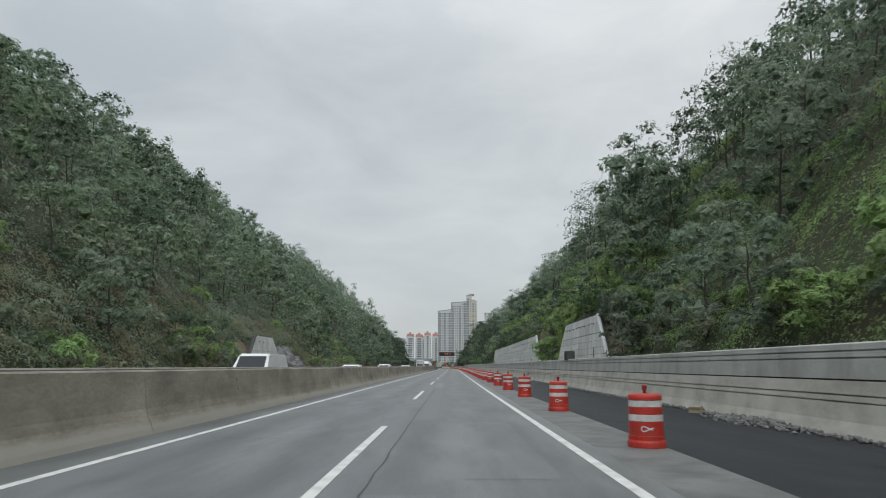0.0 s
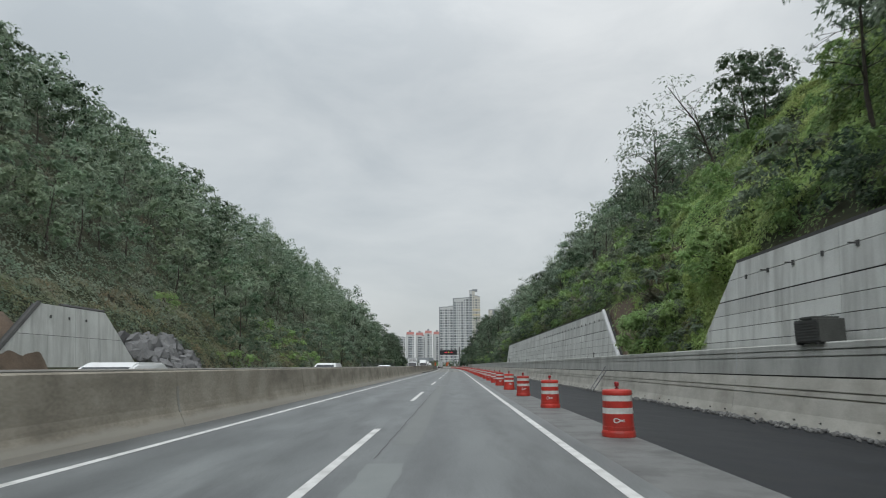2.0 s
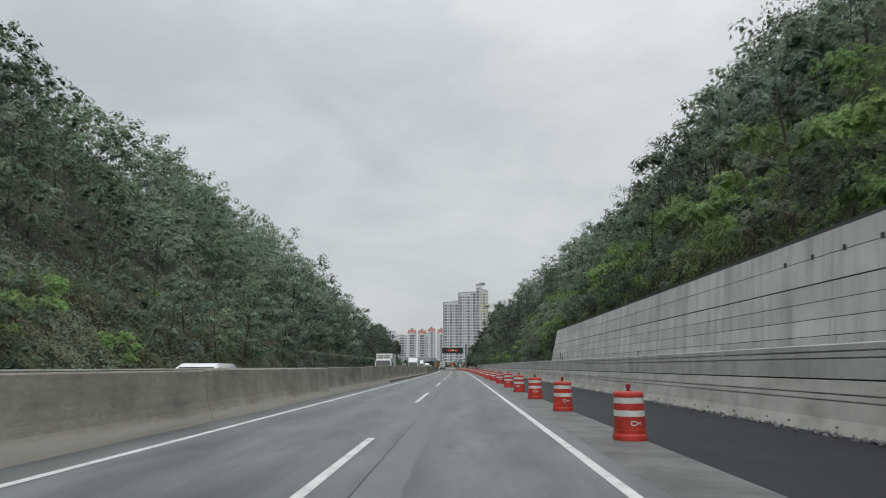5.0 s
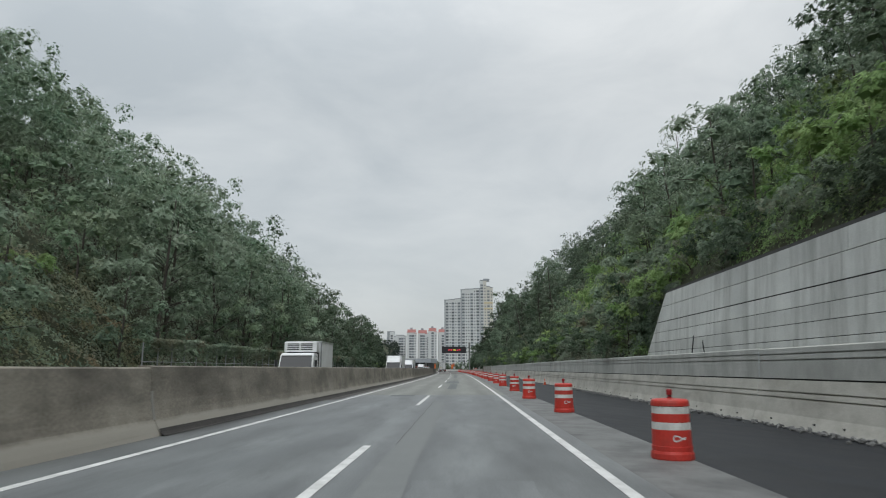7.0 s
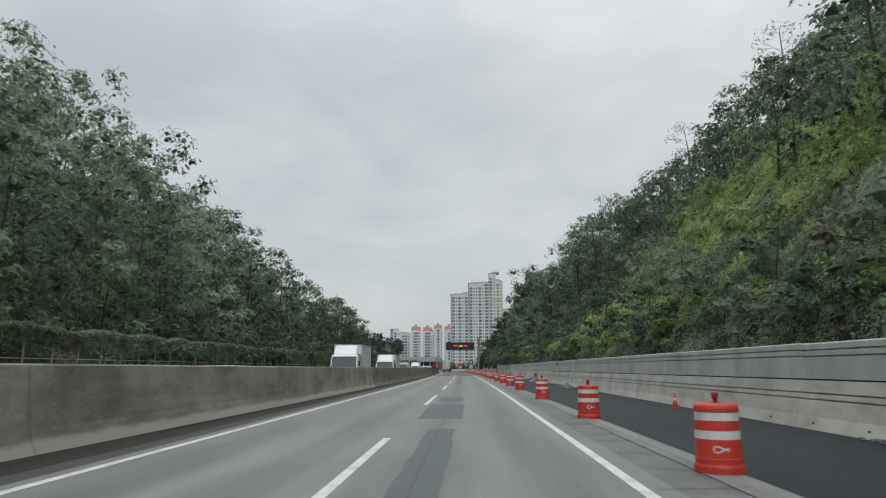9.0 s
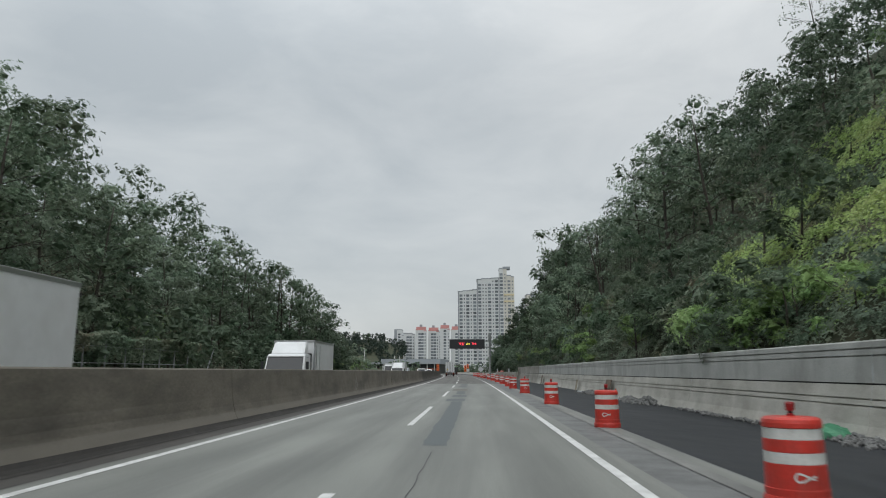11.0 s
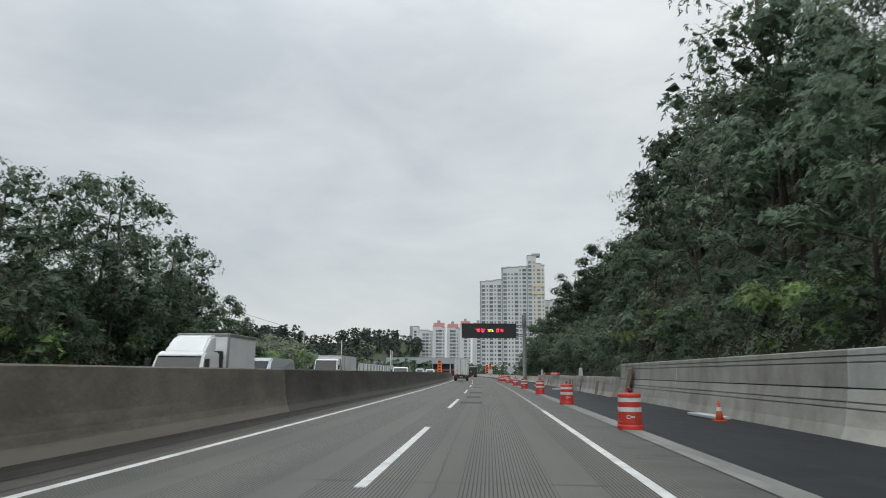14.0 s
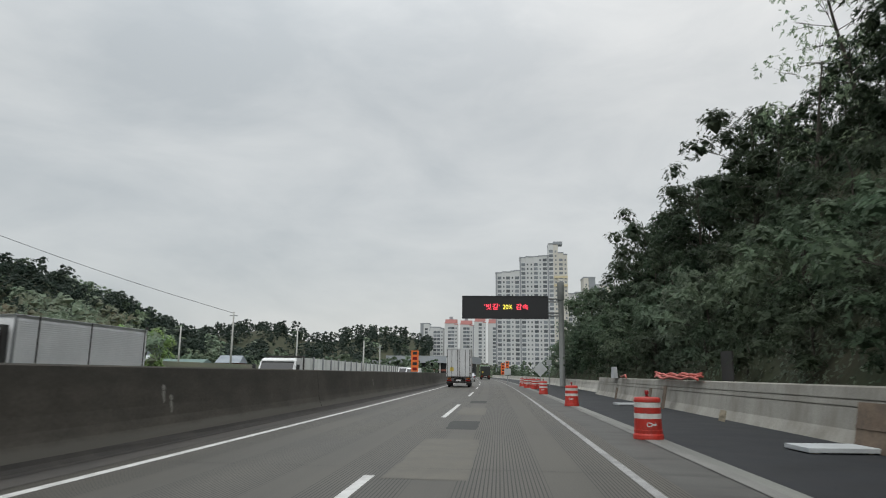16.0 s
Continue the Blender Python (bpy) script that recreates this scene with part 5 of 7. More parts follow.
# scrub that closes in on the ends of the walls
for o, y, k, sc in ((14.5, 207.2, 0, 0.9), (16.2, 206.8, 1, 1.0), (18.0, 208.0, 0, 1.2), (13.2, 209.0, 2, 0.9), (15.4, 210.5, 1, 1.2), (17.5, 212.0, 2, 1.2), (13.0, 212.8, 0, 1.0), (15.0, 214.5, 0, 1.2),
                    (16.4, 47.0, 1, 1.1), (17.8, 50.0, 0, 1.1), (17.2, 53.0, 2, 1.0), (18.2, 55.5, 1, 1.0), (13.4, 43.5, 0, 0.9),
                    (13.6, 81.6, 1, 1.0), (15.2, 82.5, 1, 1.1), (13.2, 84.5, 0, 0.9), (14.6, 86.4, 1, 1.1), (16.6, 85.0, 1, 1.2), (14.9, 77.4, 1, 0.8), (15.3, 79.2, 1, 0.9), (14.3, 80.4, 0, 0.7), (15.0, 203.6, 1, 0.8), (15.2, 205.2, 0, 0.9), (16.4, 51.8, 1, 0.9), (16.0, 56.8, 1, 0.8), (16.3, 59.0, 0, 0.8), (18.6, 93.0, 0, 0.9),
                    (14.4, 47.5, 0, 0.8), (15.6, 49.5, 1, 0.9), (14.5, 50.8, 2, 0.7), (16.2, 52.6, 0, 0.8), (14.6, 88.2, 1, 1.0), (16.0, 89.5, 0, 1.1), (14.4, 90.6, 1, 0.9), (15.5, 92.0, 1, 1.0), (17.0, 92.5, 0, 1.0), (16.8, 94.5, 1, 0.9), (17.6, 97.0, 0, 0.9), (17.4, 99.5, 1, 0.8), (14.2, 92.8, 1, 0.65)):
    plant("bush", o, y, sc, k, group="bushes on the hillside")
for i in range(9):
    plant("bush", -22.4 - 1.3 * (i % 3), 60.5 + 1.8 * i, 1.0, i, group="bushes on the hillside")
# low ivy close behind the barriers where the cut steepens
for i in range(58):
    y = 352 + 1.75 * i
    plant("ivy", (12.1 if y < 368 else 11.2) + 0.9 * (i % 3) + float(RNG.uniform(-0.3, 0.3)), y, 0.62 + 0.25 * float(RNG.random()), (1 if i % 3 else 0) if y < 381 else 2, group="bushes on the hillside")
for i in range(54):
    y = 96 + 2.05 * i
    plant("bush", 15.5 + float(RNG.uniform(0, 1.3)), y, 0.55 + 0.35 * float(RNG.random()), int(RNG.integers(3)), joined=("hillside_woods", 800, 0.14))
for i in range(14):
    plant("bush", 15.6 + float(RNG.uniform(0, 1.2)), 53.5 + 1.85 * i, 0.55 + 0.3 * float(RNG.random()), int(RNG.integers(3)), joined=("hillside_woods", 800, 0.14))
for i in range(42):
    plant("bush", -22.8 - float(RNG.uniform(0, 24)), 391 + 0.62 * i + float(RNG.uniform(-2, 2)), 1.0 + 0.35 * float(RNG.random()), i % 2, joined=("far_bank_woods", 420, 0.24))
# trees that stand out against the sky
for kind, pick, o, y, s in (("open", 1, 30.5, 137, 1.4), ("open", 0, 33.5, 148, 1.35), ("tall", 2, 23.5, 226, 1.0), ("tall", 0, 26.0, 232, 1.0), ("tall", 2, 25.0, 240, 1.0), ("thin", 1, 24.5, 252, 1.1), ("tall", 1, 20.5, 313, 0.9), ("tall", 1, 23.0, 308, 0.95), ("tall", 1, 18.0, 357, 0.95), ("broad", 3, 26.5, 98, 1.05), ("broad", 0, 18.6, 63, 1.15), ("broad", 1, 19.8, 68, 1.15), ("tall", 2, 22.5, 71, 1.0), ("broad", 0, 21.5, 66, 1.2), ("tall", 0, 24.0, 75, 0.95), ("broad", 3, 29.0, 101, 1.0), ("tall", 1, 18.6, 374, 0.85), ("tall", 1, 20.8, 371, 0.9), ("thin", 0, 30.0, 62, 1.1), ("thin", 1, 26.0, 160, 1.0),
                            ("thin", 0, 50.0, 300, 1.2), ("thin", 1, 27.0, 277, 1.0), ("thin", 0, 46.0, 330, 1.2), ("thin", 0, 24.0, 336, 1.15), ("tall", 0, 25.5, 330, 0.95), ("thin", 1, 26.5, 345, 1.2), ("broad", 3, 17.4, 354, 1.5), ("broad", 3, 18.6, 360, 1.35), ("thin", 1, 22.0, 404, 1.0),
                            ("broad", 3, -24.4, 384.5, 0.82), ("broad", 3, -26.5, 381.0, 0.85), ("broad", 3, -23.9, 378.5, 0.8), ("broad", 3, -26.0, 374.5, 0.85), ("broad", 3, -23.8, 371.5, 0.85), ("broad", 3, -25.4, 367.0, 0.85), ("broad", 3, -24.0, 363.0, 0.85), ("broad", 3, -29.0, 383.0, 0.8), ("broad", 3, -28.5, 377.0, 0.85), ("evergreen", 1, -22.9, 382.0, 0.7), ("evergreen", 1, -22.9, 375.0, 0.7), ("evergreen", 0, -22.9, 368.0, 0.7), ("evergreen", 1, -23.0, 361.5, 0.75), ("evergreen", 1, -23.0, 355.0, 0.75),
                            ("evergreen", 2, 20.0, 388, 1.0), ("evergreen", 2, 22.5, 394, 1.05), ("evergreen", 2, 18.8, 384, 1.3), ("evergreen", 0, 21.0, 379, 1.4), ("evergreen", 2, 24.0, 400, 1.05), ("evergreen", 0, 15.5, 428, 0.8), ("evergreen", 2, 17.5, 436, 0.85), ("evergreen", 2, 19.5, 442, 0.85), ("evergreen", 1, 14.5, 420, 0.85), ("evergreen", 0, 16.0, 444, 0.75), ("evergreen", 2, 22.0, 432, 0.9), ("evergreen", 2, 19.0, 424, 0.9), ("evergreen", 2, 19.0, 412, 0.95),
                            ("thin", 0, -48.0, 262, 1.1), ("thin", 1, -38.0, 290, 1.0)):
    plant(kind, o, y, s, pick, "slender trees against the sky")
plant("open", 34.5, 125, 1.32, 2, "slender trees against the sky", yaw=10)
plant("thin", 17.8, 401, 1.0, 1, "slender trees against the sky")
finish_wood("hillside_woods", "dense mixed green woods on the steep hillside")
finish_wood("far_bank_woods", "dense mixed green woods on the far bank")


def cover(name, inside, count, size, mat, label, seed, lump=0.8):
    """Leafy ground cover: leaves over the lumpy slope; inside is (off0, off1, y0, y1)."""
    rng = np.random.default_rng(seed)
    a, b, y0, y1 = inside
    n = 0
    cs, ns = [], []
    while n < count:
        o, y = rng.uniform(a, b), rng.uniform(y0, y1)
        if o > 0 and o < 14.95 and (50 < y < 78.0 or 92 < y < 203.5):
            continue
        if o > 0 and o < out(10.35, y) + 0.3:
            continue
        if o < 0 and 76 < y < 109 and o > -25.5:
            continue
        dens = noise.noise(Vector((o * 0.22, y * 0.22, seed)))
        if dens < -0.35 and rng.random() < 0.75:
            continue
        z = hill(o, y)
        lift = (0.5 + noise.noise(Vector((o * 0.5, y * 0.45, 3.3 + seed)))) * lump
        e = 0.6
        gx = (hill(o + e, y) - hill(o - e, y)) / (2 * e) + (noise.noise(Vector(((o + e) * 0.5, y * 0.45, 3.3 + seed))) - noise.noise(Vector(((o - e) * 0.5, y * 0.45, 3.3 + seed)))) * lump / (2 * e)
        gy = (hill(o, y + e) - hill(o, y - e)) / (2 * e)
        cs.append((road_x(y) + o, y, z + max(0.0, lift) + rng.uniform(-0.1, 0.12)))
        ns.append((-gx, -gy, 1.0))
        n += 1
    # three leaves grow close together at each spot
    cs, ns = np.repeat(np.array(cs), 3, axis=0), np.repeat(np.array(ns), 3, axis=0)
    shift = rng.normal(0, size * 1.3, (len(cs), 3))
    shift[:, 2] = shift[:, 2] * 0.5 - (shift[:, 0] * ns[:, 0] + shift[:, 1] * ns[:, 1])
    co = leaf_cards(cs + shift, ns, size * 0.72, rng, 0.35)
    return put(name, tris(name, co, mat), None, None, label, "undergrowth", "", "stuff")


def hanging(name, y0, y1, off, z0, z1, count, size, mat, label, seed):
    """Creeper hanging over the steep cut behind a wall's end."""
    rng = np.random.default_rng(seed)
    y = rng.uniform(y0, y1, count)
    z = z0 + (z1 - z0) * rng.random(count) ** 0.8
    lump = np.array([noise.noise(Vector((a * 0.7, b * 0.7, seed))) for a, b in zip(y, z)])
    x = np.array([road_x(v) for v in y]) + off + (z - z0) * 0.05 - 0.35 * lump + rng.normal(0, 0.09, count)
    co = leaf_cards(np.stack([x, y, z], axis=1), np.stack([np.full(count, -1.0), rng.normal(0, 0.4, count), np.full(count, 0.7)], axis=1), size, rng, 0.5)
    return put(name, tris(name, co, mat), None, None, label, "undergrowth", "", "stuff")


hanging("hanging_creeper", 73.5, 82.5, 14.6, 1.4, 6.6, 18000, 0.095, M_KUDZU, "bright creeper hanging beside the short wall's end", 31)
hanging("hanging_scrub", 199.8, 208.5, 14.6, 1.4, 6.6, 18000, 0.095, M_SCRUB, "scrub hanging beside the long wall's end", 32)
hanging("overhanging_scrub", 50.5, 59.5, 14.7, 5.1, 7.6, 14000, 0.095, M_SCRUB, "scrub hanging over the bare soil bank", 33)
hanging("overhanging_creeper", 92.0, 103.0, 15.6, 5.8, 7.8, 10000, 0.095, M_VINE, "creeper hanging over the bare soil bank", 34)
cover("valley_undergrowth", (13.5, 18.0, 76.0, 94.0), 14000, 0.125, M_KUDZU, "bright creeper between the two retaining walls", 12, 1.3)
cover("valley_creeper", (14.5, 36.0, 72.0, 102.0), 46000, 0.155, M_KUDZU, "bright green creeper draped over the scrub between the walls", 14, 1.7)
cover("creeper_undergrowth", (13.5, 24.5, -8, 210), 62000, 0.135, M_VINE, "bright creeper and scrub covering the cut slope", 3, 1.2)
cover("scrub_undergrowth", (11.0, 22.5, 205, 374), 75000, 0.13, M_SCRUB, "mixed scrub covering the cut slope", 4, 1.4)
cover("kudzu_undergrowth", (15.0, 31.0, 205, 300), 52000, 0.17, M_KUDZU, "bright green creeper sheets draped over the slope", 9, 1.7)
cover("dark_undergrowth", (10.8, 24.0, 366, 480), 36000, 0.14, M_LEAF_DARK, "dark undergrowth on the steep cut", 11, 1.4)
cover("ivy_undergrowth", (10.6, 15.0, 352, 384), 30000, 0.085, M_SCRUB, "fine scrub and ivy on the steep cut", 10, 0.9)
cover("slope_undergrowth", (23.0, 46.0, -8, 470), 24000, 0.32, M_SCRUB, "undergrowth beneath the trees on the slope", 5, 1.0)
cover("bank_undergrowth", (-40.0, -21.6, 15, 400), 46000, 0.26, M_SCRUB, "scrub and creepers covering the far bank", 6, 1.3)
cover("bank_scrub", (-30.0, -21.7, 14, 215), 30000, 0.17, M_DRY_SCRUB, "olive and brown scrub along the foot of the far bank", 13, 1.5)
cover("upper_undergrowth", (-80.0, -40.0, 60, 300), 16000, 0.45, M_SCRUB, "undergrowth beneath the trees on the high bank", 8, 1.0)

# ================= traffic drums =================


def traffic_drum():
    root = empty("traffic_drum", pose(0, 0, -500), "red plastic traffic drum with two white bands and a lamp", "traffic drum", "drums along the closed lane")
    part("base", lathe([(0.322, 0.0), (0.328, 0.02), (0.326, 0.09), (0.312, 0.125), (0.30, 0.13)], 24), M_DRUM, root, smooth=False)
    part("body", lathe([(0.305, 0.128), (0.308, 0.20), (0.300, 0.205), (0.296, 0.44), (0.288, 0.445), (0.286, 0.56), (0.292, 0.565), (0.289, 0.68), (0.280, 0.685),
                        (0.280, 0.80), (0.292, 0.806), (0.292, 0.85), (0.282, 0.885), (0.255, 0.905), (0.10, 0.915)], 24), M_DRUM, root)
    for z, r in ((0.445, 0.2935), (0.685, 0.2850)):
        part("band", lathe([(r - 0.012, z), (r, z + 0.004), (r - 0.002, z + 0.112), (r - 0.014, z + 0.116)], 24), M_BAND, root, "white reflective band")
    lamp = part("lamp", lathe([(0.04, 0.905), (0.04, 0.93), (0.026, 0.94), (0.026, 0.96), (0.044, 0.972), (0.048, 1.035), (0.04, 1.055), (0.02, 1.06)], 12), M_LAMP_RED, root, "red warning lamp")
    part("lamp_neck", lathe([(0.03, 0.945), (0.03, 0.958)], 10), M_BLACK, lamp)
    # a looped stroke shape lying on the front
    bm = bmesh.new()
    rows = []
    for k in range(29):
        u = -1.0 + 2.0 * k / 28
        px = 0.105 - 0.20 * math.cos(u * math.pi / 2) ** 0.8
        pz = 0.040 * math.sin(u * math.pi * 1.15)
        du = 0.02
        qx = 0.105 - 0.20 * max(0.0, math.cos((u + du) * math.pi / 2)) ** 0.8
        qz = 0.040 * math.sin((u + du) * math.pi * 1.15)
        d = math.hypot(qx - px, qz - pz) + 1e-6
        nx, nz = -(qz - pz) / d * 0.010, (qx - px) / d * 0.010
        row = []
        for sgn in (-1, 1):
            ang = -math.pi / 2 + (px + sgn * nx) / 0.3
            row.append(bm.verts.new((0.3025 * math.cos(ang), 0.3025 * math.sin(ang), 0.325 + pz + sgn * nz)))
        rows.append(row)
    for p, q in zip(rows, rows[1:]):
        bm.faces.new((p[0], q[0], q[1], p[1]))
    part("emblem", bm, M_BAND, root, "white emblem shape")
    return root


DRUM = traffic_drum()
DRUM_Y = [3.4, 12.0, 21.5, 31.3, 40.25, 49.2, 58.7, 67.9, 76.7, 84.9, 93.1, 101.1, 109.3, 118.1, 126.9, 135.4, 143.4, 151.5, 159.75, 170.2, 181.4, 191.3, 201.7, 213.7, 223.5, 235.2, 247.8,
          257.5, 267.4, 279.3, 293.6, 305.2, 313.1, 325.8, 338.0, 351.7, 366.8, 382.6, 398.0, 415.5, 433, 435.5, 437.5, 440, 443, 446.5]
for i, y in enumerate(DRUM_Y):
    off = 4.94 - 0.05 * smooth(55, 70, y) + 0.1 * smooth(93, 101, y) - 0.14 * (smooth(182, 190, y) - smooth(196, 203, y)) + 0.17 * smooth(305, 325, y) - 0.1 * smooth(366, 380, y)
    off += 0.5 * ((i * 7) % 3) if y > 430 else 0
    copy_thing(DRUM, spot(off, y, -0.01, math.sin(i * 5.1) * 14))

# ================= gantry sign =================


def message_sign():
    y = 447.0
    root = empty("message_sign", spot(0, y, 0), "roadside gantry with a black electronic message board on one pole", "message sign")
    part("pole", lathe([(0.42, 0.0), (0.42, 0.05), (0.34, 0.06), (0.33, 9.9), (0.33, 10.2)], 16, cx=9.85, cy=0.25), M_POLE, root, "grey steel pole", smooth=True)
    part("pole_cap", lathe([(0.40, 10.15), (0.42, 10.2), (0.42, 12.3), (0.38, 12.4)], 16, cx=9.85, cy=0.25), M_POLE, root, smooth=True)
    for z in (8.3, 8.65, 10.0, 10.35):
        bm = bmesh.new()
        tube(bm, [(9.8, 0.25, z), (8.0, 0.25, z)], [0.09, 0.09], 8)
        part("arm", bm, M_POLE, root)
    part("panel_box", boxes((-2.0, 8.28, -0.1, 0.35, 7.92, 10.64), bevel=0.03), M_BLACK, root, "black board housing")
    part("frame", boxes((-2.03, 8.31, -0.14, -0.1, 10.55, 10.66), (-2.03, 8.31, -0.14, -0.1, 7.9, 8.0), (-2.03, -1.93, -0.14, -0.1, 8.0, 10.55), (8.21, 8.31, -0.14, -0.1, 8.0, 10.55)), M_BLACK, root)
    x = 0.62
    for text, mat, w in (("'빗길'", M_LED_RED, 1.8), ("20%", M_LED_YELLOW, 1.15), ("감속", M_LED_RED, 1.45)):
        cu = bpy.data.curves.new("lettering", "FONT")
        cu.body, cu.size, cu.extrude = text, 0.78, 0.01
        ob = put("lettering", cu, root, pose(x, -0.16, 9.05, 90, 0, 0), "glowing letters")
        cu.materials.append(mat)
        bpy.context.view_layer.update()
        d = ob.dimensions
        if d.x > 0.01:
            ob.scale = (w / d.x, 1.0, 1.0)
        x += w + 0.42
    return root


M_LED_RED = glow("red_leds", (1.0, 0.06, 0.10), 2.2)
M_LED_YELLOW = glow("yellow_leds", (0.95, 0.85, 0.10), 1.6)
message_sign()

# ================= far buildings =================
M_TOWER = surface("painted_tower", (0.56, 0.572, 0.575), (0.64, 0.652, 0.655), 0.05, 2, (0.8, 0.9), 0.0)
M_TOWER_GREY = surface("grey_tower_paint", (0.26, 0.28, 0.30), (0.33, 0.35, 0.37), 0.05, 2, (0.8, 0.9), 0.0)
M_TOWER_CREAM = surface("cream_tower_paint", (0.57, 0.55, 0.50), (0.64, 0.62, 0.57), 0.05, 2, (0.8, 0.9), 0.0)
M_TOWER_YELLOW = surface("yellow_tower_paint", (0.58, 0.50, 0.32), (0.64, 0.56, 0.38), 0.05, 2, (0.8, 0.9), 0.0)
M_TOWER_RED = surface("salmon_roof_paint", (0.52, 0.24, 0.225), (0.60, 0.30, 0.28), 0.05, 2, (0.8, 0.9), 0.0)
M_WINDOW = surface("far_glazing", (0.12, 0.135, 0.15), (0.23, 0.25, 0.27), 0.3, 1.0, (0.15, 0.3), 0.0, per_object=0.45)
STOREY = 2.9


def window_mesh(w, h):
    """A sunk pane with a thin frame bar and sill."""
    w, h = w / 2, h / 2
    vs = [(-w, 0, -h), (w, 0, -h), (w, 0, h), (-w, 0, h), (-w, 0.2, -h), (w, 0.2, -h), (w, 0.2, h), (-w, 0.2, h), (-0.08, -0.05, -h), (0.08, -0.05, -h), (0.08, -0.05, h), (-0.08, -0.05, h)]
    return mesh_from("window", vs, [(0, 1, 2, 3), (0, 4, 5, 1), (1, 5, 6, 2), (2, 6, 7, 3), (3, 7, 4, 0), (8, 9, 10, 11)], M_WINDOW)


WIDE, NARROW = window_mesh(2.5, 1.9), window_mesh(1.0, 1.25)


def apartment(x, y, turn, bays, label, parts_left=300, roof=None):
    """bays: (width, height, set forward, material, window kind W, N or S); windows on the front, each storey."""
    root = empty("apartment_building", pose(x, y, -1, 0, 0, turn), label, "apartment building")
    rest, cx = [], 0.0
    for w, h, fwd, mat, kind in bays:
        part("wall", boxes((cx, cx + w, -fwd, 13, 0, h)), mat, root)
        part("roof", boxes((cx - 0.15, cx + w + 0.15, -fwd - 0.15, 13.2, h, h + 0.7)), roof or M_TOWER_GREY, root)
        if kind != "S":
            n = int(h / STOREY) - 1
            me, ww, hh = (WIDE, 1.15, 0.85) if kind == "W" else (NARROW, 0.55, 0.6)
            cols = max(1, int(round(w / (3.4 if kind == "W" else 2.4))))
            for c in range(cols):
                xx = cx + w * (c + 0.5) / cols
                for f in range(n, 0, -1):
                    z = 0.6 + f * STOREY
                    if parts_left > 0:
                        put("window", me, root, pose(xx, -fwd - 0.06, z))
                        parts_left -= 1
                    else:
                        rest.append([(xx - ww, -fwd - 0.06, z - hh), (xx + ww, -fwd - 0.06, z - hh), (xx + ww, -fwd - 0.06, z + hh), (xx - ww, -fwd - 0.06, z + hh)])
        cx += w
    if rest:
        put("window_rest", quads("window_rest", np.array(rest), M_WINDOW), root, None, "", kind="stuff")
    return root


T, G = M_TOWER, M_TOWER_GREY
tower = apartment(-11.6, 800, 0, [(1.0, 67.5, 0.6, G, "S"), (3.2, 67.5, 0.0, T, "W"), (2.4, 68, 0.8, T, "N"), (3.2, 68, 0.0, T, "W"), (2.4, 68.5, 0.8, T, "N"), (3.6, 69, 0.0, T, "W"), (0.8, 77.5, 1.0, G, "S"),
                                  (3.2, 77.5, 0.2, T, "W"), (2.4, 78, 1.0, T, "N"), (2.4, 78, 0.2, T, "N"), (3.4, 78, 1.0, T, "W"), (2.4, 78.5, 0.2, T, "N"), (3.4, 78.5, 1.0, T, "W"), (0.8, 78.5, 1.4, G, "S"),
                                  (3.2, 86.5, 0.6, T, "W"), (3.0, 86.5, 0.0, M_TOWER_CREAM, "N"), (3.4, 80.5, 0.8, M_TOWER_CREAM, "W"), (2.6, 79.5, 0.0, M_TOWER_CREAM, "N")],
                  "tall white and pale grey apartment tower with many windows")
part("roof_box", boxes((37.8, 43.8, 1, 8, 86.5, 88.6)), M_TOWER_GREY, tower)
part("band", boxes((37.9, 46.7, -0.95, -0.85, 58.5, 60.0), (37.9, 46.7, -0.95, -0.85, 64.0, 65.5)), M_TOWER_YELLOW, tower, "yellow painted band")
apartment(35.5, 812, 4, [(3.2, 55, 0, T, "W"), (2.4, 55, 0.8, T, "N"), (3.2, 56, 0, T, "W"), (2.4, 56, 0.8, T, "N"), (3.0, 66, 0.4, M_TOWER_CREAM, "N"), (4.6, 66, 0, G, "S"), (3.2, 61, 0.8, T, "W"), (3.4, 61, 0, M_TOWER_CREAM, "W"), (6, 60, 0.6, M_TOWER_CREAM, "S")],
          "pale apartment block beside the tower", 120)
row_x = -68.0
for i, (w, h) in enumerate(((11.0, 39), (10.5, 42), (10.5, 41.5), (9.5, 43.5), (10.0, 42.5))):
    blk = apartment(row_x, 905 - 5 * (i % 2), 3, [(2.6, h, 0.6, T, "S"), (w - 5.2, h, 0, T, "W"), (2.6, h - 1, 0.9, T, "N")], "white apartment block with a salmon roof", 90, M_TOWER_RED if i else G)
    if i:
        part("roof_storey", boxes((0.5, w - 0.5, 0.8, 9, h + 0.7, h + 3.4)), M_TOWER_RED, blk, "salmon painted roof storey")
        part("stair_tower", boxes((w * 0.35, w * 0.6, 2, 7, h + 3.4, h + 5.6)), M_TOWER_GREY, blk)
    row_x += w + 1.4
apartment(-92, 1000, 0, [(3, 37, 0, G, "N"), (4, 40, 0.6, T, "W"), (4, 39, 0, G, "W"), (2, 37, 0.5, T, "N")], "grey distant apartment tower", 60)
apartment(-84, 960, 0, [(3, 46, 0, M_TOWER_GREY, "S"), (5, 46, 0.5, T, "W"), (4, 40, 0, T, "N")], "blue-grey distant apartment tower", 60)
apartment(-112, 1040, 0, [(5, 26, 0, T, "W"), (5, 29, 0.5, T, "W")], "low distant apartment block", 40)
apartment(-20, 1010, 0, [(5, 47, 0, G, "N"), (5, 50, 0.5, T, "W"), (5, 47, 0, G, "N")], "grey apartment tower behind the salmon roofs", 40)
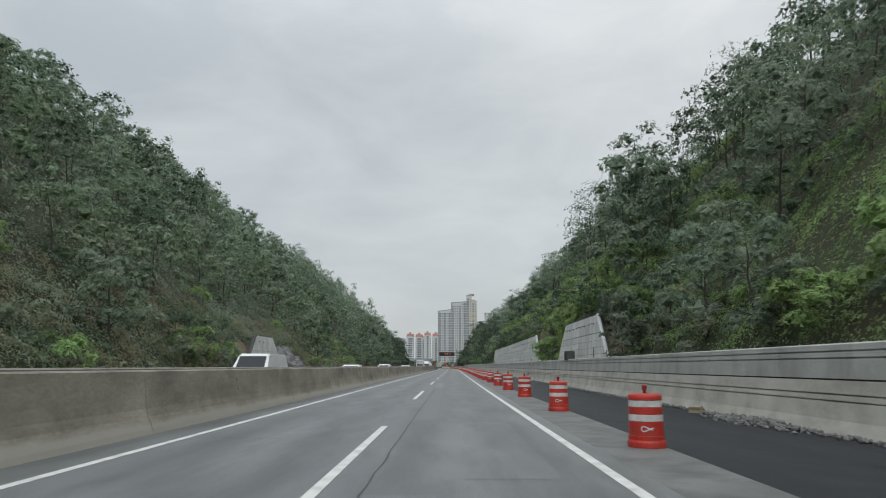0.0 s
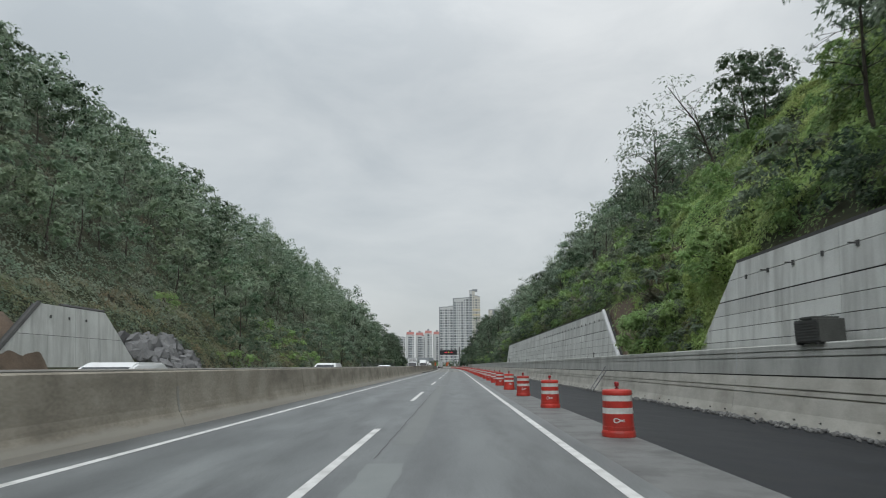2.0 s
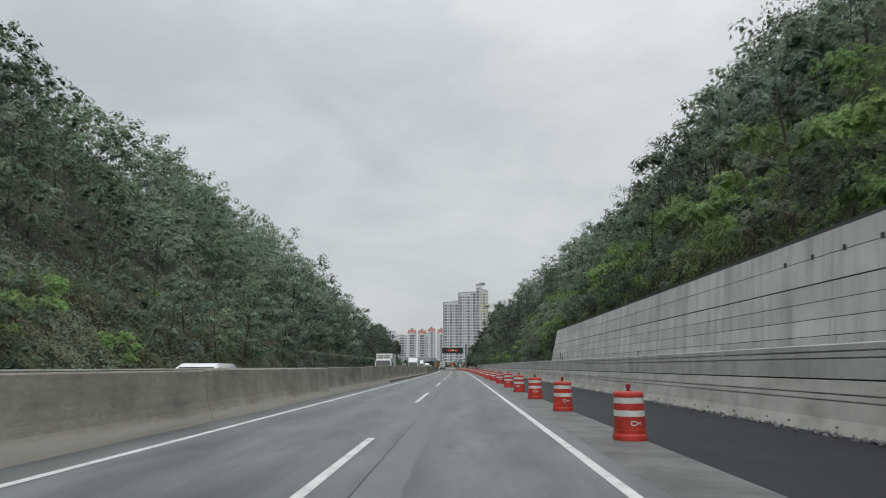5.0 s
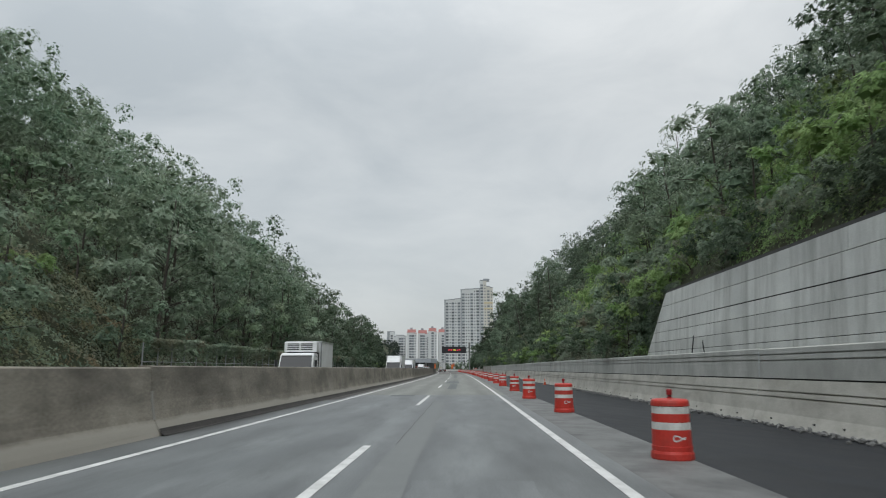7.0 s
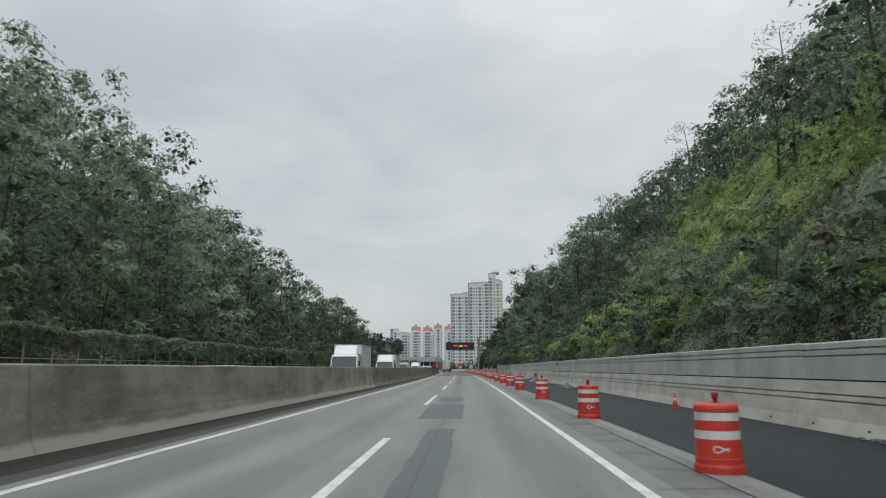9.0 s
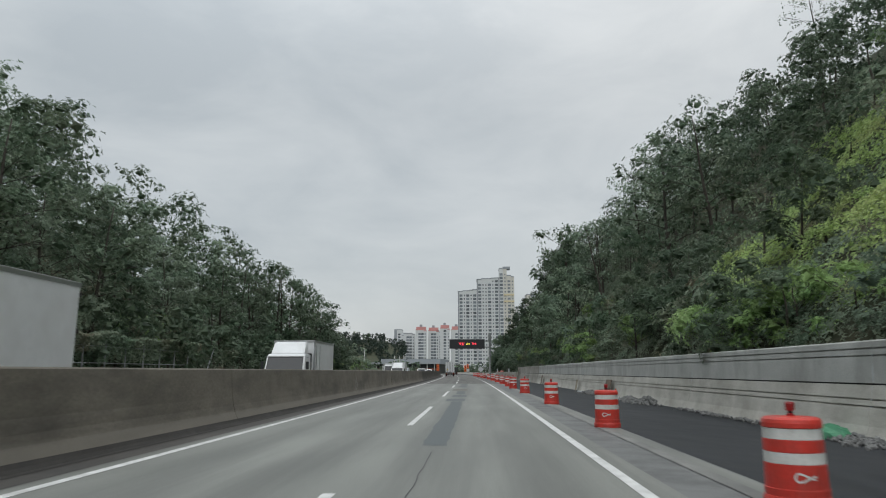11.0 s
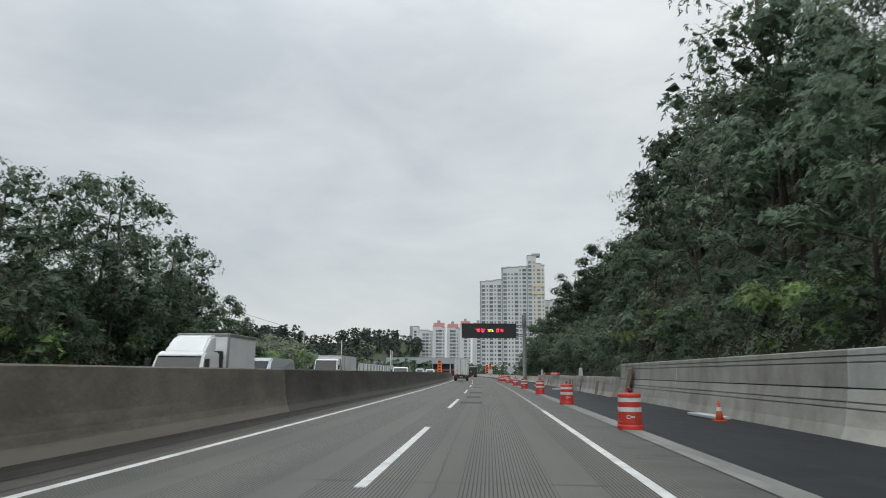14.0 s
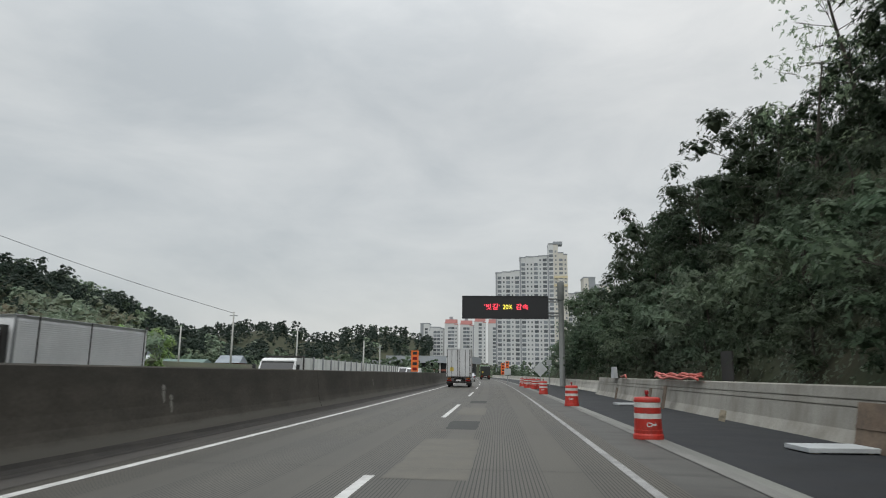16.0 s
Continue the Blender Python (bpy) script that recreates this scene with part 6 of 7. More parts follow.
apartment(-44, 1010, 0, [(5, 48, 0, G, "N"), (4, 46, 0.5, T, "W")], "grey apartment tower behind the salmon roofs", 40)

# ================= bare soil, rock and gravel =================


def soil_sheet(name, o0, o1, y0, y1, mat, label, lift=0.12, rough=0.22, seed=1):
    """A lumpy bank of bare earth over the slope, with a rim that runs into the ground."""
    nx, ny = 16, 22
    vs, fs = [], []
    for i in range(ny + 1):
        for j in range(nx + 1):
            o, y = o0 + (o1 - o0) * j / nx, y0 + (y1 - y0) * i / ny
            edge = min(i, ny - i, 3) / 3 * min(j, nx - j, 3) / 3
            z = hill(o, y) + lift * edge + rough * noise.noise(Vector((o * 1.1, y * 1.1, seed))) * edge + 0.1 * noise.noise(Vector((o * 3.5, y * 3.5, seed))) - 0.4 * (1 - edge) * (edge < 0.3)
            vs.append((road_x(y) + o, y, z))
    for i in range(ny):
        for j in range(nx):
            a = i * (nx + 1) + j
            fs.append((a, a + 1, a + nx + 2, a + nx + 1))
    return put(name, mesh_from(name, vs, fs, mat, True), None, None, label, "soil bank", "", "structure")


soil_sheet("soil_bank_1", 13.2, 15.0, 51.4, 59.0, M_SOIL, "bare brown soil bank beside the retaining wall", seed=2)
soil_sheet("soil_bank_2", 13.2, 17.4, 91.0, 103.0, M_SOIL, "bare brown soil bank beside the long retaining wall", seed=3)
soil_sheet("soil_bank_3", -26.2, -22.4, 77.6, 86.0, M_SOIL, "bare brown soil bank with cracks beside the short wall", 0.9, 0.35, 4)


def stone(rnd, size):
    bm = bmesh.new()
    bmesh.ops.create_icosphere(bm, subdivisions=1, radius=size)
    for v in bm.verts:
        v.co *= rnd.uniform(0.65, 1.2)
        v.co.z *= 0.75
    return bm


def stones(name, spots, mat, label, category, seed=5):
    """One heap of loose stones: spots are (off, y, z, size)."""
    rnd = random.Random(seed)
    protos = []
    for _ in range(6):
        bm = stone(rnd, 1.0)
        bm.verts.ensure_lookup_table()
        protos.append(([v.co.copy() for v in bm.verts], [[v.index for v in f.verts] for f in bm.faces]))
        bm.free()
    vs, fs = [], []
    for o, y, z, s in spots:
        pv, pf = rnd.choice(protos)
        r = Euler((rnd.uniform(0, 6), rnd.uniform(0, 6), rnd.uniform(0, 6))).to_matrix()
        k = len(vs)
        if o > 0:
            o, z = out(o, y), down(o, z, y)
            s *= flare(y)
        c = Vector((road_x(y) + o, y, z))
        vs += [c + (r @ v) * s for v in pv]
        fs += [tuple(i + k for i in f) for f in pf]
    return put(name, mesh_from(name, vs, fs, mat), None, None, label, category, "", "stuff")


_r = random.Random(12)
rocks = []
for _ in range(130):
    d = _r.uniform(0, 3.2)
    y = _r.uniform(98.2, 109.5)
    rocks.append((-22.2 - d, y, hill(-22.2 - d, y) + _r.uniform(-0.1, 0.4), _r.uniform(0.4, 1.0)))
stones("rock_outcrop", rocks, M_ROCK, "grey rock outcrop at the foot of the bank", "rocks", 6)
strip = []
for a, b, n in ((-8, 88, 1500), (92, 150, 500), (155, 222, 900), (255, 282, 500)):
    strip += [(9.42 - abs(_r.gauss(0, 0.16)), _r.uniform(a, b), -0.03 + _r.uniform(0, 0.05), _r.uniform(0.025, 0.075)) for _ in range(n)]
stones("gravel_strip", strip, M_GRAVEL, "loose grey gravel along the foot of the new barrier", "gravel", 7)
heap = []
for cy, h, w in ((281.5, 0.28, 2.4), (285.5, 0.2, 1.8), (294.5, 0.3, 2.4), (298.0, 0.22, 2.0), (262.0, 0.12, 3.0), (14.5, 0.14, 4.0)):
    for _ in range(260):
        dy, dx = _r.gauss(0, w * 0.45), abs(_r.gauss(0, 0.33))
        top = h * math.exp(-(dy / w) ** 2 * 2 - (dx / 0.5) ** 2)
        heap.append((9.42 - dx, cy + 25 * (flare(cy) - 1) + dy, -0.05 + _r.uniform(0, 1) * top + 0.02, _r.uniform(0.03, 0.095)))
stones("rubble_heap", heap, M_GRAVEL, "heaps of broken grey rubble beside the new lane", "rubble", 8)

# ================= building-site clutter =================


# boards face the road and lean on the barrier
def lean_board(name, y, width, height, mat, label, category, off=9.45, tilt=10.0, turn=0.0):
    width, height = width * flare(y), height * flare(y)
    root = empty(name, side_spot(off, y, -0.045, turn) @ pose(0, 0, 0, 0, tilt, 0), label, category)
    part("plate", boxes((-0.03, 0.0, -width / 2, width / 2, 0, height), bevel=0.006), mat, root)
    part("batten", boxes((-0.055, -0.032, -width / 2 + 0.03, width / 2 - 0.03, height * 0.45, height * 0.45 + 0.06)), mat, root)
    return root


lean_board("steel_plate", 293.0, 1.5, 0.95, M_RUST, "brown rusty plate leaning on the barrier", "plate", 9.35, 16)
lean_board("plywood_board", 330.0, 0.9, 0.98, M_RUST, "brown plywood board leaning on the barrier", "board", 9.4, 12)
lean_board("plywood_board", 305.5, 0.5, 0.8, M_WOOD, "short timber board leaning on the barrier", "board", 9.4, 12)
lean_board("steel_plate", 359.8, 1.0, 1.75, M_RUST, "tall brown-grey plate leaning on the new barrier's end", "plate", 9.42, 12)
for y, w, h in ((366.9, 0.9, 0.95), (374.5, 0.55, 0.95), (379.6, 0.35, 1.0), (397.5, 0.5, 1.0)):
    lean_board("plywood_board", y, w, h, M_RUST, "brown board leaning on the low barrier", "board", 8.9, 11)
lean_board("steel_plate", 380.9, 1.3, 0.95, M_RUST, "rusty brown plate leaning on the low barrier", "plate", 8.85, 11)
lean_board("plywood_board", 389.6, 0.55, 0.36, M_WOOD, "small tan board leaning on the low barrier", "board", 8.85, 14)
lean_board("plywood_board", 400.2, 0.45, 0.85, M_RUST, "brown board leaning on the low barrier", "board", 8.9, 11)
lean_board("plywood_board", 409.0, 0.5, 0.7, M_RUST, "brown board leaning on the low barrier", "board", 8.9, 11)


def flat_slab(y, off, w, l, label, mat=M_SLAB):
    root = empty("slab", side_spot(off, y, -0.045, 4), label, "slab")
    part("slab_body", boxes((-w / 2, w / 2, -l / 2, l / 2, 0.03, 0.12), bevel=0.012), mat, root)
    part("runner", boxes((-w / 2 + 0.1, -w / 2 + 0.2, -l / 2 + 0.05, l / 2 - 0.05, 0.0, 0.03)), M_WOOD, root)
    part("runner", boxes((w / 2 - 0.2, w / 2 - 0.1, -l / 2 + 0.05, l / 2 - 0.05, 0.0, 0.03)), M_WOOD, root)
    return root


flat_slab(381.0, 8.15, 1.35, 0.95, "pale slab lying flat on the new asphalt")
flat_slab(400.3, 7.95, 1.2, 0.9, "pale slab lying flat on the new asphalt")
flat_slab(287.5, 9.0, 0.5, 4.5, "pale board lying along the barrier foot")
flat_slab(343.5, 8.9, 0.5, 2.6, "pale board lying along the barrier foot")
flat_slab(299.5, 9.1, 0.4, 3.0, "pale board lying along the barrier foot")
bm = boxes((-0.5, 0.5, -0.28, 0.28, 0.0, 0.1), (-0.46, 0.52, -0.25, 0.26, 0.1, 0.19), (-0.5, 0.44, -0.2, 0.27, 0.19, 0.27), bevel=0.01)
timber = empty("timber_stack", side_spot(9.18, 19.8, -0.04, 64), "small stack of pale timber offcuts on gravel", "timber")
part("timber", bm, M_WOOD, timber)
for y, w, h in ((412.2, 0.65, 0.72), (377.5, 0.5, 0.68)):
    slab = empty("upright_slab", spot(9.45, y, 1.19), "pale concrete slab standing on the barrier", "slab")
    bm = bmesh.new()
    box(bm, -0.12, 0.12, -w, w, 0, h, taper=0.05)
    bmesh.ops.bevel(bm, geom=list(bm.edges), offset=0.015, segments=1, affect="EDGES")
    part("slab_body", bm, M_SLAB, slab)
dark_board = empty("dark_board", spot(10.25, 393.0, 0.0), "dark board standing behind the low barrier", "board")
part("plate", boxes((-0.03, 0.03, -0.6, 0.6, 0.0, 2.3), bevel=0.008), M_CHASSIS, dark_board)
part("post", boxes((0.03, 0.1, -0.05, 0.05, 0.0, 2.2)), M_WOOD, dark_board)


def traffic_cone(off, y):
    root = empty("traffic_cone", side_spot(off, y, -0.045), "small orange traffic cone with a white collar", "traffic cone", "cones on the new lane")
    part("foot", boxes((-0.19, 0.19, -0.19, 0.19, 0, 0.035), bevel=0.008), M_CONE, root)
    part("cone", lathe([(0.135, 0.035), (0.09, 0.28), (0.045, 0.56), (0.03, 0.66), (0.022, 0.67)], 16), M_CONE, root, smooth=True)
    part("collar", lathe([(0.088, 0.33), (0.092, 0.335), (0.073, 0.45), (0.068, 0.452)], 16), M_BAND, root, "white collar")
    return root


for o, y in ((8.9, 287.0), (8.75, 341.8), (9.1, 229.0)):
    traffic_cone(o, y)


def ladder(y, reach, lean):
    """A ladder whose foot stands out from the barrier and whose head slants along it."""
    foot = Vector((out(9.2, y), y, down(9.2, -0.045, y)))
    head = Vector((out(9.9, y), y - lean, foot.z + reach))
    up = (head - foot).normalized()
    side = up.cross(Vector((1, 0, 0))).normalized() * 0.22
    root = empty("ladder", spot(0, y) @ pose(0, -y, 0), "grey aluminium ladder leaning on the new barrier", "ladder")
    for sgn in (-1, 1):
        part("rail", tube(bmesh.new(), [foot + side * sgn, head + side * sgn], [0.035, 0.035], 4), M_STEEL, root)
    for i in range(6):
        q = foot + up * (0.22 + 0.29 * i)
        part("rung", tube(bmesh.new(), [q - side, q + side], [0.018, 0.018], 5), M_STEEL, root)
    return root


ladder(96.4, 1.75, 1.3)


def site_box():
    """The dark slatted generator by the first retaining wall."""
    root = empty("generator", spot(out(10.12, 66.3), 66.3, down(10.12, 1.87, 66.3) - 0.5), "dark grey slatted generator box sitting on the new barrier", "generator")
    part("body", boxes((-0.4, 0.4, -0.75, 0.75, 0.5, 1.22), bevel=0.03), M_GENERATOR, root)
    for i in range(7):
        part("slat", boxes((-0.425, -0.4, -0.7, 0.7, 0.56 + 0.09 * i, 0.61 + 0.09 * i)), M_COPING, root)
    part("lid", boxes((-0.43, 0.43, -0.4, 0.3, 1.22, 1.3), bevel=0.015), M_GENERATOR, root)
    for x in (-0.3, 0.3):
        for y in (-0.6, 0.6):
            part("foot", boxes((x - 0.12, x + 0.12, y - 0.08, y + 0.08, 0.44, 0.5)), M_CHASSIS, root)


site_box()


def pipe(points, r, mat, name, label, category):
    bm = bmesh.new()
    tube(bm, points, [r] * len(points), 7)
    root = put(name, None, None, None, label, category)
    part("hose" if "hose" in name else "pipe", bm, mat, root, smooth=True)
    return root


for y, h, bend in ((58.2, 2.1, 0.5), (57.2, 1.2, -0.35), (104.0, 1.6, 0.25), (106.5, 1.3, -0.3), (195.0, 1.5, 0.4), (193.0, 1.2, -0.3), (160.0, 0.9, 0.5)):
    x = road_x(y) + 13.75
    z = hill(13.75, y) - 0.05
    pipe([(x + 0.05 * k / 9, y - bend * math.sin(k / 9 * 1.5) ** 2, z + h * (k / 9) ** 0.9) for k in range(10)], 0.03, M_BLACK, "drain_hose", "thin black hose standing up before the wall", "hose")
for i in range(4):
    pts = []
    for k in range(13):
        f = k / 12
        y = 393.5 + 7.2 * f + 0.15 * i
        pts.append((road_x(y) + 9.3 + 0.09 * i + 0.09 * math.sin(f * 7 + i), y, 1.24 + 0.05 * i + 0.10 * math.sin(f * 9 + i * 1.7) ** 2 + 0.25 * max(0, f - 0.75)))
    pipe(pts, 0.05, M_HOSE, "hose", "red corrugated hose lying on the barrier", "hose")
pipe([(road_x(409) + 9.35, 407.6, 1.24), (road_x(409) + 9.45, 408.4, 1.4), (road_x(409) + 9.4, 409.6, 1.27), (road_x(409) + 9.5, 410.4, 1.3)], 0.06, M_HOSE, "hose", "short red hose on the barrier", "hose")
tarp = empty("tarpaulin", side_spot(9.2, 262.5, -0.04), "crumpled green tarpaulin at the barrier foot", "tarpaulin")
bm = bmesh.new()
bmesh.ops.create_icosphere(bm, subdivisions=3, radius=0.5)
for v in bm.verts:
    v.co = Vector((v.co.x * 0.7, v.co.y * 1.7, max(0, v.co.z) * 0.75)) * (1 + 0.25 * noise.noise(v.co * 4))
part("sheet", bm, M_TARP, tarp)

# ================= creeper fence on the far side =================


def creeper_fence(y0, y1, off=-20.7):
    root = empty("creeper_fence", pose(0, 0, 0), "tall wire fence overgrown with green creepers on top", "fence")
    n = int((y1 - y0) / 2.4)
    pm = mesh_from("post", *tube_geo([(0, 0, -0.1), (0, 0, 3.25)], [0.05, 0.05], 6), M_STEEL)
    for i in range(n + 1):
        y = y0 + 2.4 * i
        put("post", pm, root, pose(road_x(y) + off, y, 0))
    for z in (0.9, 1.9, 2.9):
        bm = bmesh.new()
        tube(bm, [(road_x(y0 + k * 4) + off, y0 + k * 4, z) for k in range(int((y1 - y0) / 4) + 1)], [0.025] * (int((y1 - y0) / 4) + 1), 5)
        part("rail", bm, M_STEEL, root)
    rng = np.random.default_rng(21)
    m = int((y1 - y0) * 420)
    y = rng.uniform(y0, y1, m)
    lump = np.array([0.25 + 0.35 * noise.noise(Vector((v * 0.35, 2.2, 0))) for v in y])
    hang = rng.random(m) ** 2.2
    depth = np.array([1.0 + 2.0 * max(0, noise.noise(Vector((v * 0.12, 9.1, 0)))) for v in y])
    z = 3.35 + lump - hang * depth
    x = np.array([road_x(v) for v in y]) + off + rng.normal(0, 0.22, m) * (1.0 - 0.5 * hang)
    co = leaf_cards(np.stack([x, y, z], axis=1), np.stack([np.full(m, 0.6), rng.normal(0, 0.3, m), np.full(m, 0.8)], axis=1), 0.115, rng, 0.4)
    put("creeper", tris("creeper", co, M_SCRUB), root, None, "green creeper leaves", kind="stuff")
    return root


creeper_fence(206, 304)
fence_end = empty("fence_brace", spot(-20.7, 306.5, 0), "leaning steel brace at the fence's end", "brace")
bm = bmesh.new()
tube(bm, [(0, -1.5, 0), (0, 0.8, 3.3)], [0.06, 0.06], 6)
part("bar", bm, M_STEEL, fence_end)

# ================= vehicles =================


def wheel(parent, x, y, r=0.48, w=0.28):
    m = pose(x, y, r, 0, 90, 0)
    tyre = part("wheel", lathe([(r * 0.62, -w / 2), (r * 0.94, -w / 2), (r, -w / 2 + 0.05), (r, w / 2 - 0.05), (r * 0.94, w / 2), (r * 0.62, w / 2)], 20), M_RUBBER, parent, "black tyre", m)
    part("rim", lathe([(r * 0.6, -w / 2 + 0.04), (r * 0.2, -w / 2 + 0.09), (r * 0.2, w / 2 - 0.09), (r * 0.6, w / 2 - 0.04)], 14), M_STEEL, tyre)


def cab(root, w, h, d, paint, y0=0.0, z0=0.55, rake=0.32):
    """A cab-over cab with its front at y0, facing -y."""
    bm = bmesh.new()
    a = w / 2
    zb = z0 + (h - z0) * 0.45
    prof = [(0.02, z0), (0.0, zb), (rake, h - 0.12), (rake + 0.18, h), (d, h), (d, z0)]
    left = [bm.verts.new((-a + (0.07 if z > zb else 0), y0 + y, z)) for y, z in prof]
    right = [bm.verts.new((a - (0.07 if z > zb else 0), y0 + y, z)) for y, z in prof]
    n = len(prof)
    bm.faces.new(left)
    bm.faces.new(right[::-1])
    for i in range(n):
        bm.faces.new((left[i], left[(i + 1) % n], right[(i + 1) % n], right[i]))
    bmesh.ops.bevel(bm, geom=list(bm.edges), offset=0.05, segments=2, affect="EDGES")
    body = part("cab", bm, paint, root)
    # windscreen and side windows lie just proud of the shell
    def pane(name, pts):
        b = bmesh.new()
        b.faces.new([b.verts.new(p) for p in pts])
        r = bmesh.ops.extrude_face_region(b, geom=list(b.faces))
        nrm = (Vector(pts[1]) - Vector(pts[0])).cross(Vector(pts[2]) - Vector(pts[0])).normalized()
        for v in r["geom"]:
            if isinstance(v, bmesh.types.BMVert):
                v.co -= nrm * 0.02
        part(name, b, M_GLASS_DARK, body, "dark glass")
    f0, f1 = -0.02, 0.97
    def fr(x, f):
        return (x, y0 - 0.012 + rake * f, zb + (h - 0.12 - zb) * f)
    pane("windscreen", [fr(-a + 0.09, f0), fr(a - 0.09, f0), fr(a - 0.14, f1), fr(-a + 0.14, f1)])
    for x in (-0.45, 0.25):
        part("wiper", boxes((x - 0.3, x + 0.3, y0 - 0.05, y0 - 0.03, zb - 0.01, zb + 0.015)), M_BLACK, body)
    part("cowl", boxes((-a + 0.1, a - 0.1, y0 - 0.03, y0 + 0.02, zb - 0.11, zb - 0.03), bevel=0.01), M_CHASSIS, body)
    part("visor", boxes((-a + 0.14, a - 0.14, y0 + rake * 0.93 - 0.06, y0 + rake * 0.93 + 0.02, h - 0.16, h - 0.11), bevel=0.01), paint, body)
    for s in (-1, 1):
        x0, x1 = s * (a - 0.058), s * (a - 0.062)
        pts = [(x0, y0 + 0.16, zb - 0.06), (x0, y0 + d * 0.78, zb + 0.02), (x1, y0 + d * 0.78, h - 0.18), (x1, y0 + rake + 0.08, h - 0.18)]
        pane("side_window", pts if s > 0 else pts[::-1])
        part("mirror", boxes((s * (a + 0.12) - 0.07, s * (a + 0.12) + 0.07, y0 + 0.1, y0 + 0.2, zb + 0.15, zb + 0.55), bevel=0.02), M_BLACK, body)
        part("headlight", boxes((s * (a - 0.32) - 0.2, s * (a - 0.32) + 0.2, y0 - 0.03, y0 + 0.04, z0 + 0.12, z0 + 0.3), bevel=0.02), M_HEADLIGHT, body)
    part("grille", boxes((-a * 0.5, a * 0.5, y0 - 0.02, y0 + 0.03, z0 + 0.38, z0 + 0.55)), M_BLACK, body)
    part("bumper", boxes((-a, a, y0 - 0.06, y0 + 0.2, z0 - 0.2, z0 + 0.1), bevel=0.03), paint, body)
    return body


def box_truck(off, y, label, width=2.35, height=3.5, length=7.6, cab_h=2.5, reefer=False, fairing=False, box_mat=None, paint=None, turn=0.0, corrugated=False, side_door=False):
    """A cab-over lorry that faces -y at turn 0; its front stands at y."""
    root = empty("lorry", spot(off, y, 0.0, turn), label, "lorry", "lorries on the motorway")
    paint = paint or M_WHITE
    box_mat = box_mat or M_BOX
    a = width / 2
    cab(root, width - 0.12, cab_h, 1.55, paint)
    part("snorkel", boxes((a - 0.5, a - 0.12, 1.62, 1.86, 0.9, cab_h + 0.05), bevel=0.03), M_CHASSIS, root)
    part("corner_post", boxes((a - 0.05, a + 0.018, 1.93, 2.0, 0.98, height + 0.01), bevel=0.01), M_STEEL, root)
    part("chassis", boxes((-0.45, 0.45, 0.4, length - 0.2, 0.55, 0.85)), M_CHASSIS, root)
    body = part("cargo_box", boxes((-a, a, 1.95, length, 0.98, height), bevel=0.03), box_mat, root)
    for z in (0.98, height - 0.1):
        part("edge_rail", boxes((-a - 0.02, a + 0.02, 1.93, length + 0.02, z, z + 0.1), bevel=0.01), M_CHROME if z > 2 else M_CHASSIS, body)
    for yy in ((2.3, 3.15) if side_door else ()):
        part("door_frame", boxes((a + 0.004, a + 0.03, yy, yy + 0.06, 1.2, height - 0.25)), M_CHROME, body)
    if corrugated:
        for i in range(26):
            z = 1.15 + i * (height - 1.3) / 26
            for s in (-1, 1):
                part("rib", boxes((s * (a + 0.02) - 0.02, s * (a + 0.02) + 0.02, 2.0, length - 0.05, z, z + 0.05)), M_CORRUGATED, body)
        for yy in (2.9, 5.6, length - 0.25):
            part("strap", boxes((a + 0.045, a + 0.06, yy, yy + 0.05, 1.0, height)), M_CHASSIS, body)
    if reefer:
        unit = part("cooling_unit", boxes((-a * 0.9, a * 0.9, 1.15, 1.94, height - 0.68, height - 0.06), bevel=0.06), M_WHITE, root)
        # dark slab added below the unit stands for the shaded gap there
        part("unit_tray", boxes((-a * 0.8, a * 0.8, 1.3, 1.94, height - 0.78, height - 0.68), bevel=0.02), M_CHASSIS, unit)
        for i in range(4):
            for x0, x1 in ((-0.72, -0.08), (0.02, 0.66)):
                part("vent_slat", boxes((a * x0, a * x1, 1.135, 1.155, height - 0.55 + 0.11 * i, height - 0.50 + 0.11 * i)), M_BLACK, unit)
    if fairing:
        bm = bmesh.new()
        vs = [(-a + 0.24, 0.55, cab_h - 0.02), (a - 0.24, 0.55, cab_h - 0.02), (a - 0.24, 1.5, cab_h - 0.02), (-a + 0.24, 1.5, cab_h - 0.02), (-a + 0.3, 1.1, height - 0.16), (a - 0.3, 1.1, height - 0.16), (a - 0.24, 1.5, height - 0.08), (-a + 0.24, 1.5, height - 0.08)]
        bv = [bm.verts.new(v) for v in vs]
        for f in ((0, 1, 5, 4), (4, 5, 6, 7), (1, 2, 6, 5), (0, 4, 7, 3), (2, 3, 7, 6), (0, 3, 2, 1)):
            bm.faces.new([bv[i] for i in f])
        bmesh.ops.bevel(bm, geom=list(bm.edges), offset=0.05, segments=2, affect="EDGES")
        part("fairing", bm, paint, root)
    for x in (-a + 0.22, a - 0.22):
        for yy in (1.0, length - 1.9):
            wheel(root, x, yy)
    # rear doors with locking bars, tail lamps and plate
    for s in (-1, 1):
        door = part("rear_door", boxes((min(s * 0.015, s * (a - 0.06)), max(s * 0.015, s * (a - 0.06)), length, length + 0.035, 1.1, height - 0.12), bevel=0.008), box_mat, root)
        for x in (0.12, 0.55 * a, a - 0.12):
            part("locking_bar", boxes((s * x - 0.02, s * x + 0.02, length + 0.035, length + 0.075, 1.05, height - 0.1), bevel=0.006), M_CHASSIS, door)
        for z in (1.35, 2.2, 3.0):
            part("hinge", boxes((s * (a - 0.03) - 0.05, s * (a - 0.03) + 0.05, length + 0.02, length + 0.06, z, z + 0.09)), M_CHASSIS, door)
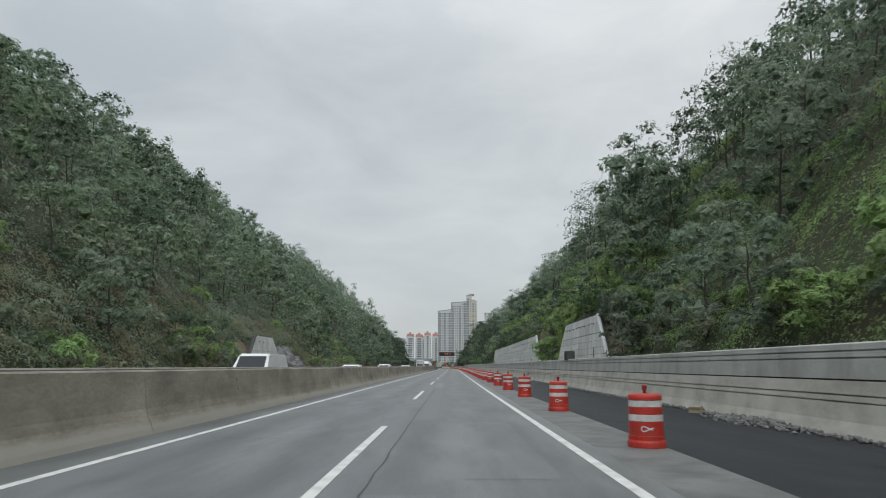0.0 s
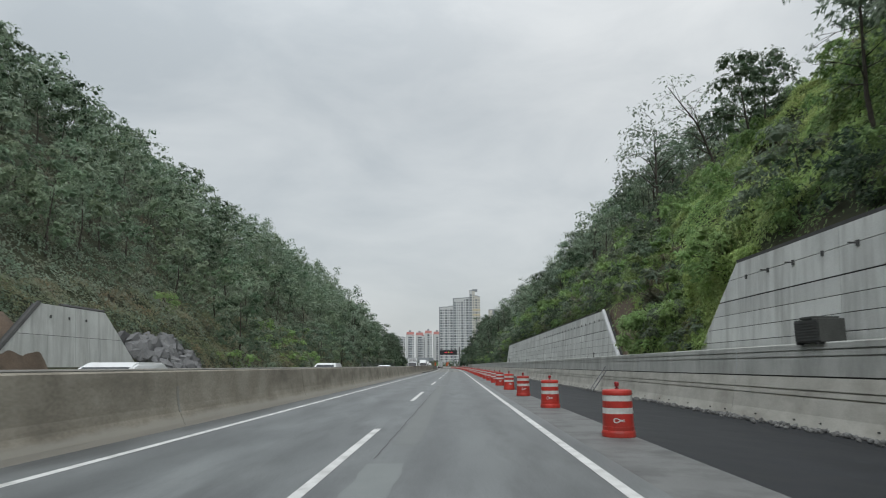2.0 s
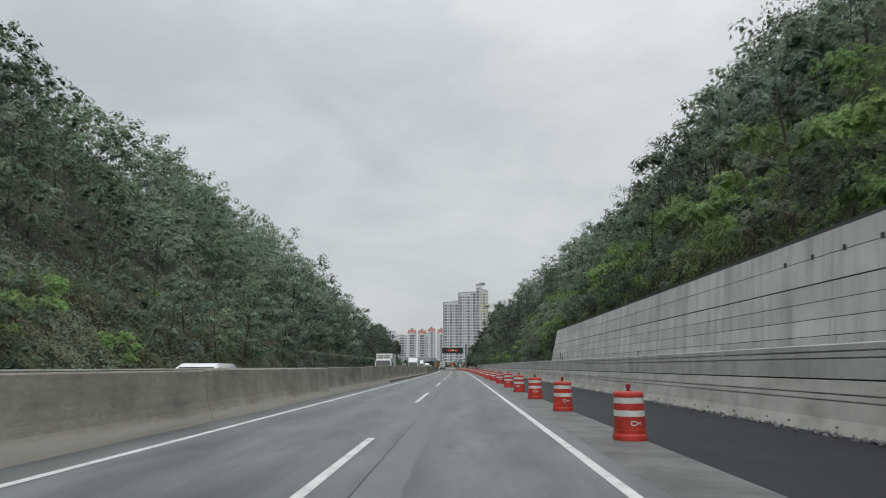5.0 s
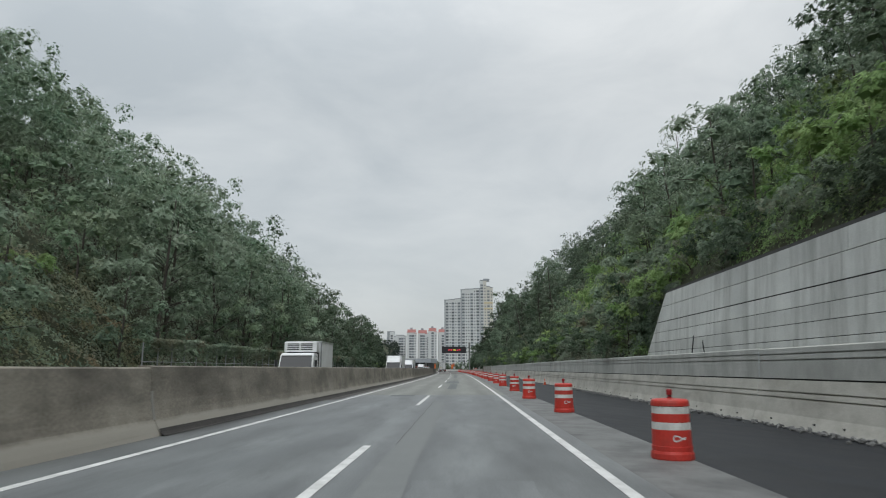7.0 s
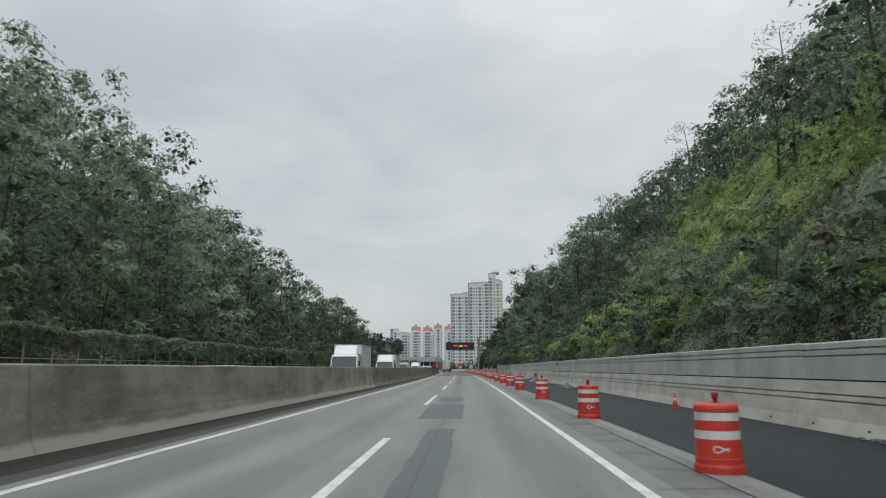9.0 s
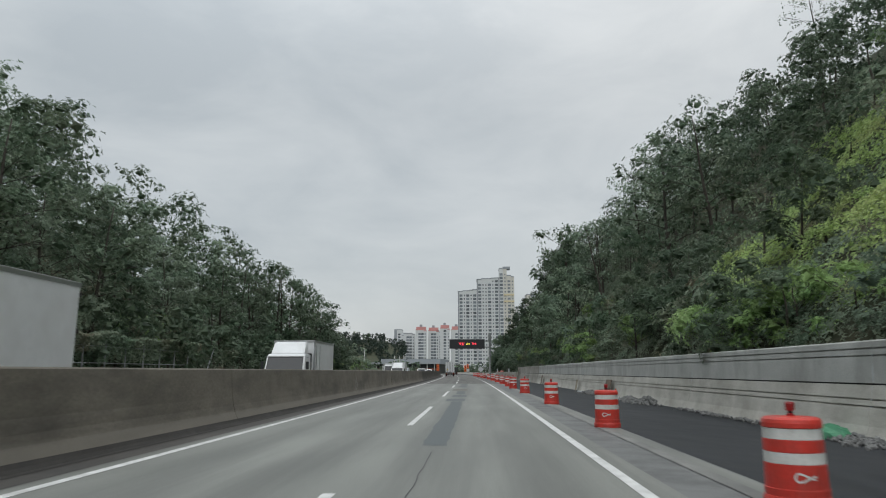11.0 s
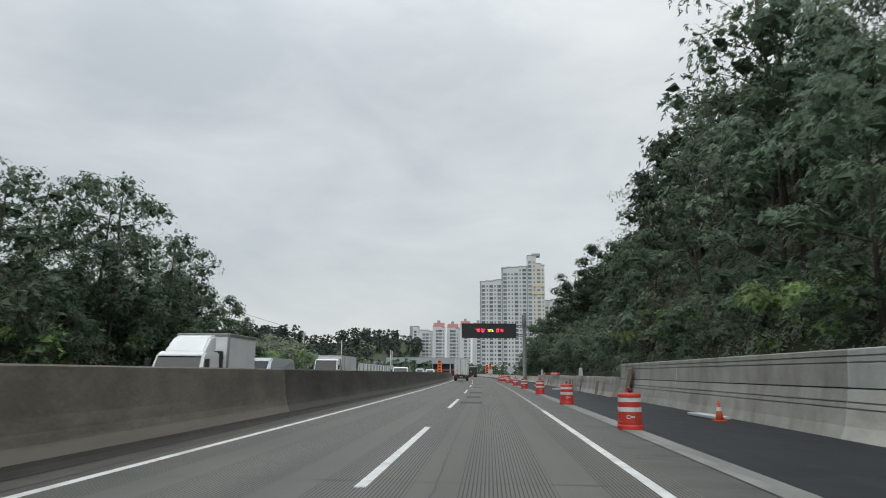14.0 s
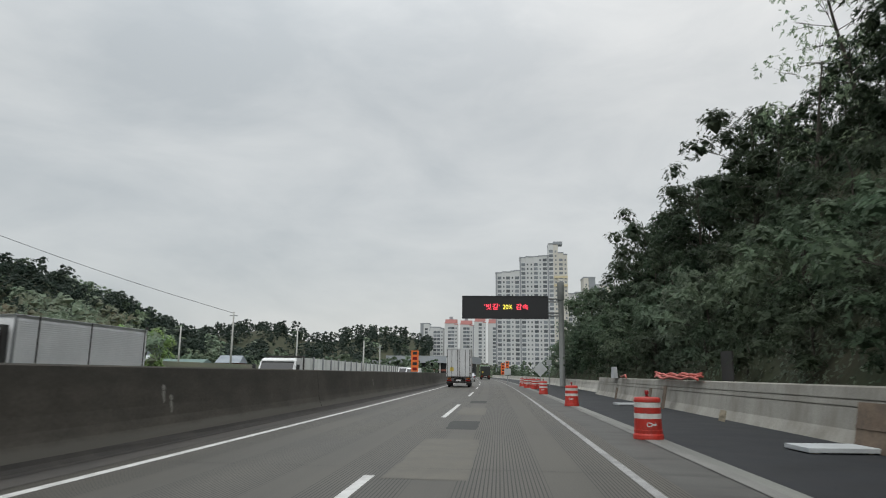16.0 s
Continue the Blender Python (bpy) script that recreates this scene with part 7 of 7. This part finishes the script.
        part("tail_lamp", boxes((s * (a - 0.3) - 0.24, s * (a - 0.3) + 0.24, length - 0.02, length + 0.05, 0.62, 0.76), bevel=0.01), M_TAIL, root, "red tail lamp")
        part("side_lamp", boxes((s * (a - 0.3) - 0.2, s * (a - 0.3) + 0.2, length - 0.02, length + 0.05, 0.86, 0.95), bevel=0.01), M_AMBER, root, "amber lamp")
        part("mudflap", boxes((s * (a - 0.25) - 0.24, s * (a - 0.25) + 0.24, length - 1.3, length - 1.27, 0.2, 0.75)), M_RUBBER, root)
    part("rear_bumper", boxes((-a, a, length - 0.12, length, 0.42, 0.56), bevel=0.01), M_CHASSIS, root)
    part("plate", boxes((-0.26, 0.26, length + 0.005, length + 0.02, 0.63, 0.78)), M_BAND, root, "plain number plate")
    part("notice", boxes((0.5, 0.86, length + 0.036, length + 0.042, 1.62, 2.0)), M_YELLOW, root, "yellow notice sheet")
    return root


# lead lorry in the inner lane, seen from behind: turned to face +y, its tail at y
box_truck(-1.95, 444.0, "white box lorry with barred rear doors driving ahead", 2.5, 3.9, 8.4, 2.7, turn=180)


def van(off, y, label, paint, length=4.6, width=1.78, height=1.95, nose=0.9, name="van"):
    """A car or van that faces -y, its front at y; nose: how long the bonnet is."""
    root = empty(name, spot(off, y), label, name, "cars and vans on the motorway")
    a = width / 2
    belt = 0.95 if height < 1.6 else 1.05
    bm = bmesh.new()
    prof = [(0.05, 0.35), (0.0, 0.62), (0.12, 0.82), (nose, belt), (nose + 0.75, height - 0.1), (nose + 1.05, height), (length - (0.9 if height < 1.6 else 0.3), height), (length - 0.02, belt), (length, 0.5), (length - 0.1, 0.32)]
    l = [bm.verts.new((-a + (0.16 if z > belt + 0.1 else 0), yy, z)) for yy, z in prof]
    r = [bm.verts.new((a - (0.16 if z > belt + 0.1 else 0), yy, z)) for yy, z in prof]
    n = len(prof)
    bm.faces.new(l)
    bm.faces.new(r[::-1])
    for i in range(n):
        bm.faces.new((l[i], l[(i + 1) % n], r[(i + 1) % n], r[i]))
    bmesh.ops.bevel(bm, geom=list(bm.edges), offset=0.05, segments=2, affect="EDGES")
    body = part("body", bm, paint, root)
    def pane(nm, pts):
        b = bmesh.new()
        b.faces.new([b.verts.new(p) for p in pts])
        part(nm, b, M_GLASS_DARK, body, "dark glass")
    e = 0.012
    g0, g1 = (nose + 0.06, belt + 0.05), (nose + 0.72, height - 0.13)
    pane("windscreen", [(-a + 0.2, g0[0] - e * 2, g0[1]), (a - 0.2, g0[0] - e * 2, g0[1]), (a - 0.24, g1[0] - e * 2, g1[1]), (-a + 0.24, g1[0] - e * 2, g1[1])])
    rear = length - (0.9 if height < 1.6 else 0.3)
    for s in (-1, 1):
        m = (nose + rear) / 2 + 0.4
        for ya, yb in ((nose + 0.85, m - 0.05), (m + 0.05, rear - 0.1)):
            pane("side_window", [(s * (a - 0.145), ya, belt + 0.18), (s * (a - 0.145), yb, belt + 0.18), (s * (a - 0.145), yb, height - 0.14), (s * (a - 0.145), ya + 0.1, height - 0.14)])
        part("mirror", boxes((s * (a + 0.05) - 0.09, s * (a + 0.05) + 0.09, nose + 0.5, nose + 0.62, belt + 0.05, belt + 0.22), bevel=0.02), paint, body)
        part("headlight", boxes((s * (a - 0.25) - 0.2, s * (a - 0.25) + 0.2, -0.01, 0.12, 0.62, 0.78), bevel=0.02), M_HEADLIGHT, body)
        part("tail_lamp", boxes((s * (a - 0.15) - 0.1, s * (a - 0.15) + 0.1, length - 0.06, length + 0.02, 0.7, 0.95), bevel=0.02), M_TAIL, body, "red tail lamp")
        for yy in (0.85, length - 0.85):
            wheel(root, s * (a - 0.12), yy, 0.33, 0.22)
    part("grille", boxes((-0.4, 0.4, -0.01, 0.06, 0.45, 0.6)), M_BLACK, body)
    return root


def pickup(off, y, label):
    """A small cab-over tipper with a low load bed."""
    root = empty("small_lorry", spot(off, y), label, "lorry", "lorries on the motorway")
    cab(root, 1.74, 1.98, 1.5, M_WHITE, z0=0.45, rake=0.42)
    part("chassis", boxes((-0.4, 0.4, 0.4, 4.9, 0.42, 0.62)), M_CHASSIS, root)
    part("load_bed", boxes((-0.85, 0.85, 1.65, 5.0, 0.72, 0.8), (-0.85, -0.81, 1.65, 5.0, 0.8, 1.15), (0.81, 0.85, 1.65, 5.0, 0.8, 1.15), (-0.85, 0.85, 4.96, 5.0, 0.8, 1.15)), M_WHITE, root)
    part("head_rack", boxes((-0.85, -0.79, 1.56, 1.62, 0.7, 2.1), (0.79, 0.85, 1.56, 1.62, 0.7, 2.1), (-0.79, 0.79, 1.56, 1.62, 2.02, 2.1)), M_CHASSIS, root)
    for s in (-0.7, 0.7):
        for yy in (0.75, 3.9):
            wheel(root, s, yy, 0.32, 0.22)
    return root


van(-8.2, 32.0, "white van on the opposite carriageway", M_WHITE, 4.9, 1.8, 1.98, 0.35)
van(-8.0, 62.0, "white saloon car on the opposite carriageway", M_WHITE, 4.7, 1.82, 1.5, 1.15, "car")
van(-8.2, 95.0, "white hatchback on the opposite carriageway", M_WHITE, 4.5, 1.8, 1.62, 0.95, "car")
van(-8.2, 137.0, "white saloon car on the opposite carriageway", M_WHITE, 4.7, 1.82, 1.5, 1.15, "car")
van(-8.2, 228.0, "pale saloon car on the opposite carriageway", M_SILVER, 4.7, 1.82, 1.5, 1.15, "car")
box_truck(-8.0, 198.4, "white refrigerated lorry with a cooling unit over its cab", 2.2, 3.05, 5.6, 2.3, reefer=True, box_mat=M_WHITE)
box_truck(-8.1, 257.0, "white box lorry on the opposite carriageway", 2.3, 3.3, 7.2, 2.45, fairing=True, box_mat=M_WHITE)
box_truck(-8.1, 284.5, "white box lorry with a side door", 2.25, 3.05, 7.0, 2.3, fairing=True, side_door=True, box_mat=M_WHITE)
van(-8.0, 345.3, "silver people carrier on the opposite carriageway", M_SILVER, 4.9, 1.9, 1.92, 0.7)
box_truck(-8.1, 340.2, "small white box lorry with a roof fairing", 1.8, 2.62, 4.6, 1.98, fairing=True, box_mat=M_WHITE)
box_truck(-13.7, 383.2, "lorry with corrugated silver side panels and straps", 2.4, 2.98, 9.4, 2.6, box_mat=M_CORRUGATED, corrugated=True)
pickup(-8.0, 395.5, "small white cab-over lorry with a low load bed")
van(-8.1, 447.0, "white van on the opposite carriageway", M_WHITE, 4.9, 1.8, 1.98, 0.35)
van(-8.1, 486.0, "white saloon car on the opposite carriageway", M_WHITE, 4.7, 1.82, 1.5, 1.15, "car")
van(-11.4, 466.0, "white van on the opposite carriageway", M_WHITE, 4.9, 1.85, 2.2, 0.35)
# ahead, beyond the lead lorry
box_truck(1.85, 540.0, "dark covered lorry driving ahead in the outer lane", 2.4, 3.3, 7.0, 2.5, box_mat=M_DARK_TARP, paint=M_DARK_TARP, turn=180)
box_truck(2.4, 566.0, "bright green lorry driving ahead", 2.5, 3.8, 8.0, 2.8, box_mat=M_GREEN, paint=M_GREEN, turn=180)
car = van(-1.8, 0, "silver saloon car driving ahead in the inner lane", M_SILVER, 4.7, 1.82, 1.5, 1.15, "car")
car.matrix_basis = spot(-1.8, 492, 0, 180)

# ================= signs and things beyond the cutting =================


def orange_board(off, y, z, w, h, label, bars=4, post=True):
    root = empty("warning_board", spot(off, y, z), label, "warning sign")
    part("panel", boxes((-w / 2, w / 2, -0.03, 0.03, 0, h), bevel=0.01), M_ORANGE, root)
    for i in range(bars):
        zc = h * (i + 0.5) / bars
        part("bar", boxes((-w * 0.3, w * 0.3, -0.04, -0.031, zc - h / bars * 0.28, zc + h / bars * 0.28)), M_BLACK if i % 2 else M_TAIL, root, "dark writing bar")
    if post:
        part("post", boxes((-0.04, 0.04, 0.031, 0.1, -z, h * 0.9)), M_STEEL, root)
    return root


orange_board(-5.05, 423.0, 1.5, 0.62, 1.75, "upright orange warning board with dark writing on the median", post=False)
orange_board(4.8, 505.0, 1.3, 0.8, 2.3, "upright orange warning board beside the bend")
orange_board(5.8, 507.0, 1.6, 0.7, 2.4, "upright orange warning board beside the bend")


def plate_sign(off, y, z, size, turned, label):
    root = empty("road_sign", spot(off, y, 0), label, "road sign")
    bm = boxes((-size / 2, size / 2, -0.02, 0.02, -size / 2, size / 2), bevel=0.01)
    part("plate", bm, M_SLAB, root, m=pose(0, 0, z, 0, turned, 0))
    part("post", lathe([(0.05, 0), (0.05, z)], 8, cx=0, cy=0.08), M_STEEL, root)
    return root


plate_sign(6.9, 443.0, 1.95, 1.15, 45, "grey back of a diamond road sign on a post")
plate_sign(8.7, 452.0, 2.9, 0.6, 0, "small grey back of a road sign on a post")
plate_sign(3.9, 462.0, 1.7, 0.9, 0, "round-cornered grey sign back on a post")


def utility_pole(x, y, h, arm=True):
    root = empty("utility_pole", pose(x, y, -0.3), "grey concrete utility pole", "utility pole", "utility poles")
    part("pole", lathe([(0.17, 0), (0.10, h)], 10), M_BARRIER_NEW, root, smooth=True)
    if arm:
        part("crossarm", boxes((-0.6, 0.6, -0.05, 0.05, h - 0.6, h - 0.5)), M_STEEL, root)
    return root


utility_pole(-39.5, 460, 10.2)
utility_pole(-49.0, 463, 8.3)
utility_pole(-22.3, 470, 6.6, False)
utility_pole(-34.8, 475, 9.0)
utility_pole(-30.0, 520, 8.0)
wire_pts = []
for k in range(25):
    f = k / 24
    wire_pts.append((-39.5 - 27 * f, 460 - 25.5 * f, 9.7 + 10.0 * f - 0.5 * math.sin(math.pi * f)))
pipe(wire_pts, 0.03, M_BLACK, "overhead_wire", "black overhead wire from the utility pole", "wire")

noise_wall = empty("noise_wall", pose(0, 0, 0), "grey panelled noise wall partly covered in creeper", "noise wall", kind="structure")
for i in range(30):
    a = 447 + 5.0 * i
    swept("panel", [(-21.6, 0), (-21.6, 3.1), (-21.75, 3.1), (-21.75, 0)], a + 0.06, a + 4.94, M_PANEL, 5, True, noise_wall, kind="")
    bm = bmesh.new()
    box(bm, road_x(a) - 21.58, road_x(a) - 21.4, a - 0.06, a + 0.06, 0, 3.3)
    part("post", bm, M_STEEL, noise_wall)


def house(x, y, w, d, h, roof_mat, wall_mat, turn, label):
    root = empty("house", pose(x, y, -0.3, 0, 0, turn), label, "house")
    part("wall", boxes((-w / 2, w / 2, -d / 2, d / 2, 0, h)), wall_mat, root)
    bm = bmesh.new()
    v = [bm.verts.new(p) for p in ((-w / 2 - 0.4, -d / 2 - 0.4, h), (w / 2 + 0.4, -d / 2 - 0.4, h), (w / 2 + 0.4, d / 2 + 0.4, h), (-w / 2 - 0.4, d / 2 + 0.4, h), (-w / 2 - 0.2, 0, h + 1.8), (w / 2 + 0.2, 0, h + 1.8))]
    for f in ((0, 1, 5, 4), (2, 3, 4, 5), (1, 2, 5), (3, 0, 4), (0, 3, 2, 1)):
        bm.faces.new([v[i] for i in f])
    part("roof", bm, roof_mat, root)
    for i in range(3):
        part("window", boxes((-w * 0.35 + i * w * 0.3, -w * 0.35 + i * w * 0.3 + 1.2, -d / 2 - 0.03, -d / 2, h * 0.35, h * 0.75)), M_GLASS_DARK, root)
    return root


M_ROOF_BLUE = surface("grey_blue_roof", (0.20, 0.23, 0.26), (0.30, 0.33, 0.36), 0.5, 6)
M_ROOF_GREEN = surface("green_grey_roof", (0.12, 0.18, 0.17), (0.18, 0.25, 0.23), 0.5, 6)
M_BRICK = surface("red_brick_wall", (0.22, 0.08, 0.06), (0.32, 0.12, 0.09), 0.5, 8)
house(-66.5, 522, 5.0, 7, 3.6, M_ROOF_BLUE, M_BRICK, 8, "small brick house with a grey-blue roof")
house(-77, 520, 11, 8, 2.6, M_ROOF_GREEN, M_BARRIER_FOOT, -6, "low house with a green-grey roof")
house(-90, 518, 10, 8, 3.4, M_SLAB, M_TOWER, 4, "white two-storey house with a pale roof")
house(-100, 535, 8, 8, 5.2, M_ROOF_BLUE, M_SILVER, 0, "blue-grey shed behind the houses")

# station-like building with a broad roof over the far road
station = empty("flyover_hall", pose(-36, 650, -0.3, 0, 0, -6), "long dark hall with a pale broad roof beyond the bend", "building")
part("hall", boxes((-22, 16, 0, 30, 0, 6.0)), M_BLACK, station)
part("roof", boxes((-24, 18, -2, 32, 6.0, 7.0), (-18, 18, -1, 31, 7.0, 9.0)), M_TOWER_GREY, station)
for i in range(9):
    part("column", boxes((-21 + i * 4.4, -20.5 + i * 4.4, -1.2, -0.7, 0, 6.0)), M_BARRIER_NEW, station)
part("band", boxes((-22, 16, -0.1, 0.0, 2.6, 3.4)), M_BRICK, station)

# ================= distant trees =================


def far_trees():
    rng = np.random.default_rng(33)
    key = "distant_woods"
    done = 0
    while done < 1500:
        if done < 1240:
            x, y = rng.uniform(-340, -60), rng.uniform(520, 900)
            if done > 800:
                x, y = rng.uniform(-330, -110), rng.uniform(500, 740)
            h = far_hill(x, y)
            if h < 5 and rng.random() < 0.85:
                continue
        elif done < 1360:
            x, y = rng.uniform(-110, -30), rng.uniform(545, 720)
            if -62 < x < -12 and 630 < y < 700:
                continue
            h = 0
        elif done < 1450:
            x, y = rng.uniform(-18, 60), rng.uniform(520, 760)
            if x < road_x(y) + 12:
                continue
            h = 0
        else:
            x, y = rng.uniform(-105, -52), rng.uniform(532, 570)
            h = 0
        p = KINDS["broad"][int(rng.integers(5))]
        blobs, mat = BLOBS[p][:2]
        s = float(rng.uniform(0.75, 1.3)) * (0.7 if done >= 1240 else 1.0)
        mat = M_PINE if done < 1240 and rng.random() < 0.88 else (M_LEAF_DARK if rng.random() < 0.5 else mat)
        co = np.concatenate([crown_cards(blobs, 300, 0.62, rng), blocking_lumps(blobs, 0.85, rng, BLOBS[p][3])]) * s
        z = max(far_hill(x, y), h) - 1.2
        WOOD_CARDS.setdefault((key, mat), []).append(co + np.array([x, y, z]))
        WOOD_TRUNKS.setdefault(key, []).append((pose(x, y, z) @ Matrix.Scale(s, 4), 8.0))
        done += 1
    finish_wood(key, "distant mixed woods and hedges beyond the cutting")


far_trees()
